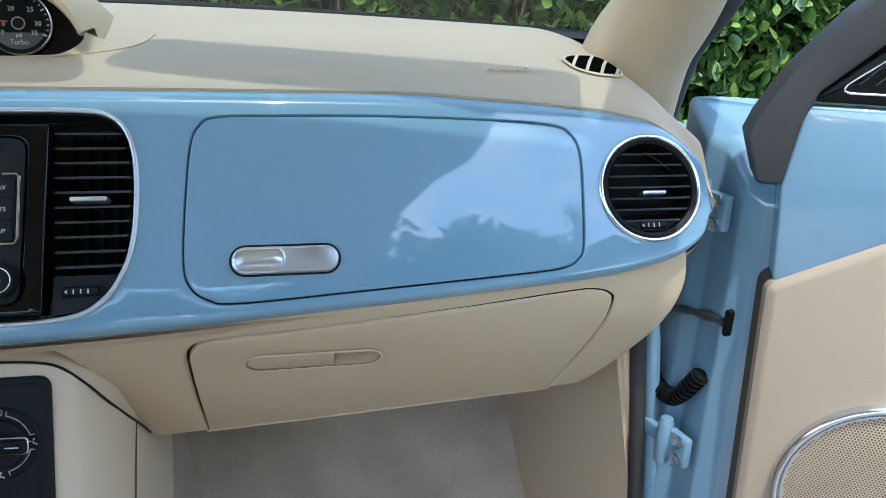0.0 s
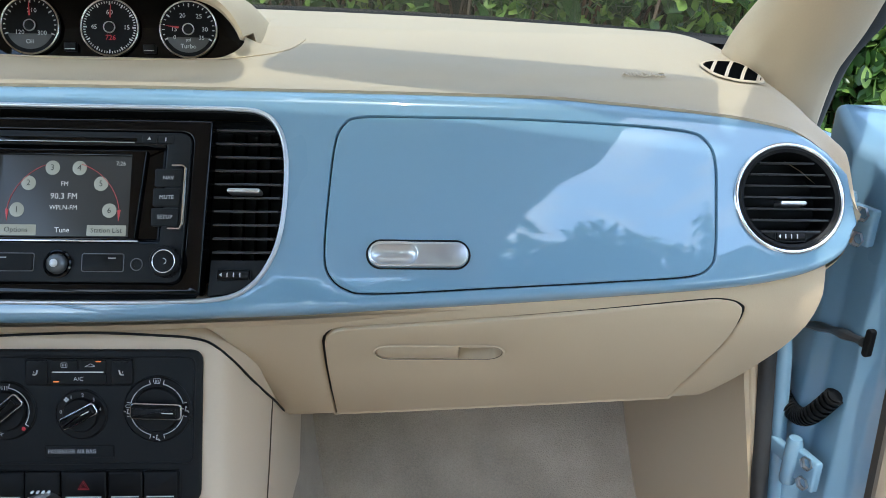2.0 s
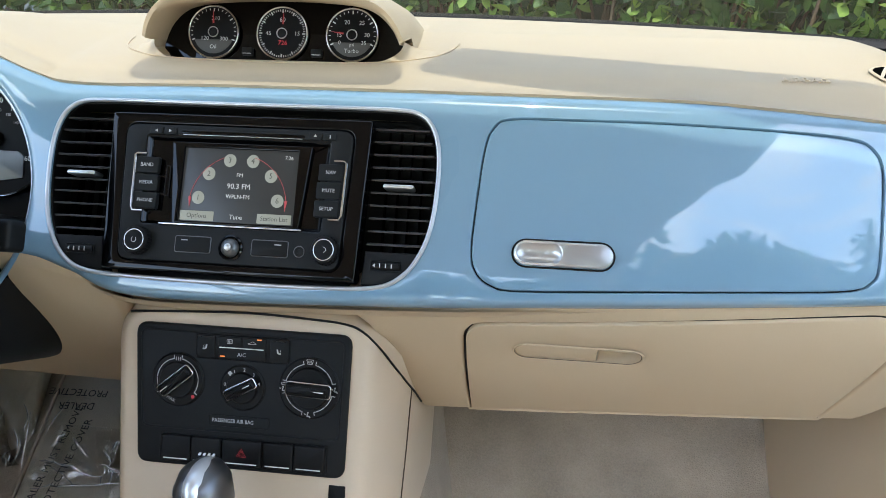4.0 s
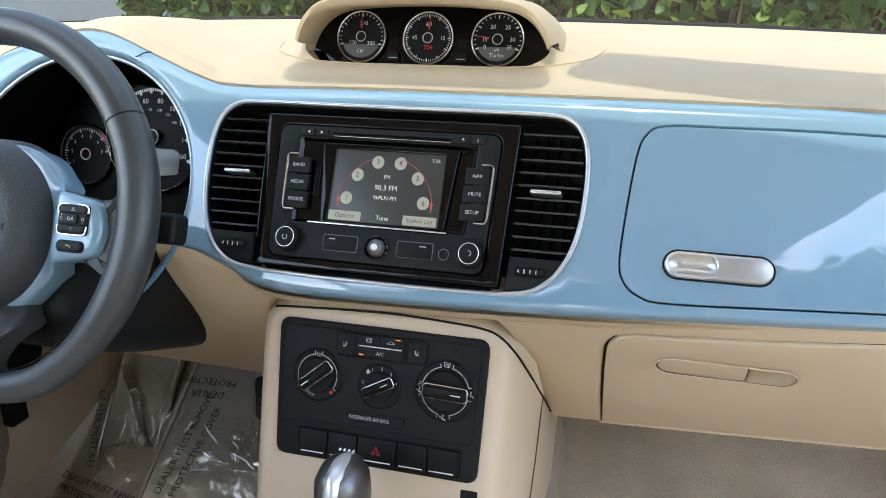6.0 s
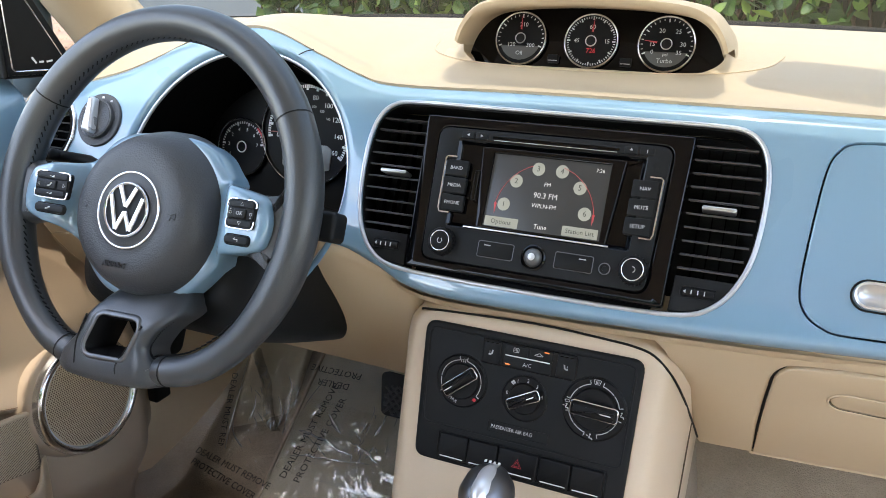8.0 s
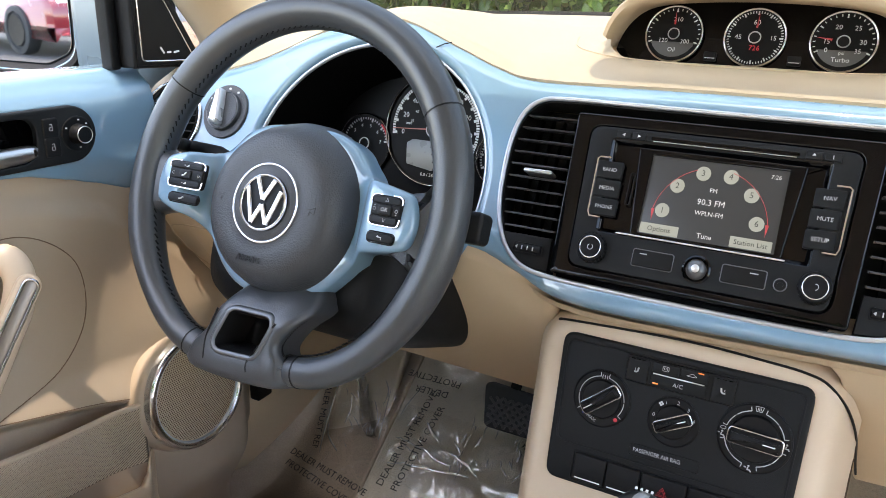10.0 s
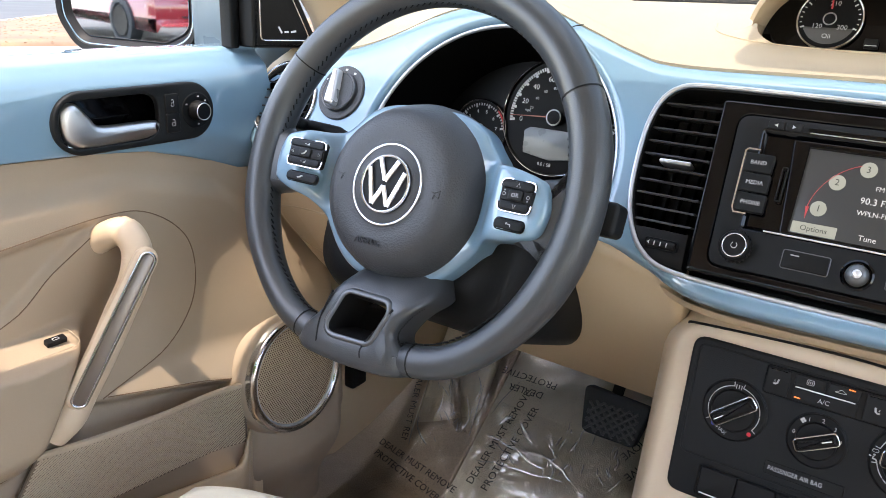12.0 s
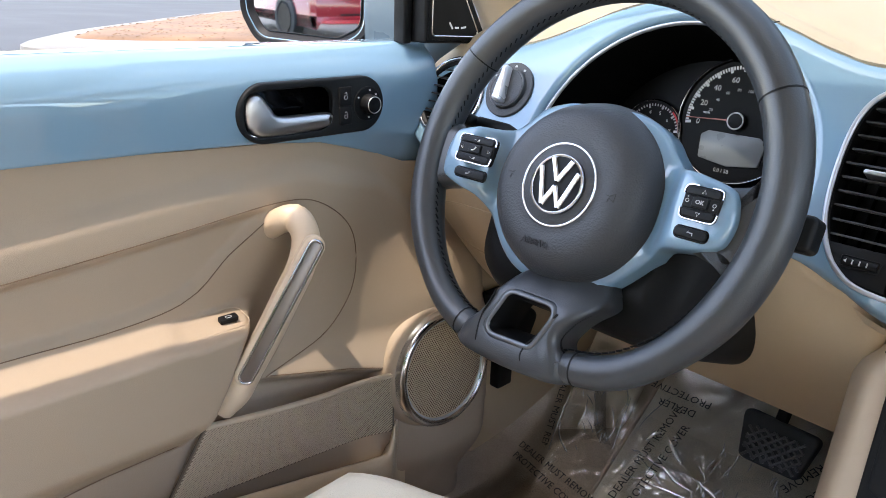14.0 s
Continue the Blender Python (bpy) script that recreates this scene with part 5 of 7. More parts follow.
# hub
hub = part("airbag_cover", lathe([(0.081, -0.014), (0.079, 0.002), (0.0745, 0.016), (0.0700, 0.027), (0.063, 0.0372), (0.055, 0.0405), (0.042, 0.0420), (0.036, 0.0405), (0.0345, 0.0415), (0, 0.0425)], 72), HUB, wh, "round grained airbag cover", HW, sharp=60)
text("cover_word", "AIRBAG", 0.0074, HW @ T(-0.004, -0.0490, 0.0426), INK, hub, 0.0006)
for x in (-0.0475, 0.0475):
    part("horn_mark", tube([(x - 0.005, 0.0018, 0.0412), (x, 0.0012, 0.0417), (x + 0.0045, 0.0036, 0.0412), (x + 0.0045, -0.0024, 0.0412), (x, -0.0004, 0.0417), (x - 0.001, -0.0036, 0.0416)], 0.0004, 5), INK, hub, m=HW)
part("chrome_ring", bead(disc(0.0335, n=64), 0.0024, 0.0013, 0.0412), CHROME, hub, "chrome ring", HW)
em = part("emblem_disc", lathe([(0.0245, 0.0420), (0.0245, 0.0432), (0.0235, 0.0436), (0, 0.0436)], 48), DARK, hub, "dark badge disc", HW)
part("emblem_ring", bead(disc(0.0232, n=56), 0.0028, 0.0022, 0.0434), CHROME, em, "chrome badge ring", HW)


def stroke(a, b, w):
    a, b = Vector(a), Vector(b)
    d = (b - a).normalized()
    n2 = Vector((-d.y, d.x)) * w / 2
    return [tuple(a + n2), tuple(a - n2), tuple(b - n2), tuple(b + n2)]


EMB = HW
for a, b in (((-0.0100, 0.0215), (0.0, 0.0025)), ((0.0100, 0.0215), (0.0, 0.0025)), ((-0.0195, 0.0125), (-0.0085, -0.0195)), ((0.0195, 0.0125), (0.0085, -0.0195)), ((-0.0085, -0.0195), (0.0, -0.0020)), ((0.0085, -0.0195), (0.0, -0.0020))):
    part("emblem_bar", slab(stroke(Vector(a) * 0.92, Vector(b) * 0.92, 0.0047), 0.0435, 0.0458, 0.0012), CHROME, em, "chrome badge bar", HW)
SWM = WM @ T(0, 0, -0.0098)
# lower twin spoke with its opening
tw = smooth_loop([(-0.017, -0.070), (-0.027, -0.095), (-0.037, -0.118), (-0.056, -0.136), (-0.056, -0.150), (-0.015, -0.154), (0.030, -0.152), (0.054, -0.147), (0.055, -0.131), (0.050, -0.1262), (0.0445, -0.121), (0.0430, -0.114), (0.048, -0.104), (0.056, -0.092), (0.062, -0.080), (0.052, -0.060), (0.015, -0.056)], 4)
hole = round_poly([(0.0335, -0.0955), (-0.0090, -0.0965), (-0.0215, -0.1290), (0.0215, -0.1265)], 0.006)
def dip(bm):
    """Lets the lower spoke sink towards the hub."""
    for v in bm.verts:
        v.co.z -= 0.030 * sstep(-0.100, -0.062, v.co.y) + 0.010 * sstep(0.040, 0.062, abs(v.co.x)) * sstep(-0.115, -0.130, v.co.y)
    return bm


part("lower_spoke", dip(holed_plate(tw, [hole], -0.024, 0.0112, 0.0075)), LEATHER, wh, "black leather lower spoke with an open window", SWM, sharp=60)
part("spoke_window_trim", dip(bead([(p[0] + q.x * 0.0040, p[1] + q.y * 0.0040) for p, q in zip(hole, normals2(hole))], 0.0052, 0.0022, 0.0100)), FRAME, wh, "dark satin frame round the spoke window", SWM)
part("window_well", dip(rings(bmesh.new(), hole, [(0.0015, 0.0105), (-0.001, 0.002), (-0.004, -0.02)], cap_last=False)), BLACK, wh, m=SWM)
for pts in ([(-0.0245, -0.097), (-0.0305, -0.121), (-0.0295, -0.138), (-0.0265, -0.1505)], [(0.0385, -0.097), (0.0275, -0.117), (0.0180, -0.1335), (0.0195, -0.1430), (0.0250, -0.1510)]):
    part("spoke_seam", tube([(x, y, 0.0109 - 0.004 * sstep(-0.140, -0.151, y)) for x, y in smooth_loop(pts, 6, closed=False)], 0.0009, 6), BLACK, wh, "fine joint beside the spoke window", SWM)
bm = bmesh.new()
edge_st = smooth_loop([(0.0610, -0.082), (0.0560, -0.091), (0.0480, -0.103), (0.0425, -0.1135), (0.0440, -0.1205), (0.0520, -0.1260), (0.0640, -0.1285)], 7, closed=False)
for (x0, y0), (x1, y1) in zip(edge_st, edge_st[1:]):
    zz = 0.0015 - 0.030 * sstep(-0.100, -0.062, y0) - 0.006 * sstep(0.040, 0.062, x0) * sstep(-0.115, -0.130, y0)
    tube([(x0, y0, zz), (x0 + 0.7 * (x1 - x0), y0 + 0.7 * (y1 - y0), zz - 0.002)], 0.0009, 5, bm=bm)
part("spoke_stitching", bm, BLACK, wh, "black thread stitching along the spoke", SWM)
# switch clusters
def tri(x, y, r, turn):
    return [(x + r * math.cos(radians(turn + a)), y + r * math.sin(radians(turn + a))) for a in (0, 120, 240)]


for side, cx, w in ((-1, -0.0930, 0.042), (1, 0.1195, 0.0280)):
    lp = round_poly([(cx - w / 2, 0.0228), (cx + w / 2, 0.0228), (cx + w / 2 * 0.95, -0.0012), (cx - w / 2 * 0.95, -0.0012)][::-1], 0.0040)
    sw = part("switch_block", slab(lp, 0.007, 0.0118, 0.0012), BLACK, wh, "black spoke switch block", SWM)
    top_key = round_poly([(cx - w * 0.455, 0.0217), (cx + w * 0.455, 0.0217), (cx + w * 0.455, 0.0158), (cx - w * 0.455, 0.0158)][::-1], 0.0028)
    low_key = round_poly([(cx - w * 0.435, 0.0060), (cx + w * 0.435, 0.0060), (cx + w * 0.425, 0.0000), (cx - w * 0.425, 0.0000)][::-1], 0.0028)
    for lp_ in (top_key, low_key):
        part("rocker_key", slab(lp_, 0.011, 0.0131, 0.0009), DARK, sw, m=SWM)
    part("middle_key", slab(rrect(w * 0.93, 0.0090, 0.0012, cx, 0.0109), 0.011, 0.0126, 0.0006), BLACK, sw, m=SWM)
    part("centre_key", slab(rrect(max(w * 0.33, 0.0118), 0.0078, 0.0012, cx, 0.0110), 0.012, 0.0143, 0.0008), DARK, sw, m=SWM)
    # bright corner strips
    e = w / 2 + 0.0002
    for sx in (-1, 1):
        part("switch_trim", tube(smooth_loop([(cx + sx * e * 0.35, 0.0229, 0.0118), (cx + sx * (e - 0.004), 0.0228, 0.0118), (cx + sx * (e - 0.0006), 0.0210, 0.0118), (cx + sx * e, 0.0165, 0.0118)], 4, closed=False), 0.0007, 6), CHROME, sw, "thin bright strip", SWM)
        part("switch_trim", tube(smooth_loop([(cx + sx * e * 0.97, 0.0055, 0.0118), (cx + sx * (e * 0.95 - 0.0006), 0.0005, 0.0118), (cx + sx * (e * 0.95 - 0.004), -0.0013, 0.0118), (cx, -0.0014, 0.0118)], 4, closed=False), 0.0007, 6), CHROME, sw, "thin bright strip", SWM)
    if side < 0:
        for x, turn in ((cx - w * 0.37, 180), (cx + w * 0.37, 0)):
            part("symbol", bead(tri(x, 0.0108, 0.0017, turn), 0.0005, 0.0003, 0.0126), WHITE_INK, sw, m=SWM)
        for y in (0.0188, 0.0030):
            part("symbol", slab([(cx - 0.0005, y - 0.0011), (cx + 0.0028, y - 0.0011), (cx + 0.0028, y + 0.0011)], 0.0128, 0.0134, 0.0001), WHITE_INK, sw, m=SWM)
            part("symbol", slab(rrect(0.0019, 0.0005, 0.0002, cx - 0.0022, y), 0.0128, 0.0134, 0.0001), WHITE_INK, sw, m=SWM)
        part("symbol", tube(smooth_loop([(cx - 0.0024, 0.0094, 0.0145), (cx + 0.0002, 0.0100, 0.0145), (cx + 0.0022, 0.0126, 0.0145)], 4, closed=False), 0.0007, 5), WHITE_INK, sw, m=SWM)
    else:
        text("key_word", "OK", 0.0044, SWM @ T(cx, 0.0110, 0.0145), WHITE_INK, sw, 0.00005)
        for y, turn in ((0.0186, 90), (0.0032, -90)):
            part("symbol", bead(tri(cx + 0.0005, y, 0.0017, turn), 0.0005, 0.0003, 0.0130), WHITE_INK, sw, m=SWM)
        for sx in (-1, 1):
            part("symbol", bead(disc(0.0012, cx + sx * w * 0.36, 0.0112, 14), 0.0004, 0.0003, 0.0126), WHITE_INK, sw, m=SWM)
            part("symbol", slab(disc(0.0005, cx + sx * w * 0.36, 0.0112 - sx * 0.0028, 10), 0.0122, 0.0128, 0.0001), WHITE_INK, sw, m=SWM)
    lk = part("lower_key", slab(rrect(w * 0.86, 0.0076, 0.0030, cx - side * 0.001, -0.0108), 0.008, 0.0122, 0.0014), DARK, wh, "dark lower spoke key", SWM)
    part("lower_key_gap", bead(rrect(w * 0.86 + 0.0012, 0.0088, 0.0036, cx - side * 0.001, -0.0108), 0.0010, 0.0005, 0.0094), PIANO, lk, m=SWM)
    if side > 0:
        part("symbol", tube([(cx + 0.0012, -0.0123, 0.0124), (cx + 0.0012, -0.0106, 0.0124), (cx - 0.0030, -0.0104, 0.0124), (cx - 0.0018, -0.0094, 0.0124)], 0.0004, 5), WHITE_INK, lk, m=SWM)
    else:
        part("symbol", tube([(cx - 0.0026, -0.0116, 0.0124), (cx + 0.0004, -0.0110, 0.0124), (cx + 0.0016, -0.0096, 0.0124), (cx + 0.0030, -0.0098, 0.0124)], 0.0006, 5), WHITE_INK, lk, m=SWM)

# ---- gear selector, pedals ----
sh = thing("gear_selector", (0, -0.1, 0.55), "silver and black automatic gear selector knob", "gear selector")
bm = bmesh.new()
knob_m = frame_at((0.0, -0.095, 0.655), (1, 0, 0), (0, -1, 0.05))
part("knob", lathe([(0.012, -0.06), (0.016, -0.02), (0.0215, 0.012), (0.0235, 0.035), (0.0225, 0.052), (0.0175, 0.063), (0.009, 0.068), (0, 0.069)], 40, m=Matrix.Diagonal((1.0, 1.25, 1, 1))), GUN, sh, "satin dark grey knob", Matrix.Translation((0.0, -0.095, 0.646)), sharp=60)
part("knob_inlay", lathe([(0.0120, 0.0), (0.0185, 0.012), (0.0205, 0.035), (0.0195, 0.0525), (0.0155, 0.0640), (0.009, 0.0692), (0, 0.0703)], 40, m=Matrix.Diagonal((0.66, 1.48, 1, 1))), SILVER, sh, "satin silver inlay over the knob", Matrix.Translation((0.0, -0.097, 0.646)), sharp=60)
for k in range(4):
    part("gear_mark", slab(rrect(0.0020, 0.0030, 0.0005, -0.006 + 0.004 * k, 0), 0.0, 0.0007, 0.0002), WHITE, sh, "small printed gear letter bar", frame_at((0.0, -0.083, 0.7168 - 0.0), (1, 0, 0), (0, 1, 0.05)))
part("gaiter", lathe([(0.055, -0.10), (0.045, -0.07), (0.028, -0.03), (0.018, 0.0), (0.014, 0.005)], 32), LEATHER, sh, "black leather gaiter", Matrix.Translation((0.0, -0.095, 0.60)))
cons = thing("centre_console", (0, -0.2, 0.3), "beige centre console between the footwells", "centre console")
part("console_shell", slab(rrect(0.215, 0.62, 0.03, 0, -0.32), 0.30, 0.535, 0.03, 5), BEIGE_HARD, cons, "beige console shell")
part("selector_plate", slab(rrect(0.11, 0.16, 0.02, 0, -0.10), 0.530, 0.541, 0.003), BLACK, cons, "black selector plate")

pd = thing("brake_pedal", (-0.27, 0.28, 0.5), "wide black rubber brake pedal with cross-hatched tread", "pedal")
PM = frame_at((-0.266, 0.284, 0.512), (1, -0.06, 0.05), (0, 0.35, 0.94))
part("pad", slab(round_poly([(0.060, 0.030), (-0.041, 0.035), (-0.033, -0.026), (-0.026, -0.030), (0.044, -0.030)], 0.010), -0.012, 0.0, 0.004), RUBBER, pd, "black rubber pad", PM)
for k in range(-6, 8):
    for sg in (-1, 1):
        a, b = Vector((0.0125 * k - 0.05, -sg * 0.046)), Vector((0.0125 * k + 0.05, sg * 0.046))
        d = b - a
        lo, hi = 0.0, 1.0
        for ax_, l0, l1 in ((0, -0.028, 0.044), (1, -0.025, 0.017)):
            q0, q1 = sorted(((l0 - a[ax_]) / d[ax_], (l1 - a[ax_]) / d[ax_]))
            lo, hi = max(lo, q0), min(hi, q1)
        if hi - lo > 0.12:
            part("tread_rib", slab(stroke(a + d * lo, a + d * hi, 0.0032), -0.001, 0.0026, 0.0008), LEATHER, pd, m=PM)
part("arm", tube([(-0.262, 0.30, 0.53), (-0.255, 0.33, 0.62), (-0.25, 0.34, 0.75)], 0.009, 8, flat=0.6), BLACK, pd, "black steel pedal arm")

# ---- floor, firewall and footwells ----
def floor_z(x, y):
    """Flat floor that rises into the toe boards, steeper on the passenger's side."""
    return min(0.336 + (max(0.0, y - 0.285) * 1.66 if x > 0.0 else max(0.0, y - 0.18) * 0.75), 0.85)


rnd = random.Random(4)
bm = sheet(lambda u, v: (u, v, floor_z(u, v) + 0.002 * noise.noise(Vector((u * 14, v * 14, 0)))), spread(-0.70, 0.70, 60), spread(-1.7, 0.62, 90), thick=0.01)
tagged(part("floor", bm, CARPET, None, "beige carpeted car floor rising into the footwells"), category="floor", kind="structure")
bm = sheet(lambda u, v: (u, 0.50 + 0.06 * (v - 0.4), v), spread(-0.72, 0.72, 20), spread(0.30, 1.0, 10), thick=0.01)
tagged(part("firewall", bm, CARPET, None, "carpeted firewall in front of the footwells"), category="wall", kind="structure")
# footwell carpet hump on the passenger side
tn = thing("tunnel_carpet", (0.13, 0.2, 0.3), "beige carpet beside the centre tunnel", "carpet")
part("side_carpet", sheet(lambda u, v: (0.118 + 0.035 * v + 0.03 * sstep(0.4, 1, v), 0.06 + u * 0.5, 0.78 - 0.5 * v), spread(0, 1, 20), spread(0, 1, 16), thick=0.006), CARPET, tn, "beige side carpet")
part("side_carpet", sheet(lambda u, v: (-0.118 - 0.02 * v, 0.06 + u * 0.5, 0.78 - 0.5 * v), spread(0, 1, 20), spread(0, 1, 16), thick=0.006), CARPET, tn, "beige side carpet")
for side in (-1, 1):
    kp = thing("kick_panel", (side * 0.62, 0.2, 0.3), "beige hard-plastic kick panel beside the footwell", "trim panel", "kick panels")
    part("panel", sheet(lambda u, v: (side * (0.612 + 0.034 * u ** 2 + 0.10 * max(0.0, 0.83 - v) * u ** 2), 0.44 - 0.315 * u, 0.30 + 0.50 * v), spread(0, 1, 14), spread(0, 1, 10), thick=0.012), BEIGE_HARD, kp, "smooth beige kick panel")
    part("panel_edge", tube([(side * (0.645 + 0.10 * max(0.0, 0.83 - v)), 0.126, 0.30 + 0.50 * v) for v in spread(0, 1, 12)], 0.006, 10), BEIGE_HARD, kp, "rounded rear edge of the panel")
ft = thing("footrest", (-0.52, 0.22, 0.3), "beige carpeted footrest beside the pedals", "footrest")
FT = frame_at((-0.5065, 0.226, 0.348), (0.087, 0.012, 0), (-0.02, 0.10, 0.115))
part("wedge", slab(round_poly([(0.041, 0.24), (-0.060, 0.24), (-0.058, -0.012), (0.041, -0.012)], 0.008), -0.13, 0.0, 0.006), LINING, ft, "carpeted wedge", FT)
dvr = random.Random(8)


CREASES = []
for k in range(60):
    cx, cy, ca, cl = dvr.uniform(-0.60, -0.15), dvr.uniform(0.10, 0.40), dvr.gauss(1.2, 0.7), dvr.uniform(0.015, 0.07)
    CREASES.append((cx, cy, math.cos(ca), math.sin(ca), cl, dvr.uniform(0.002, 0.007), dvr.uniform(0.002, 0.004)))


def wrinkle(x, y, s=1.0):
    """Broad waves and a few sharp folds of a loose plastic film."""
    z = 0.002 * noise.noise(Vector((x * 7, y * 7, 3.1))) + 0.0006 * noise.noise(Vector((x * 31, y * 27, 5.3)))
    for cx, cy, c, q, cl, h, w in CREASES:
        dx, dy = x - cx, y - cy
        if abs(dx) < 0.09 and abs(dy) < 0.09:
            a, b = dx * c + dy * q, dy * c - dx * q + 6 * (dx * c + dy * q) ** 2
            if abs(a) < cl:
                z += 0.6 * h * (1 - (a / cl) ** 2) * math.exp(-(b / w) ** 2)
    return s * z


mt = thing("floor_mat", (-0.33, 0.25, 0.34), "taupe carpet mat under clear film in the driver's footwell", "floor mat")
part("mat_pile", sheet(lambda u, v: (u, v, floor_z(u, v) + 0.004), spread(-0.462, -0.14, 40), spread(0.02, 0.44, 40), thick=0.004), MAT, mt, "taupe pile")
part("mat_hem", tube([(-0.463, y, floor_z(0, y) + 0.006) for y in spread(0.02, 0.44, 30)], 0.0035, 8), CARPET, mt, "sewn hem")
fl = thing("protective_film", (-0.40, 0.25, 0.31), "crinkled clear plastic floor film with black print", "floor cover")
def film_xyz(x, y, lift=0.0):
    return (x, y, floor_z(x, y) + 0.008 + wrinkle(x, y) + lift)


face_towards(part("floor_sheet", sheet(lambda u, v: film_xyz(u, v), spread(-0.60, -0.135, 230), spread(0.05, 0.42, 190)), FILM, fl, "crinkled clear film over the mat", sharp=180), (0, -0.4, 0.9))
face_towards(part("footrest_sheet", sheet(lambda u, v: (FT @ Vector((u, v, 0.004 + wrinkle(u - 0.36, v + 0.15, 1.4)))).to_tuple(), spread(-0.050, 0.048, 60), spread(-0.03, 0.22, 120)), FILM, fl, "crinkled clear film over the footrest", sharp=180), (0, -0.4, 0.9))


# thin white tubes laid where the film would catch the light
def fold(pts, r, on):
    p3 = [on(*p) for p in smooth_loop(pts, 6, closed=False)]
    n_ = len(p3) - 1
    part("fold", tube(p3, lambda t: 0.9 * r * (0.25 + 0.75 * math.sin(math.pi * min(max(t, 0.02), 0.98))), 8), GLINT, fl, "white strip standing in for a glint on the clear film", sharp=180)


def on_mat(x, y):
    return film_xyz(x, y, 0.0042)


def on_rest(u, v):
    return (FT @ Vector((u, v, 0.007))).to_tuple()


for pts, r in (([(-0.4426, 0.2725), (-0.4065, 0.2696), (-0.3800, 0.2650), (-0.3637, 0.2610), (-0.340, 0.2600)], 0.0026), ([(-0.4394, 0.2391), (-0.410, 0.2430), (-0.3782, 0.2476), (-0.340, 0.2505), (-0.3067, 0.2549)], 0.0018),
               ([(-0.4426, 0.2725), (-0.410, 0.2620), (-0.385, 0.2520), (-0.378, 0.2476)], 0.0010), ([(-0.3485, 0.2734), (-0.330, 0.2700), (-0.3136, 0.2668), (-0.305, 0.2620), (-0.2961, 0.2587)], 0.0030),
               ([(-0.4519, 0.3009), (-0.4466, 0.3232), (-0.4343, 0.3506)], 0.0010), ([(-0.4330, 0.2900), (-0.4260, 0.2985), (-0.4190, 0.3060)], 0.0036), ([(-0.4034, 0.3020), (-0.3900, 0.2920), (-0.3722, 0.2822)], 0.0040), ([(-0.350, 0.2900), (-0.340, 0.2830), (-0.333, 0.2770)], 0.0022)):
    fold(pts, r, on_mat)
for pts, r in (([(-0.052, 0.075), (-0.047, 0.058), (-0.030, 0.041), (0.010, 0.015), (0.040, -0.002)], 0.0018), ([(-0.016, 0.051), (0.0, 0.036), (0.014, 0.026)], 0.0016), ([(-0.058, 0.200), (-0.056, 0.121), (-0.055, 0.055), (-0.049, 0.009)], 0.0014), ([(0.040, 0.0), (0.039, 0.065), (0.036, 0.150)], 0.0012), ([(-0.044, 0.020), (-0.040, 0.028), (-0.036, 0.018)], 0.0012)):
    fold(pts, r, on_rest)
fr_ = random.Random(33)
for k in range(34):
    x, y = fr_.uniform(-0.345, -0.175), fr_.uniform(0.255, 0.322)
    a, l = fr_.gauss(1.7, 0.5), fr_.uniform(0.003, 0.010)
    b = fr_.uniform(-0.35, 0.35) * l
    fold([(x - l * math.cos(a), y - l * math.sin(a)), (x + b, y + abs(b)), (x + l * math.cos(a), y + l * math.sin(a))], fr_.uniform(0.0009, 0.0022), lambda p, q: film_xyz(p, q, 0.004))
for k in range(14):
    x, y = fr_.uniform(-0.045, 0.035), fr_.uniform(0.0, 0.17)
    a, l = fr_.gauss(1.9, 0.5), fr_.uniform(0.006, 0.024)
    fold([(x - l * math.cos(a), y - l * math.sin(a)), (x + 0.15 * l, y), (x + l * math.cos(a), y + l * math.sin(a))], fr_.uniform(0.0006, 0.0013), on_rest)
cr_path = smooth_loop([(-0.047, 0.198), (-0.030, 0.172), (-0.014, 0.148), (0.004, 0.105), (0.014, 0.085), (0.027, 0.070)], 8, closed=False)


def crumple(i, w):
    u, v = cr_path[i]
    return (FT @ Vector((u + w * 0.0085, v + w * 0.002, 0.010 + 0.006 * noise.noise(Vector((u * 160, v * 160, w * 2.5)))))).to_tuple()


gr = random.Random(21)


def crinkled(x, y):
    """Steep small folds where the film is gathered over the mat."""
    edge = sstep(0.0, 0.03, x + 0.452) * sstep(0.0, 0.02, y - 0.222) * sstep(0.318, 0.295, y)
    a = noise.noise(Vector((x * 24 + 3 * noise.noise(Vector((x * 12, y * 12, 1))), y * 30, 2.2)))
    b = noise.noise(Vector((x * 90, y * 80, 8.8)))
    return (x, y, floor_z(x, y) + 0.010 + edge * (0.0032 * (1 - 2 * abs(a)) + 0.0006 * b))


face_towards(part("crinkled_sheet", sheet(crinkled, spread(-0.455, -0.145, 260), spread(0.220, 0.320, 100)), CRINKLE, fl, "gathered shiny part of the clear film", sharp=180), (0, -0.4, 0.9))
for k in range(16):
    u, v = cr_path[gr.randrange(4, len(cr_path) - 3)]
    u, v = u + gr.uniform(-0.008, 0.008), v + gr.uniform(-0.006, 0.006)
    a0, l = gr.uniform(0, 3.1), gr.uniform(0.003, 0.009)
    fold([(u - l * math.cos(a0), v - l * math.sin(a0)), (u, v + 0.001), (u + l * math.cos(a0), v + l * math.sin(a0))], 0.0010, lambda a, b: (FT @ Vector((a, b, 0.0145))).to_tuple())
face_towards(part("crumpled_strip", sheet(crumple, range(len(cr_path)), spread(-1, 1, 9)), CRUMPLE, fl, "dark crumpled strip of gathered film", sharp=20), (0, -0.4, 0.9))


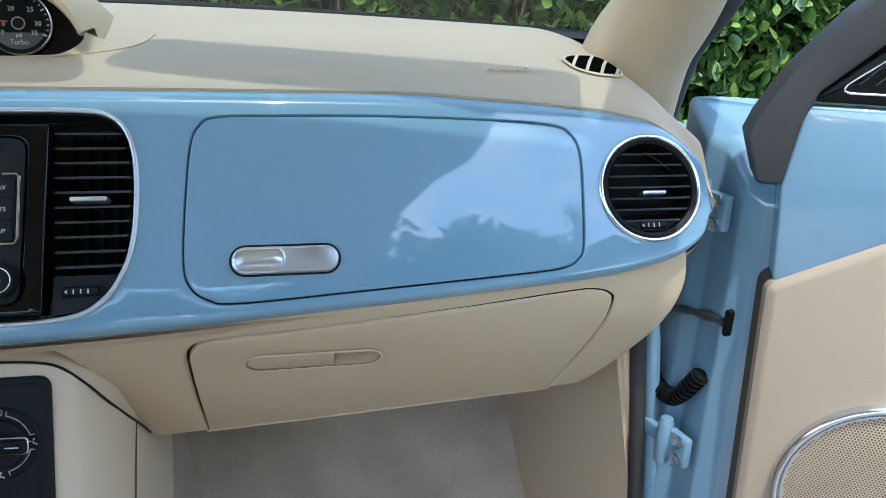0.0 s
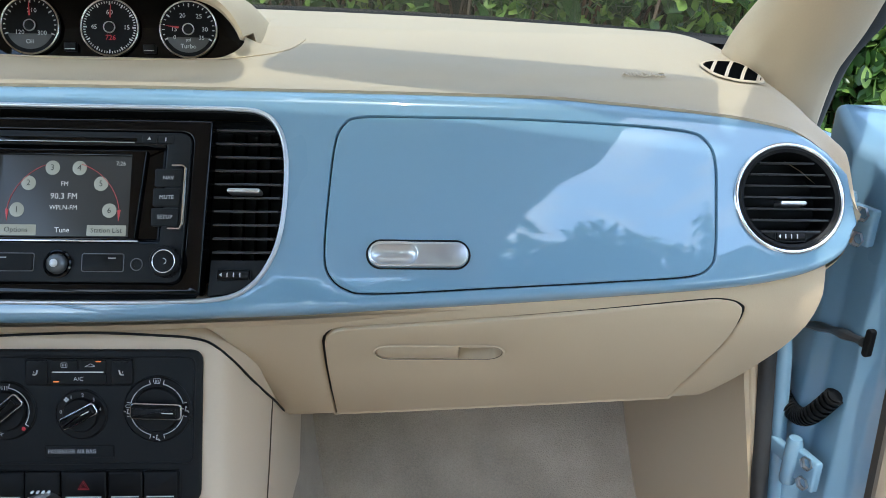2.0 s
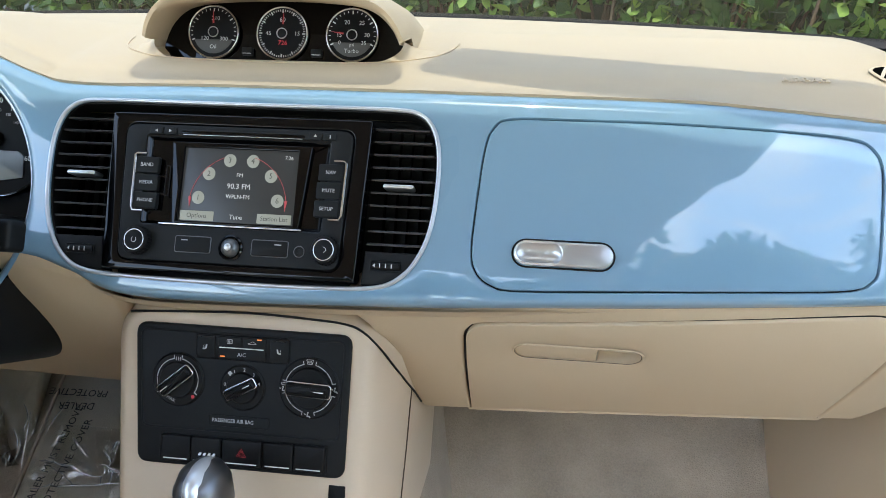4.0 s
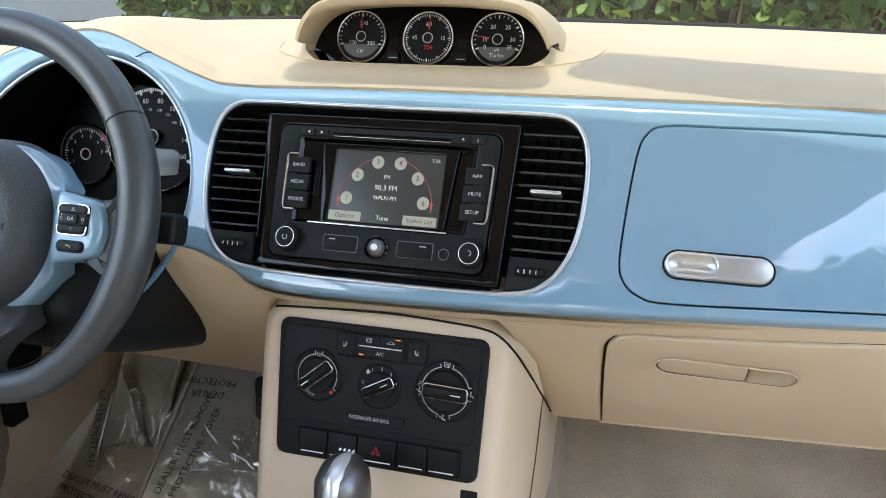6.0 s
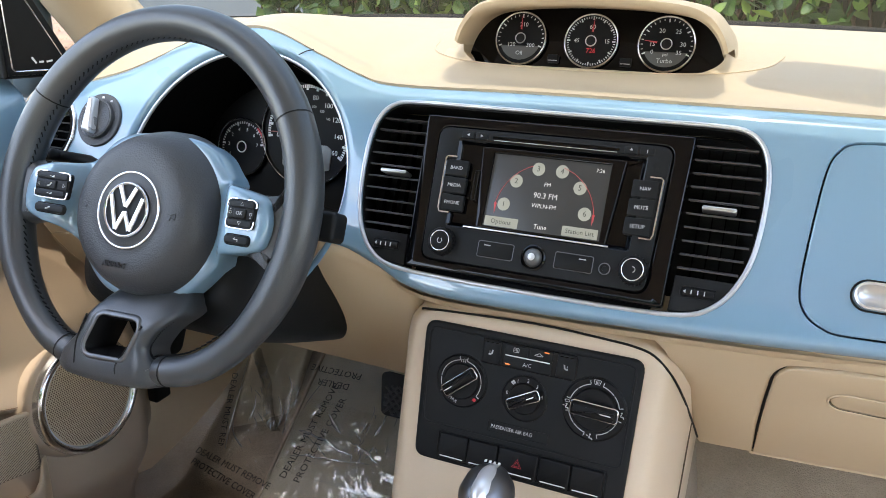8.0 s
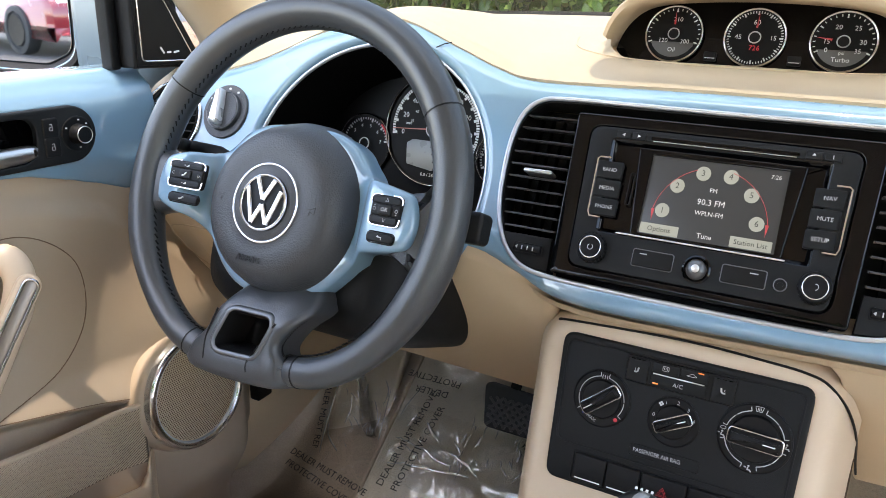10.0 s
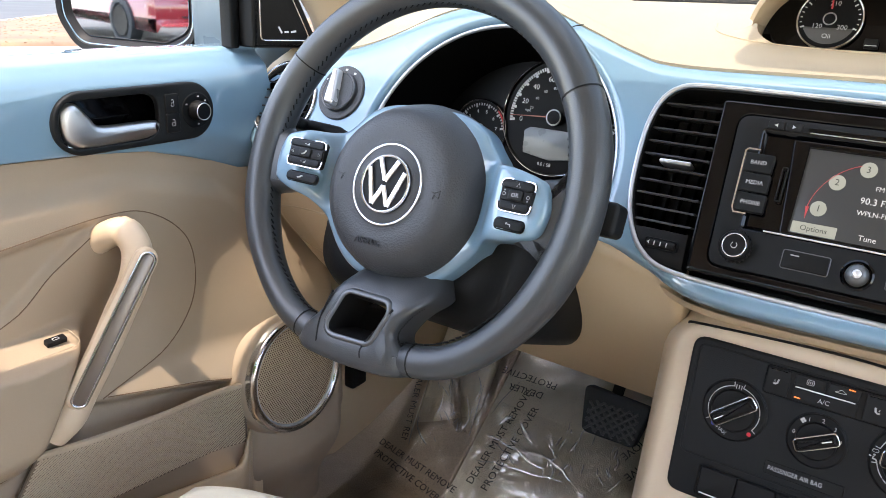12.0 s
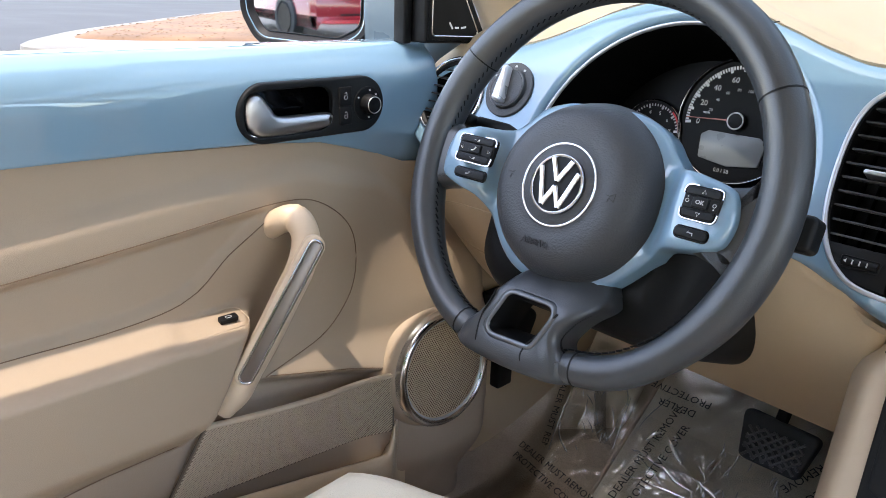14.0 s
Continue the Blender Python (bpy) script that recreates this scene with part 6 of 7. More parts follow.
def film_words(words, x, y, turn, size=0.0185):
    n_ = Vector((0, -0.5, 0.866)) if y > 0.17 else Vector((0, 0, 1))
    c, s = math.cos(radians(turn)), math.sin(radians(turn))
    u = Vector((c, s * 0.9, s * 0.5 if y > 0.17 else 0))
    v = n_.cross(u)
    p = film_xyz(x, y, 0.0085)
    text("film_print", words, size, frame_at(p, u, v), INK, fl, 0.0001)


for words, x, y, turn, size in (("DEALER MUST REMOVE", -0.4205, 0.272, 87, 0.0165), ("PROTECTIVE COVER", -0.3965, 0.264, 87, 0.0165), ("DEALER", -0.4165, 0.338, 183, 0.0165), ("PROTECTIVE", -0.422, 0.357, 181, 0.0165),
                                ("DEALER MUST REMOVE", -0.522, 0.201, -8, 0.0150), ("PROTECTIVE COVER", -0.530, 0.186, -10, 0.0150), ("REMOVE", -0.228, 0.325, -118, 0.0165), ("PROTECTIVE", -0.205, 0.315, -118, 0.0165)):
    film_words(words, x, y, turn, size)
text("film_print", "DEALER MUST REMOVE", 0.0150, frame_at(FT @ Vector((-0.067, 0.075, 0.006)), FT.to_3x3() @ Vector((0.09, -1, 0)), FT.to_3x3() @ Vector((1, 0.09, 0))), INK, fl, 0.0001)

for o in fl.children:
    if "sheet" in o.name or "strip" in o.name:
        o.visible_shadow = False

# ---- driver's seat cushion ----
seat = thing("driver_seat", (-0.36, -0.5, 0.3), "cream perforated leather driver's seat cushion", "car seat")
def cushion(u, v):
    x = -0.220 + 0.48 * (u - 0.5)
    y = -0.62 + 0.502 * v - 0.12 * abs(2 * u - 1) ** 3 * v
    side_ = abs(2 * u - 1)
    z = 0.611 + 0.02 * v - 0.12 * max(0, v - 0.88) ** 1.2 * 6 + 0.012 * sstep(0.62, 0.85, side_) - 0.16 * sstep(0.88, 1.0, side_) ** 1.5
    return (x, y, z)


part("cushion", sheet(cushion, spread(0, 1, 50), spread(0, 1.0, 50), thick=0.03), PERF, seat, "cream leather cushion", sharp=70)
bm = bmesh.new()
for i in range(14):
    for j in range(16):
        u, v = 0.28 + 0.44 * i / 13, 0.45 + 0.45 * j / 15
        p = Vector(cushion(u, v)) + Vector((0, 0, 0.0006))
        vs = [bm.verts.new(p + Vector((0.0011 * math.cos(k * 1.05), 0.0011 * math.sin(k * 1.05), 0))) for k in range(6)]
        bm.faces.new(vs)
tagged(part("perforation", bm, INK, seat, "rows of small holes"), kind="stuff")
part("base", slab(rrect(0.46, 0.46, 0.05, -0.375, -0.45), 0.31, 0.42, 0.02), BEIGE_HARD, seat, "beige seat base")

# ---- driver's door (closed) ----
DX = -0.632
door = thing("driver_door", (-0.66, -0.4, 0.35), "closed driver's door with blue upper panel and beige lower trim", "car door")


BMAT = Matrix(((0, 0, 1, DX), (-1, 0, 0, 0), (0, 1, 0, 0.9), (0, 0, 0, 1)))          # x runs rearwards, y up, z into the car
# outline helper: (y, z) pairs to door coordinates
def dl(pts):
    return [(-y, z - 0.9) for y, z in pts]


upper_pts = [(0.035, 0.9825), (-0.42, 0.9825), (-1.05, 0.9825), (-1.05, 0.905), (-0.43, 0.8985), (-0.30, 0.8955), (-0.20, 0.891), (-0.13, 0.884), (-0.075, 0.869), (-0.01, 0.845), (0.04, 0.835)]
bowl_hole = rrect(0.172, 0.053, 0.0265, 0.1405, 0.0215, 10)
up_s = []
for p, q in zip(dl(upper_pts), dl(upper_pts)[1:] + dl(upper_pts)[:1]):
    n_ = max(1, int((Vector(q) - Vector(p)).length / 0.02))
    up_s += [tuple(Vector(p).lerp(Vector(q), k / n_)) for k in range(n_)]
bm = holed_plate(up_s, [bowl_hole], -0.03, 0.004, 0.003, 0.009)
for v in bm.verts:
    if v.co.z > -0.02:
        v.co.z -= 2.6 * min(v.co.y - 0.018, 0.0) ** 2
        d = min(max(v.co.y - 0.040, 0.0), 0.0435)
        v.co.z -= 0.0436 - math.sqrt(0.0436 ** 2 - d * d)
part("upper_panel", bm, BLUE, door, "glossy blue door shoulder panel", BMAT, sharp=60)
part("belt_top", block(0.044, 1.10, 0.020, 0.006, (DX - 0.054, -0.5, 0.9610)), BLUE, door, "blue rounded top edge of the door")
part("belt_seal", block(0.012, 1.07, 0.016, 0.003, (DX - 0.076, -0.51, 0.952)), FELT, door, "black window seal")


def lower_surface(y, z):
    """Inward bulge of the beige trim, in metres."""
    t = sstep(0.89, 0.80, z) * 0.012
    shelf = 0.004 * sstep(-0.325, -0.300, y)
    arm = 0.046 * sstep(0.738 - shelf, 0.718 - shelf, z) * sstep(0.585, 0.645, z) * sstep(0.012, -0.030, y + 0.215 + 0.656 * (0.73 - z))
    low_ = 0.016 * sstep(0.66, 0.60, z)
    front = 0.030 * sstep(-0.12, 0.02, y) * sstep(0.80, 0.66, z)
    zc = float(np.interp(y, [-0.60, -0.30, -0.15, -0.05, 0.05], [0.818, 0.846, 0.850, 0.822, 0.74]))
    t += 0.016 * sstep(zc + 0.022, zc - 0.004, z)
    dj = 0.640 - 0.225 * (y + 0.21) - z
    front -= 0.020 * sstep(0, 0.016, dj) * sstep(0.055, 0.035, dj) * sstep(-0.262, -0.235, y) * sstep(-0.055, -0.08, y)
    g1 = float(np.interp(y, [-1.05, -0.62, -0.45, -0.30, -0.19], [0.77, 0.798, 0.808, 0.820, 0.830]))
    g2 = float(np.interp(y, [-1.05, -0.60, -0.36, -0.29, -0.245, -0.20], [0.740, 0.7415, 0.743, 0.752, 0.785, 0.818]))
    t -= 0.020 * sstep(g1, g1 - 0.012, z) * sstep(g2 - 0.002, g2 + 0.010, z) * sstep(-0.19, -0.21, y)
    front -= 0.055 * sstep(0.085, 0.165, y) + 0.045 * sstep(0.47, 0.36, z)
    return t * 0.5 - 0.006 + max(arm, low_) + front - 0.02 * math.exp(-((y + 0.20) / 0.07) ** 2 - ((z - 0.725) / 0.06) ** 2)


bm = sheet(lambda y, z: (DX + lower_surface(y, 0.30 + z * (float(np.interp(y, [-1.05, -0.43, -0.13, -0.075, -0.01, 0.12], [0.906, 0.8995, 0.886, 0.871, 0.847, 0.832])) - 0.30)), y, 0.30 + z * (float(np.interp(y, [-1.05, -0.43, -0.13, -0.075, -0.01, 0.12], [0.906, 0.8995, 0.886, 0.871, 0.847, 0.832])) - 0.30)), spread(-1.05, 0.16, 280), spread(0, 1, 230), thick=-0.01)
trim = part("lower_trim", bm, BEIGE_DOOR_SHADED, door, "beige soft lower door trim", sharp=60)


def on_trim(y, z, off=0.001):
    return Vector((DX + lower_surface(y, z) + off, y, z))


def groove(pts, name="panel_joint", r=0.0006, material=BARK, n=6):
    sp_ = smooth_loop(pts, n, closed=False)
    part(name, tube([on_trim(y, z, 0.0003) for y, z in sp_], r, 5), material, trim)


groove([(-0.62, 0.798), (-0.45, 0.808), (-0.30, 0.820), (-0.19, 0.830), (-0.14, 0.823), (-0.10, 0.79), (-0.09, 0.747), (-0.102, 0.70), (-0.14, 0.662), (-0.215, 0.640)])
groove([(-0.60, 0.740), (-0.46, 0.742), (-0.36, 0.742), (-0.29, 0.752), (-0.245, 0.785), (-0.20, 0.815)])
groove([(-0.21, 0.640), (-0.13, 0.622), (-0.05, 0.604)])
groove([(-0.60, 0.585), (-0.45, 0.603), (-0.29, 0.620)])
# latch bowl with handle, lock keys and mirror knob
HB = BMAT @ T(0, 0, 0.004)
bowl_loop = rrect(0.176, 0.057, 0.0285, 0.1405, 0.0215, 10)
lat = part("latch_bowl", holed_plate([(p[0] + q.x * 0.001, p[1] + q.y * 0.001) for p, q in zip(bowl_loop, normals2(bowl_loop))], [round_poly([(0.2225, 0.0435), (0.118, 0.0435), (0.122, -0.001), (0.2225, -0.001)][::-1], 0.018)], -0.002, 0.005, 0.002), DARK, door, "dark oval latch surround", HB)
part("bowl_back", slab(rrect(0.17, 0.05, 0.025, 0.1405, 0.0215), -0.025, -0.022, 0.001), PIANO, lat, m=HB)
lev = [(0.2195, 0.0335), (0.2115, 0.0400), (0.203, 0.0385), (0.192, 0.0255), (0.180, 0.0165), (0.124, 0.0155), (0.120, 0.0100), (0.121, 0.0025), (0.150, -0.0015), (0.190, -0.0025), (0.210, 0.001), (0.220, 0.014)]
part("latch_lever", rings(bmesh.new(), smooth_loop(lev, 4), [(0, -0.006), (0.0005, 0.001), (-0.002, 0.0045), (-0.006, 0.0062)]), ALU, door, "satin aluminium inside latch lever", HB, sharp=60)
for k, v in enumerate((0.0315, 0.0115)):
    b = part("lock_key", slab(rrect(0.0165, 0.0195, 0.002, 0.1045, v), 0.003, 0.0068, 0.001), BLACK, lat, "black door lock key", HB)
    part("symbol", bead(rrect(0.0034, 0.0034, 0.0008, 0.1045, v - 0.001), 0.0005, 0.0003, 0.0067), WHITE_INK, b, m=HB)
    part("symbol", tube([(0.1030, v + 0.001, 0.0069), (0.1030 + 0.0006, v + 0.004, 0.0069), (0.1058, v + 0.0035, 0.0069)], 0.0003, 4), WHITE_INK, b, m=HB)
m = HB @ T(0.0745, 0.0215, 0.005)
mk = part("mirror_knob", lathe([(0.0185, -0.001), (0.0185, 0.0004), (0.0178, 0.0009), (0.0105, 0.0006), (0.0098, 0.010), (0.0088, 0.0125), (0, 0.0128)], 40), BLACK, lat, "black rotary mirror control", m)
part("knob_ring", bead(disc(0.0086, n=32), 0.0010, 0.0006, 0.0124), ALU, mk, m=m)
for a in (30, 100, 140, 180, 225, 265):
    part("symbol", slab(rrect(0.0022, 0.0015, 0.0004, 0.0145 * math.cos(radians(a)), 0.0145 * math.sin(radians(a))), 0.0007, 0.0012, 0.0001), WHITE_INK, mk, m=m)
# pull handle
hp = smooth_loop([(-0.655, -0.196, 0.790), (-0.622, -0.190, 0.812), (-0.600, -0.184, 0.818), (-0.586, -0.183, 0.802), (-0.582, -0.192, 0.776), (-0.585, -0.207, 0.748), (-0.590, -0.228, 0.709), (-0.595, -0.250, 0.673), (-0.595, -0.265, 0.652), (-0.603, -0.278, 0.634)], 6, closed=False)
grip = part("pull_handle", tube(hp, lambda t: 0.0150 - 0.003 * sstep(0.85, 1.0, t), 18, flat=0.88, up=(1, 0, 0)), BEIGE_LIGHT, door, "cream diagonal pull handle", sharp=60)
_u = Vector((0.018, 0.079, 0.1325)).normalized()
IN = frame_at((-0.5715, -0.2260, 0.7385), _u, Vector((0.80, -0.42, 0.25)).cross(_u))
if (IN.to_3x3() @ Vector((0, 0, 1))).x < 0:
    IN = IN @ pose(0, 0, 0, 180, 0, 0)
part("handle_inlay", bead(rrect(0.158, 0.0135, 0.0066, 0, -0.0015, 8), 0.0030, 0.0024, -0.0006), CHROME, grip, "chrome loop inlay", IN)
part("grip_face", slab(rrect(0.166, 0.0225, 0.011, 0, 0, 8), -0.012, -0.0008, 0.003), BEIGE_LIGHT, grip, m=IN)
part("inlay_strip", slab(rrect(0.155, 0.0105, 0.005, 0, -0.0015, 6), -0.004, -0.0002, 0.0004), CHANNEL, grip, "dark recessed strip inside the loop", IN)
# window switch on the armrest shelf
ws = thing("window_switch", (DX + 0.03, -0.24, 0.70), "small black window switch in a recessed beige shelf", "switch")
wm = frame_at((-0.6105, -0.2600, 0.7292), (0, -1, 0), (-0.97, 0, 0.25))
if (wm.to_3x3() @ Vector((0, 0, 1))).z < 0:
    wm = wm @ pose(0, 0, 0, 180, 0, 0)
part("shelf_plate", bead(rrect(0.105, 0.032, 0.010, 0.034, 0), 0.0007, 0.0003, -0.0022), BEIGE_DOOR_SHADED, ws, "beige switch shelf", wm)
k_ = part("key", slab(rrect(0.0190, 0.0085, 0.0015, 0, 0), -0.004, 0.0004, 0.0006), BLACK, ws, "black rocker key", wm)
part("symbol", bead(rrect(0.006, 0.0030, 0.001), 0.0006, 0.0004, 0.0004), WHITE_INK, k_, m=wm)
# stretch pocket
def pocket(u, v):
    y = -0.299 + 0.236 * u - 0.050 * (1 - u) * (1 - v)
    zt, zb = 0.625 - 0.024 * u, 0.550 - 0.026 * u
    z = zb + (zt - zb) * v
    return (DX + lower_surface(y, 0.50) + 0.008 + 0.010 * math.sin(math.pi * u) * v, y, z)


pk = part("map_pocket", sheet(pocket, spread(0, 1, 60), spread(0, 1, 20), thick=0.003), NET, door, "beige ribbed elastic map pocket")
bm = bmesh.new()
for i in range(84):
    y0 = i / 83 * 1.36 - 0.36
    v0, v1 = max(0.01, (0.008 - y0) / 0.36), min(0.97, (0.992 - y0) / 0.36)
    if v1 - v0 > 0.03:
        tube([Vector(pocket(y0 + 0.36 * v, v)) + Vector((0.0034, 0, 0)) for v in spread(v0, v1, 7)], 0.0008, 5, bm=bm)
tagged(part("pocket_rib", bm, CLOTH, pk, "slanted elastic ribs"), kind="stuff")
part("pocket_hem", tube([Vector(pocket(u, 1.0)) + Vector((0.001, 0, 0.0)) for u in spread(0, 1, 30)], 0.0035, 8), CLOTH, pk, "rolled upper hem")
for u in (0.0, 1.0):
    part("pocket_seam", tube([Vector(pocket(u, v)) + Vector((0.0015, 0, 0)) for v in spread(0, 1, 12)], 0.0016, 8), BROWN, pk, "fine dark joint beside the pocket")
def bin_lip(y, k):
    """Trough below the pocket: its inner wall, rounded lip and outer face, turned up at the front."""
    end = sstep(-0.095, -0.058, y)
    zl = 0.5266 - 0.207 * (y + 0.1865) + 0.034 * end ** 2
    dx, dz = ((0.016, -0.045), (0.044, -0.030), (0.052, -0.008), (0.055, -0.001), (0.058, 0.0), (0.061, -0.003), (0.062, -0.012), (0.058, -0.060), (0.040, -0.130))[k]
    back = lower_surface(y, 0.48) - 0.004
    return (DX + back + (dx - back) * (1 - sstep(-0.080, -0.040, y)), y, zl + dz)


part("pocket_bin", sheet(bin_lip, spread(-0.42, -0.036, 70), range(9)), BEIGE_HARD, door, "beige moulded door bin with a rounded lip", sharp=60)


def speaker(parent, m, r=0.088):
    part("speaker_ring", lathe([(r - 0.0075, 0.002), (r - 0.0066, 0.0060), (r - 0.0046, 0.0072), (r - 0.0008, 0.0066), (r + 0.0014, 0.0035), (r + 0.0022, -0.012)], 96), CHROME, parent, "polished metal speaker ring", m, sharp=70)
    part("speaker_rim", lathe([(r - 0.0098, 0.0025), (r - 0.0088, 0.0046), (r - 0.0074, 0.0042)], 96), SATIN, parent, "narrow inner ring", m, sharp=70)
    g = part("speaker_grille", lathe([(r - 0.0085, 0.0015), (r * 0.7, 0.0045), (r * 0.35, 0.006), (0, 0.0065)], 48), CLOTH, parent, "beige perforated speaker grille", m)
    bm = bmesh.new()
    q = 0.0030
    for i in range(-34, 35):
        for j in range(-39, 40):
            x, y = (i + 0.5 * (j % 2)) * q, j * q * 0.866
            d = math.hypot(x, y)
            if d < r - 0.0112:
                z = float(np.interp(d, [0, r * 0.35, r * 0.7, r - 0.0085], [0.0065, 0.006, 0.0045, 0.0015])) + 0.0004
                vs = [bm.verts.new((x + 0.00108 * math.cos(k * 1.0472), y + 0.00108 * math.sin(k * 1.0472), z)) for k in range(6)]
                bm.faces.new(vs)
    tagged(part("grille_hole", bm, BARK, g, "rows of fine holes", m), kind="stuff")


SPK = frame_at((-0.575, 0.010, 0.590), (-0.02, -1.0, 0.02), (-0.10, 0.06, 1))
if (SPK.to_3x3() @ Vector((0, 0, 1))).x < 0:
    SPK = SPK @ pose(0, 0, 0, 0, 180, 0)
speaker(door, SPK, 0.0735)
part("speaker_housing", rings(bmesh.new(), disc(0.0755, 0, 0, 48), [(0.014, -0.060), (0.008, -0.026), (0.0045, -0.013), (0.001, -0.006), (-0.01, -0.004)]), BEIGE_DOOR_SHADED, door, "beige moulded bulge round the speaker", SPK, sharp=60)
# black corner with tweeter grille
tri_pts = [(0.006, 0.982), (0.006, 1.10), (0.020, 1.13), (0.112, 0.978)]
tw_ = part("mirror_corner", slab(round_poly(dl(tri_pts), 0.003), -0.02, 0.012, 0.004), BLACK, door, "black window corner trim", BMAT)
tri2 = [(0.016, 0.990), (0.016, 1.09), (0.030, 1.093), (0.094, 0.987)]
part("tweeter_trim", bead(round_poly(dl(tri2), 0.006), 0.0020, 0.0012, 0.012), CHROME, tw_, "thin bright outline", BMAT)
for k, (a, b) in enumerate((((0.048, 0.997), (0.043, 1.004)), ((0.052, 0.998), (0.058, 0.998)), ((0.062, 0.9975), (0.070, 0.9985)))):
    part("badge_bar", slab(stroke(dl([a])[0], dl([b])[0], 0.0022), 0.011, 0.0128, 0.0003), WHITE, tw_, m=BMAT)
part("corner_post", block(0.02, 0.012, 0.40, 0.003, (DX - 0.02, 0.0, 0.98)), BLACK, door, "black front window post")

# ---- exterior mirror ----
mir = thing("door_mirror", (-0.85, 0.1, 0.95), "blue exterior door mirror with silver glass", "door mirror")
MM = frame_at((-0.948, 0.075, 1.034), (-0.955, -0.295, 0.0), (0, -0.004, 1))
if (MM.to_3x3() @ Vector((0, 0, 1))).y > 0:
    MM = MM @ pose(0, 0, 0, 0, 180, 0)
ml = round_poly([(0.115, 0.075), (-0.115, 0.075), (-0.11, -0.040), (-0.085, -0.078), (0.06, -0.082), (0.11, -0.06)], 0.04, 8)
part("shell", rings(bmesh.new(), ml, [(-0.06, -0.085), (-0.02, -0.065), (0.006, -0.02), (0.008, 0.006), (0.003, 0.012), (-0.004, 0.010)], cap_last=False, cap_first=True), BLUE, mir, "blue painted mirror shell", MM, sharp=60)
part("bezel", rings(bmesh.new(), ml, [(0.0088, -0.004), (0.0094, 0.009), (0.006, 0.0130), (-0.001, 0.0120), (-0.008, 0.005), (-0.012, 0.002)], cap_last=False), BLACK, mir, "black inner edge", MM)
part("glass", slab([(p[0] - q.x * 0.013, p[1] - q.y * 0.013) for p, q in zip(ml, normals2(ml))], 0.0, 0.004, 0.001), MIRROR, mir, "silver mirror glass", MM, sharp=5)
# the foot is body blue; its shade is in the darker colour
part("foot", block(0.155, 0.07, 0.17, 0.03, (-0.775, 0.125, 0.940)), SHADOW_BLUE, mir, "blue mirror foot on the door, coloured as if in shade")

# ---- passenger door (open) ----
PD = pose(0.752, 0.135, 0, 0, 0, 62)
pdoor = thing("passenger_door", (0.752, 0.135, 0.35), "wide-open passenger door with blue panel and beige trim", "car door")
PB = PD @ frame_at((-0.125, -0.02, 0.9), (0, -1, 0), (0, 0, 1)) @ pose(0, 0, 0, 0, 180, 0)
if (PB.to_3x3() @ Vector((0, 0, 1))).y > 0:
    PB = PB @ pose(0, 0, 0, 0, 180, 0)
PBX = 1 if (PB.to_3x3() @ Vector((1, 0, 0))).x > 0 else -1


def pdl(pts):
    """(distance from the hinge edge, height) to panel coordinates."""
    lp = [(PBX * d, z - 0.9) for d, z in pts]
    return lp


pu = [(0.012, 1.000), (0.5, 1.006), (1.05, 1.0), (1.05, 0.95), (0.35, 0.945), (0.20, 0.928), (0.10, 0.889), (0.012, 0.8375), (0.004, 0.93)]
part("upper_panel", slab(round_poly(pdl(pu), 0.006), -0.03, 0.005, 0.003), BLUE, pdoor, "glossy blue upper door panel", PB)
pl_ = [(0.010, 0.8355), (0.10, 0.887), (0.20, 0.926), (0.35, 0.943), (1.05, 0.948), (1.05, 0.32), (0.03, 0.32), (0.020, 0.60)]
ptrim = part("lower_trim", rings(bmesh.new(), round_poly(pdl(pl_), 0.01), [(0.004, 0.000), (0.002, 0.008), (-0.002, 0.011), (-0.006, 0.012)]), BEIGE_DOOR_SHADED, pdoor, "beige lower door trim", PB)
part("trim_edge", rings(bmesh.new(), round_poly(pdl(pl_), 0.01), [(0.009, -0.040), (0.0030, 0.0005), (-0.004, 0.0015)], cap_last=False), BROWN, ptrim, "dark brown edge of the trim", PB)
shell = round_poly([(0.004, 0.060), (-0.045, 0.036), (-0.052, 0.018), (-0.090, 0.000), (-0.102, -0.020), (-0.100, -1.1), (0.02, -1.1), (0.03, -0.5), (0.022, 0.02)], 0.010)
shell_bm = slab(shell, 0.30, 0.985, 0.008, back=True)
for v in shell_bm.verts:
    if v.co.z > 0.9:
        v.co.z -= 0.075 * min(max(-v.co.x / 0.1, 0.0), 1.0)          # the upper front corner falls away outwards
part("door_shell", shell_bm, BLUE, pdoor, "light blue painted door shell", PD)
speaker(pdoor, PB @ T(PBX * 0.146, -0.262, 0.014), 0.100)
wl = round_poly([(-0.017, 0.930), (-0.031, 0.970), (-0.025, 0.988), (-0.004, 1.028), (0.034, 1.076), (0.12, 1.165), (0.22, 1.25), (0.27, 1.235), (0.15, 1.125), (0.060, 1.052), (0.020, 1.012), (0.010, 0.985), (0.003, 0.930)], 0.006)
part("window_seal", slab([(PBX * x, z - 0.9) for x, z in wl][::PBX], -0.045, 0.0095, 0.003), FELT, pdoor, "dark grey rubber window seal", PB)
tr_ = round_poly(pdl([(0.030, 1.012), (0.17, 1.128), (0.30, 1.128), (0.30, 1.018)]), 0.006)
tq = part("mirror_corner", slab(round_poly(pdl([(0.012, 1.0035), (0.22, 1.19), (0.32, 1.19), (0.32, 1.006)]), 0.004), -0.02, 0.006, 0.003), BLACK, pdoor, "black window corner trim", PB)
part("tweeter_trim", bead(tr_, 0.0026, 0.0014, 0.006), CHROME, tq, m=PB)
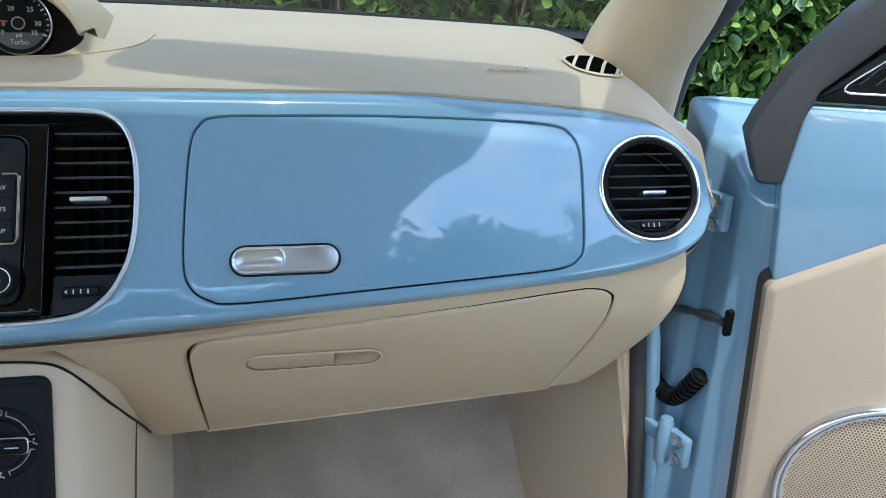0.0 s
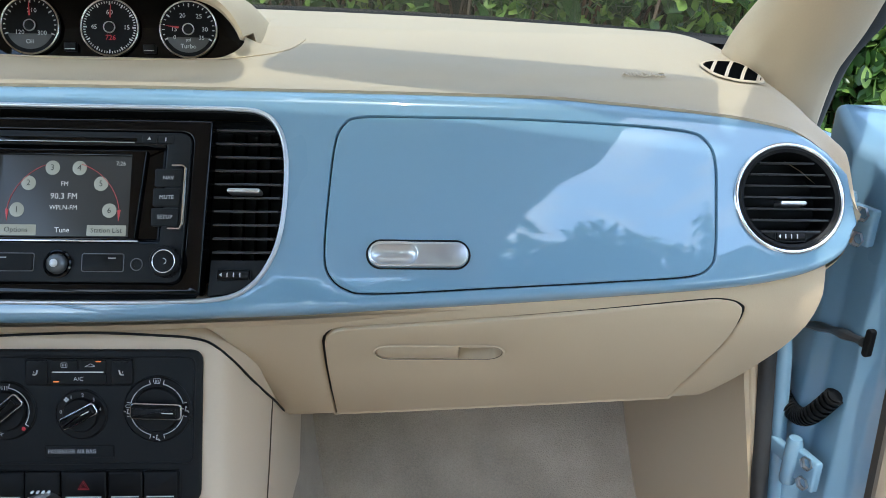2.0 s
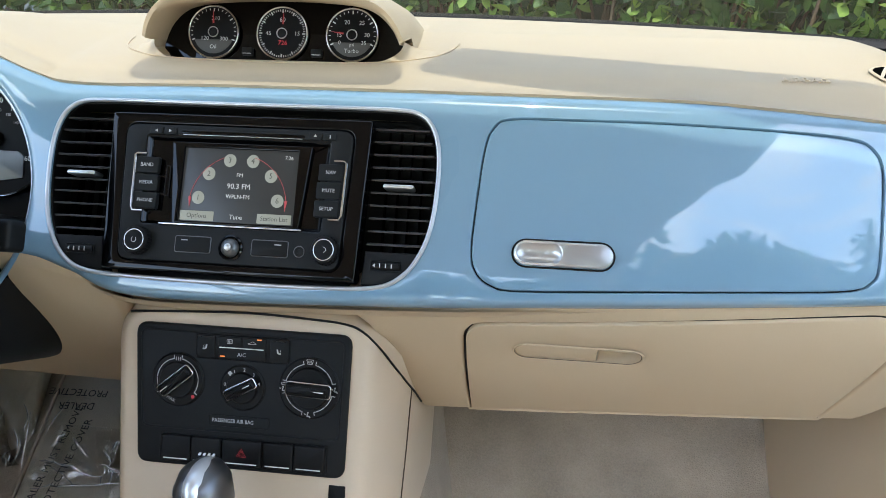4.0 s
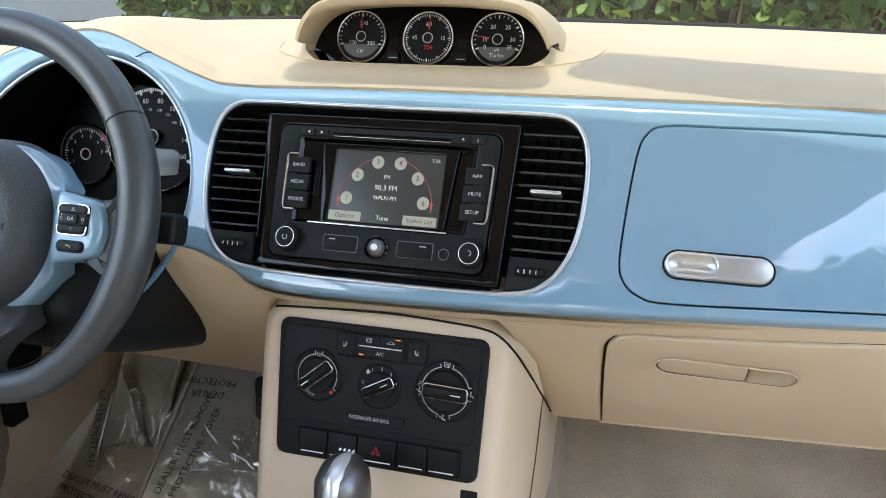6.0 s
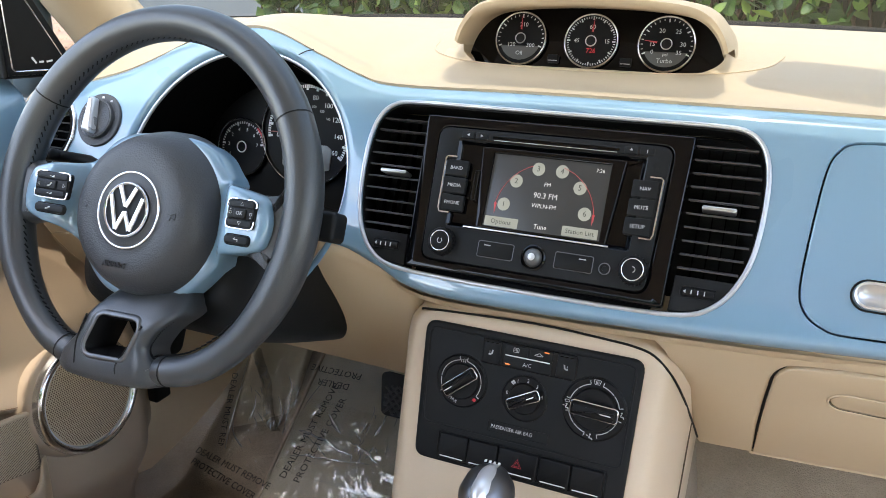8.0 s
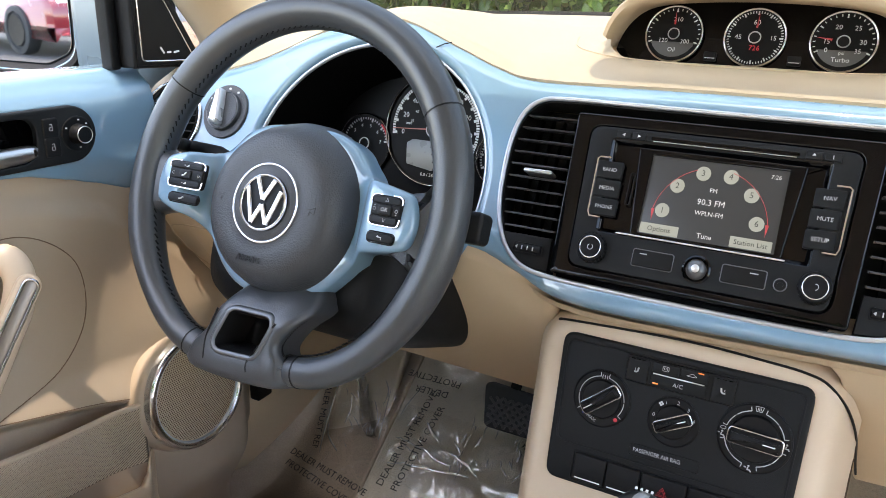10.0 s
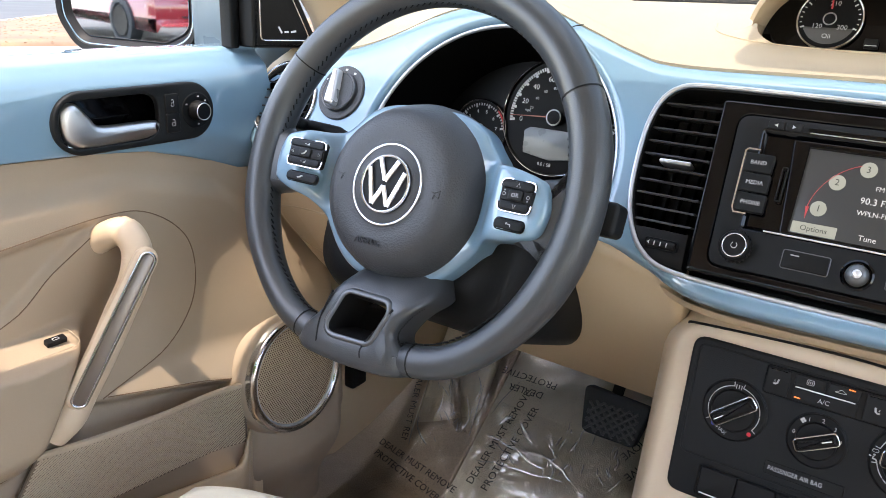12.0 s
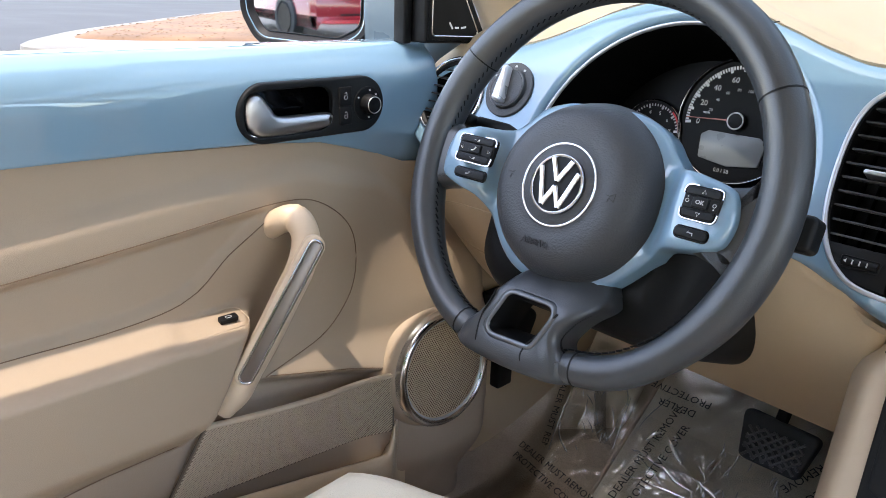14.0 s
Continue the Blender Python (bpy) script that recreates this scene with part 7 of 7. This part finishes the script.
for k in range(-1, 16):
    part("grille_line", slab(stroke((PBX * (0.06 + 0.012 * k), 0.120), (PBX * (0.078 + 0.012 * k), 0.1395), 0.0012), 0.0055, 0.0066, 0.0002), FELT, tq, m=PB)
strap = smooth_loop([(0.690, 0.135, 0.757), (0.694, 0.112, 0.766), (0.698, 0.088, 0.773), (0.701, 0.064, 0.778), (0.705, 0.044, 0.781)], 4, closed=False)
part("check_strap", tube(strap, lambda t: 0.0066 - 0.0020 * math.sin(9 * t) ** 2, 10, flat=0.8), GUN, pdoor, "dark oiled steel check strap")
ENDF = frame_at((0.706, 0.040, 0.782), (0.29, -0.957, 0), (0, 0, 1))
if (ENDF.to_3x3() @ Vector((0, 0, 1))).x > 0:
    ENDF = ENDF @ pose(0, 0, 0, 0, 180, 0)
part("strap_plate", slab(rrect(0.007, 0.028, 0.003), -0.004, 0.0020, 0.001), BLACK, pdoor, "black rubber plate round the strap", ENDF)
bm = bmesh.new()
bt = smooth_loop([(0.684, 0.150, 0.70), (0.688, 0.128, 0.672), (0.694, 0.104, 0.664), (0.697, 0.084, 0.678), (0.703, 0.064, 0.712)], 6, closed=False)
for i, p in enumerate(bt[:-1]):
    q = bt[i + 1]
    mid = (Vector(p) + Vector(q)) / 2
    tube([p, mid], lambda t: 0.0100, 12, bm=bm)
    tube([mid, q], lambda t: 0.0078, 12, bm=bm)
part("cable_boot", bm, BLACK, pdoor, "black corrugated cable boot")
for z, y0 in ((0.622, 0.072), (0.889, 0.074)):
    x0 = 0.699
    hg = part("hinge", block(0.010, 0.030, 0.036, 0.003, (0, 0, -0.018)), BLUE, pdoor, "light blue painted door hinge", pose(x0 - 0.006, y0 - 0.006, z, 0, 0, 12))
    part("hinge_arm", block(0.010, 0.060, 0.018, 0.003, (0, 0.030, -0.009)), BLUE, hg, m=pose(x0 - 0.012, y0 + 0.014, z, 0, 0, 10))
    part("hinge_pin", lathe([(0.0075, -0.027), (0.0085, -0.024), (0.0085, 0.022), (0.0065, 0.027), (0, 0.028)], 20), BLUE, hg, m=pose(x0 - 0.014, y0 + 0.012, z))
    for dz in (-0.012, 0.012):
        part("bolt", lathe([(0.0075, 0), (0.0075, 0.003), (0.0052, 0.0038), (0.0052, 0.0085), (0.004, 0.0095), (0, 0.0095)], 6), STEEL, hg, "hexagon bolt", frame_at((x0 - 0.014, y0 - 0.012, z + dz), (0.29, -0.957, 0), (0, 0, 1)) @ pose(0, 0, 0, 0, 180, 0))

# ---- car body round the cabin ----
def lever():
    lv_ = thing("release_lever", (-0.585, 0.09, 0.55), "small black release lever below the dash", "lever")
    part("grip", slab(rrect(0.066, 0.052, 0.014), -0.012, 0.006, 0.005), BLACK, lv_, "black plastic grip", frame_at((-0.582, 0.155, 0.603), (0.15, 0.98, -0.30), (0.1, 0.2, 1)))
    part("stem", block(0.018, 0.030, 0.045, 0.004, (-0.585, 0.135, 0.515)), BLACK, lv_, "black lower stem")
    part("bracket", block(0.03, 0.06, 0.10, 0.004, (-0.612, 0.16, 0.545)), BLACK, lv_, "black bracket on the side panel")


lever()


def structure(name, bm, material, label, category="wall", m=None, sharp=45):
    return tagged(part(name, bm, material, None, label, m, sharp), category=category, kind="structure")


ROOF_Y = [-0.16, -0.30, -0.42, -0.57, -0.71, -0.90, -1.2]          # side edge of the soft top, from the header back
ROOF_X = [0.588, 0.602, 0.602, 0.535, 0.468, 0.448, 0.455]
# windscreen pillars
for side in (-1, 1):
    pp = smooth_loop([(side * 0.652, 0.235, 0.93), (side * 0.656, 0.205, 1.02), (side * 0.662, 0.150, 1.085), (side * 0.643, 0.060, 1.175), (side * 0.608, -0.05, 1.295), (side * 0.572, -0.16, 1.395)], 6, closed=False)
    structure("pillar_trim_%d" % (1 if side < 0 else 2), tube(pp, lambda t: 0.066 - 0.022 * min(t * 1.6, 1), 18, flat=0.8, up=(0, 1, 0.2)), BEIGE_HARD, "beige windscreen pillar trim", "pillar")
    po = [(x + side * 0.052, y + 0.008, z) for x, y, z in pp]
    structure("pillar_seal_%d" % (1 if side < 0 else 2), tube(po, 0.026, 12, flat=0.8), FELT, "black door seal along the pillar", "seal")
    # door frame post below
    structure("door_post_%d" % (1 if side < 0 else 2), tube([(side * 0.672, 0.150, 0.90), (side * 0.668, 0.128, 0.80), (side * 0.674, 0.121, 0.727), (side * 0.700, 0.121, 0.515), (side * 0.722, 0.115, 0.30)], 0.0098, 12), BLUE, "light blue painted door post", "pillar")
    structure("post_seal_%d" % (1 if side < 0 else 2), tube([(side * 0.655, 0.130, 0.84), (side * 0.658, 0.119, 0.72), (side * 0.681, 0.117, 0.515), (side * 0.703, 0.112, 0.30)], 0.0092, 10), FELT, "black rubber door seal", "seal")
    structure("wing_%d" % (1 if side < 0 else 2), block(0.05, 0.95, 0.57, 0.02, (side * 0.778, 0.715, 0.36)), BLUE, "light blue painted front wing", "car body")
    structure("shut_pillar_%d" % (1 if side < 0 else 2), block(0.05, 0.03, 0.60, 0.01, (side * 0.725, 0.215, 0.30)), BLUE, "blue painted hinge pillar behind the door gap", "pillar")
    structure("rear_side_%d" % (1 if side < 0 else 2), block(0.08, 0.8, 0.70, 0.02, (side * 0.70, -1.45, 0.30)), BEIGE_HARD, "plain beige rear side panel", "wall")
    structure("sill_%d" % (1 if side < 0 else 2), block(0.08, 1.25, 0.10, 0.02, (side * 0.72, -0.5, 0.26)), BLUE, "light blue door sill", "sill")
    structure("roof_rail_%d" % (1 if side < 0 else 2), tube([(side * (ROOF_X[k] if side > 0 else 0.574), ROOF_Y[k], 1.412 - 0.05 * sstep(-0.9, -1.8, ROOF_Y[k])) for k in range(len(ROOF_X))] + [(side * 0.58, -1.7, 1.02)], 0.024, 10), LINING, "roof side rail", "rail")
structure("roof", sheet(lambda u, v: (u * (float(np.interp(-v, [-q for q in ROOF_Y], ROOF_X)) if u > 0 else 0.574), v, 1.405 + 0.05 * (1 - u * u) - 0.05 * sstep(-0.9, -1.8, v)), spread(-1, 1, 14), spread(-0.165, -1.2, 36), thick=0.02), LINING, "closed fabric roof with beige lining", "roof")
structure("rear_wall", block(1.4, 0.06, 0.72, 0.02, (0, -1.75, 0.30)), LINING, "plain rear bulkhead", "wall")
structure("header", tube([(-0.60, -0.175, 1.395), (-0.3, -0.160, 1.425), (0, -0.152, 1.43), (0.3, -0.160, 1.425), (0.60, -0.175, 1.395)], 0.04, 12), LINING, "windscreen header rail", "rail")
structure("cowl", sheet(lambda u, v: (u * 0.74, base_y(u * 0.66) + 0.002 + v * 0.35, 1.045 - 0.02 * u * u - 0.10 * v - 0.10 * v * v), spread(-1, 1, 30), spread(0, 1, 8), thick=-0.01), BLACK, "black cowl below the windscreen", "cowl")
structure("bonnet", sheet(lambda u, v: (u * 0.72, 0.72 + v * 0.75, 0.90 - 0.06 * u * u - 0.32 * v * v), spread(-1, 1, 24), spread(0, 1, 16), thick=-0.01), BLUE, "light blue bonnet", "car body")
gl = structure("windscreen", sheet(lambda u, v: (u * (0.66 - 0.07 * v), base_y(u * 0.66) + 0.004 + v * (-0.12 - 0.04 * u * u - base_y(u * 0.66)), 1.048 + 0.362 * v - 0.010 * u * u), spread(-1, 1, 20), spread(0, 1, 12)), GLASS, "clear curved windscreen", "window")
face_towards(gl, (0, -0.6, -0.8))

# ---- out-of-view interior mirror and sun visor, added to shade the dash ----
def cabin_mirror():
    rv = thing("rear_view_mirror", (0.0, 0.0, 1.29), "black rear-view mirror on a short stalk behind the windscreen", "mirror")
    m = frame_at((0.0, -0.008, 1.290), (1, 0, 0), (0, 0.25, 0.97))
    lp = rrect(0.262, 0.066, 0.030, n=8)
    part("housing", rings(bmesh.new(), lp, [(-0.012, -0.034), (-0.003, -0.022), (0.0, -0.004), (-0.002, 0.0), (-0.004, 0.0)], cap_first=True), BLACK, rv, m=m)
    part("glass", slab([(p[0] * 0.965, p[1] * 0.90) for p in lp], -0.004, 0.001, 0.0005), MIRROR, rv, m=m)
    part("stalk", tube([(-0.012, 0.012, 1.30), (-0.014, 0.045, 1.315), (-0.016, 0.070, 1.322)], 0.012, 12), BLACK, rv)
    part("stalk_foot", lathe([(0.0, 0.0), (0.026, 0.0), (0.030, -0.010), (0.0, -0.012)], 24), BLACK, rv, m=frame_at((-0.016, 0.075, 1.325), (1, 0, 0), (0, -0.56, 0.83)))


# invented blocker, sized to cut the sunlit wedge and streak on the pad
def visor():
    vs_ = thing("shade_visor", (0.33, 0.02, 1.27), "unseen beige sun visor, added behind the windscreen to shade the dash", "sun visor")
    o = Vector((0.352, 0.010, 1.275))
    u = Vector((0.35, -0.078, 0.0))
    m = frame_at(o, u, Vector((-0.025, -0.127, 0.130)))
    part("panel", rings(bmesh.new(), round_poly([(0.202, 0.088), (-0.202, 0.088), (-0.198, -0.090), (0.192, -0.090)], 0.022), [(-0.006, -0.009), (0.0, -0.004), (0.0, 0.004), (-0.006, 0.009)], cap_first=True), LINING, vs_, "beige cloth visor panel", m)
    part("pivot_rod", tube([m @ Vector((-0.17, 0.080, 0)), m @ Vector((0.205, 0.080, 0)), m @ Vector((0.235, 0.100, 0.0))], 0.0045, 10), BEIGE_HARD, vs_, "beige pivot rod")


cabin_mirror()
visor()

# ---- outside ----
structure("ground", sheet(lambda x, y: (x, y, 0.0), spread(-400, 400, 8), spread(-400, 400, 8)), ASPHALT, "grey asphalt car park reaching the horizon", "ground")
isl = [(-10.2, 2.7), (-9.3, 4.2), (-8.3, 7.5), (-7.8, 11.0), (-9.0, 13.5), (-13, 14.5), (-18, 14.0), (-18.5, 10.5), (-13.5, 5.0), (-11.4, 3.2)]
isl_s = smooth_loop(isl, 5)
structure("kerb", rings(bmesh.new(), isl_s, [(0.28, 0.0), (0.26, 0.10), (0.20, 0.13), (0.0, 0.13), (-0.3, 0.132)]), CONCRETE, "pale concrete kerb round the planting island", "kerb")
isl_s = smooth_loop([(-10.9, 3.3), (-10.0, 4.7), (-9.0, 7.8), (-8.5, 11.0), (-9.3, 13.2), (-13, 14.3), (-17.8, 13.8), (-18.3, 10.5), (-13.5, 5.1), (-11.9, 3.7)], 5)
structure("mulch_bed", rings(bmesh.new(), isl_s, [(0.0, 0.12), (-0.05, 0.15), (-0.25, 0.175)]), MULCH, "orange-brown pine mulch bed", "planting bed")
rm = random.Random(11)
bm = bmesh.new()
for k in range(5200):
    x, y = rm.uniform(-20, -7), rm.uniform(2.8, 16)
    a = rm.uniform(0, 3.14)
    d = Vector((math.cos(a), math.sin(a), rm.uniform(-0.2, 0.2))) * rm.uniform(0.010, 0.032)
    e = min(math.hypot(x - q[0], y - q[1]) for q in isl_s)
    p = Vector((x, y, 0.150 + 0.1 * min(e, 0.25)))
    inside = False
    j = len(isl_s) - 1
    for i in range(len(isl_s)):
        xi, yi, xj, yj = *isl_s[i], *isl_s[j]
        if (yi > y) != (yj > y) and x < (xj - xi) * (y - yi) / (yj - yi) + xi:
            inside = not inside
        j = i
    if inside:
        tube([p - d, p + d], rm.uniform(0.003, 0.007), 4, bm=bm)
tagged(part("mulch_chip", bm, MULCH, None, "loose pine mulch chips on the bed", sharp=180), category="mulch", kind="stuff")


def hedge(name, x0, x1, y0, y1, z1, n, seed, label):
    """A dense clipped hedge of small folded leaves on twigs."""
    r = random.Random(seed)
    h = thing(name, ((x0 + x1) / 2, (y0 + y1) / 2, 0), label, "hedge")
    verts, faces = [], []
    for _ in range(n):
        x, z = x0 + (x1 - x0) * r.random(), 0.15 + (z1 - 0.15) * r.random() ** 0.8
        if noise.noise(Vector((x * 3.2, z * 3.6, 9.1))) + 0.6 * noise.noise(Vector((x * 9, z * 9, 4.4))) < r.uniform(-0.45, 0.12):
            continue
        front = y0 + 0.10 * noise.noise(Vector((x * 1.7, z * 1.7, seed))) + 0.05 * noise.noise(Vector((x * 6, z * 6, seed)))
        y = front + (y1 - y0) * r.random() ** 2.2 * 0.6
        ln = r.uniform(0.022, 0.044)
        a, b, c = r.uniform(0, 6.28), r.uniform(-0.9, 0.9), r.uniform(-0.7, 0.7)
        q = Euler((b - 0.9, c, a)).to_matrix()
        w = ln * r.uniform(0.52, 0.74)
        base = len(verts)
        for px, py, pz in ((0, -ln, 0), (w * 0.8, -ln * 0.35, 0.15 * w), (w, ln * 0.2, 0.2 * w), (w * 0.55, ln * 0.75, 0.12 * w), (0, ln, 0), (-w * 0.55, ln * 0.75, 0.12 * w), (-w, ln * 0.2, 0.2 * w), (-w * 0.8, -ln * 0.35, 0.15 * w), (0, 0.2 * ln, -0.05 * w)):
            v = q @ Vector((px, py, pz))
            verts.append((x + v.x, y + v.y, z + v.z))
        for i in range(8):
            faces.append((base + i, base + (i + 1) % 8, base + 8))
    me = bpy.data.meshes.new("foliage")
    me.from_pydata(verts, [], faces)
    me.materials.append(LEAF)
    me.shade_smooth()
    ob = new("foliage", me)
    ob.parent = h
    ob.matrix_parent_inverse = Matrix.Translation(-Vector(h.location))
    tagged(ob, "small glossy green leaves", kind="stuff")
    bm = bmesh.new()
    for _ in range(int((x1 - x0) * 70)):
        x = x0 + (x1 - x0) * r.random()
        y = y0 + 0.12 + 0.3 * r.random()
        pts = [(x, y, 0.0)]
        for k in range(5):
            pts.append((pts[-1][0] + r.uniform(-0.13, 0.13), pts[-1][1] + r.uniform(-0.06, 0.05), pts[-1][2] + z1 / 5.4))
        tube(pts, lambda t: 0.009 * (1 - 0.7 * t) + 0.001, 5, bm=bm)
    # dark backing sheet that paints the hedge's inner shade behind the leaves
    part("shade_backing", sheet(lambda u, v: (x0 + 0.1 + (x1 - x0 - 0.2) * u, y0 + 0.42 + 0.10 * noise.noise(Vector((u * 30, v * 9, 2.0))), 0.02 + (z1 - 0.15) * v), spread(0, 1, 90), spread(0, 1, 24), thick=0.1), SHADE_LEAF, h, "dark sheet standing in for the shade inside the hedge")
    tagged(part("branch", bm, BARK, h, "thin brown branches"), kind="stuff")
    return h


hedge("hedge", -1.85, 4.2, 2.15, 3.0, 2.0, 60000, 3, "dense clipped green hedge in front of the car")


# a row of distant trees behind and beside the car
def tree(x, y, s, seed):
    r = random.Random(seed)
    t = thing("tree", (x, y, 0), "broad dark green tree at the edge of the car park", "tree", "car park trees")
    top = Vector((x, y, 2.6 * s))
    part("trunk", tube([(x, y, 0), (x + 0.1 * s, y, 1.2 * s), tuple(top), (x, y + 0.1, 4.2 * s)], lambda q: (0.22 - 0.15 * q) * s, 8), BARK, t)
    verts, faces = [], []
    blobs = [(Vector((x + r.uniform(-1.8, 1.8) * s, y + r.uniform(-1.8, 1.8) * s, r.uniform(2.8, 6.2) * s)), r.uniform(0.8, 1.5) * s) for _ in range(12)]
    for c, rad in blobs:
        part_pts = [top, (top + c) / 2 + Vector((0, 0, 0.2)), c]
        for _ in range(330):
            d = Vector((r.gauss(0, 1), r.gauss(0, 1), r.gauss(0, 0.8))).normalized() * rad * r.uniform(0.6, 1.05)
            p = c + d
            q = Euler((r.uniform(-1, 1), r.uniform(-1, 1), r.uniform(0, 6.28))).to_matrix()
            w = r.uniform(0.12, 0.24) * s
            base = len(verts)
            for px, py in ((-w, 0), (0, -w * 0.6), (w, 0), (0, w * 0.6)):
                v = q @ Vector((px, py, 0))
                verts.append((p.x + v.x, p.y + v.y, p.z + v.z))
            faces.append((base, base + 1, base + 2, base + 3))
    me = bpy.data.meshes.new("crown")
    me.from_pydata(verts, [], faces)
    me.materials.append(LEAF)
    ob = new("crown", me)
    ob.parent = t
    ob.matrix_parent_inverse = Matrix.Translation(-Vector(t.location))
    tagged(ob, "leafy crown", kind="stuff")
    return t


for k, (x, y, s) in enumerate(((2.2, -11.5, 1.04), (5.2, -11.8, 1.14), (8.5, -10.5, 1.08), (-0.8, -12.5, 1.04), (-3.2, -15.5, 1.0), (12, -8, 1.0))):
    tree(x, y, s, 20 + k)

# red car parked behind on the driver's side, seen in the door mirror
def red_car(x, y, turn):
    m = pose(x, y, 0, 0, 0, turn)
    c = thing("parked_car", (x, y, 0), "red parked car with dark glass", "car")
    prof = [(-2.1, 0.30), (-2.15, 0.65), (-2.0, 0.92), (-1.55, 1.0), (-0.95, 1.42), (-0.3, 1.52), (0.55, 1.46), (1.15, 1.02), (1.9, 0.90), (2.2, 0.72), (2.22, 0.40), (2.05, 0.28)]
    ps = smooth_loop(prof, 5)
    S = frame_at((0, 0, 0), (1, 0, 0), (0, 0, 1))
    part("body", rings(bmesh.new(), ps, [(-0.12, -0.90), (-0.02, -0.84), (0.0, -0.70), (0.0, 0.70), (-0.02, 0.84), (-0.12, 0.90)], cap_first=True), REDCAR, c, "red painted body", m @ S, sharp=50)
    for s in (-1, 1):
        part("side_glass", slab(round_poly([(-1.35, 1.04), (-0.85, 1.36), (0.45, 1.38), (0.95, 1.04)], 0.06), 0, 0.012, 0.004), PIANO, c, m=m @ pose(0, -s * 0.885, 0, 90, 0, 0) if s > 0 else m @ pose(0, 0.885, 0, 90, 0, 0))
        for xx in (-1.35, 1.35):
            w = part("wheel", lathe([(0.0, -0.10), (0.26, -0.10), (0.335, -0.08), (0.345, 0.0), (0.335, 0.10), (0.26, 0.11), (0.25, 0.08), (0.0, 0.07)], 32), RUBBER, c, "black tyre", m @ pose(xx, -s * 0.84, 0.34, 90 * s, 0, 0))
            part("rim", lathe([(0.24, 0.085), (0.22, 0.11), (0.06, 0.10), (0, 0.105)], 10), DARK, w, m=m @ pose(xx, -s * 0.84, 0.34, 90 * s, 0, 0))
        part("headlamp", slab(rrect(0.30, 0.16, 0.05), 0, 0.03, 0.01), WHITE, c, m=m @ frame_at((2.16, -s * 0.6, 0.72), (0, 1, 0), (-0.25, 0, 1)))
    part("windscreen", slab(round_poly([(0.62, 0.0), (-0.62, 0.0), (-0.52, 0.55), (0.52, 0.55)], 0.05), 0, 0.01, 0.003), PIANO, c, m=m @ frame_at((1.14, 0, 1.03), (0, 1, 0), (-0.85, 0, 0.53)))
    part("grille", slab(rrect(0.9, 0.22, 0.05), 0, 0.02, 0.006), BLACK, c, m=m @ frame_at((2.21, 0, 0.52), (0, 1, 0), (0, 0, 1)))
    return c


red_car(-5.8, -12.1, 41)
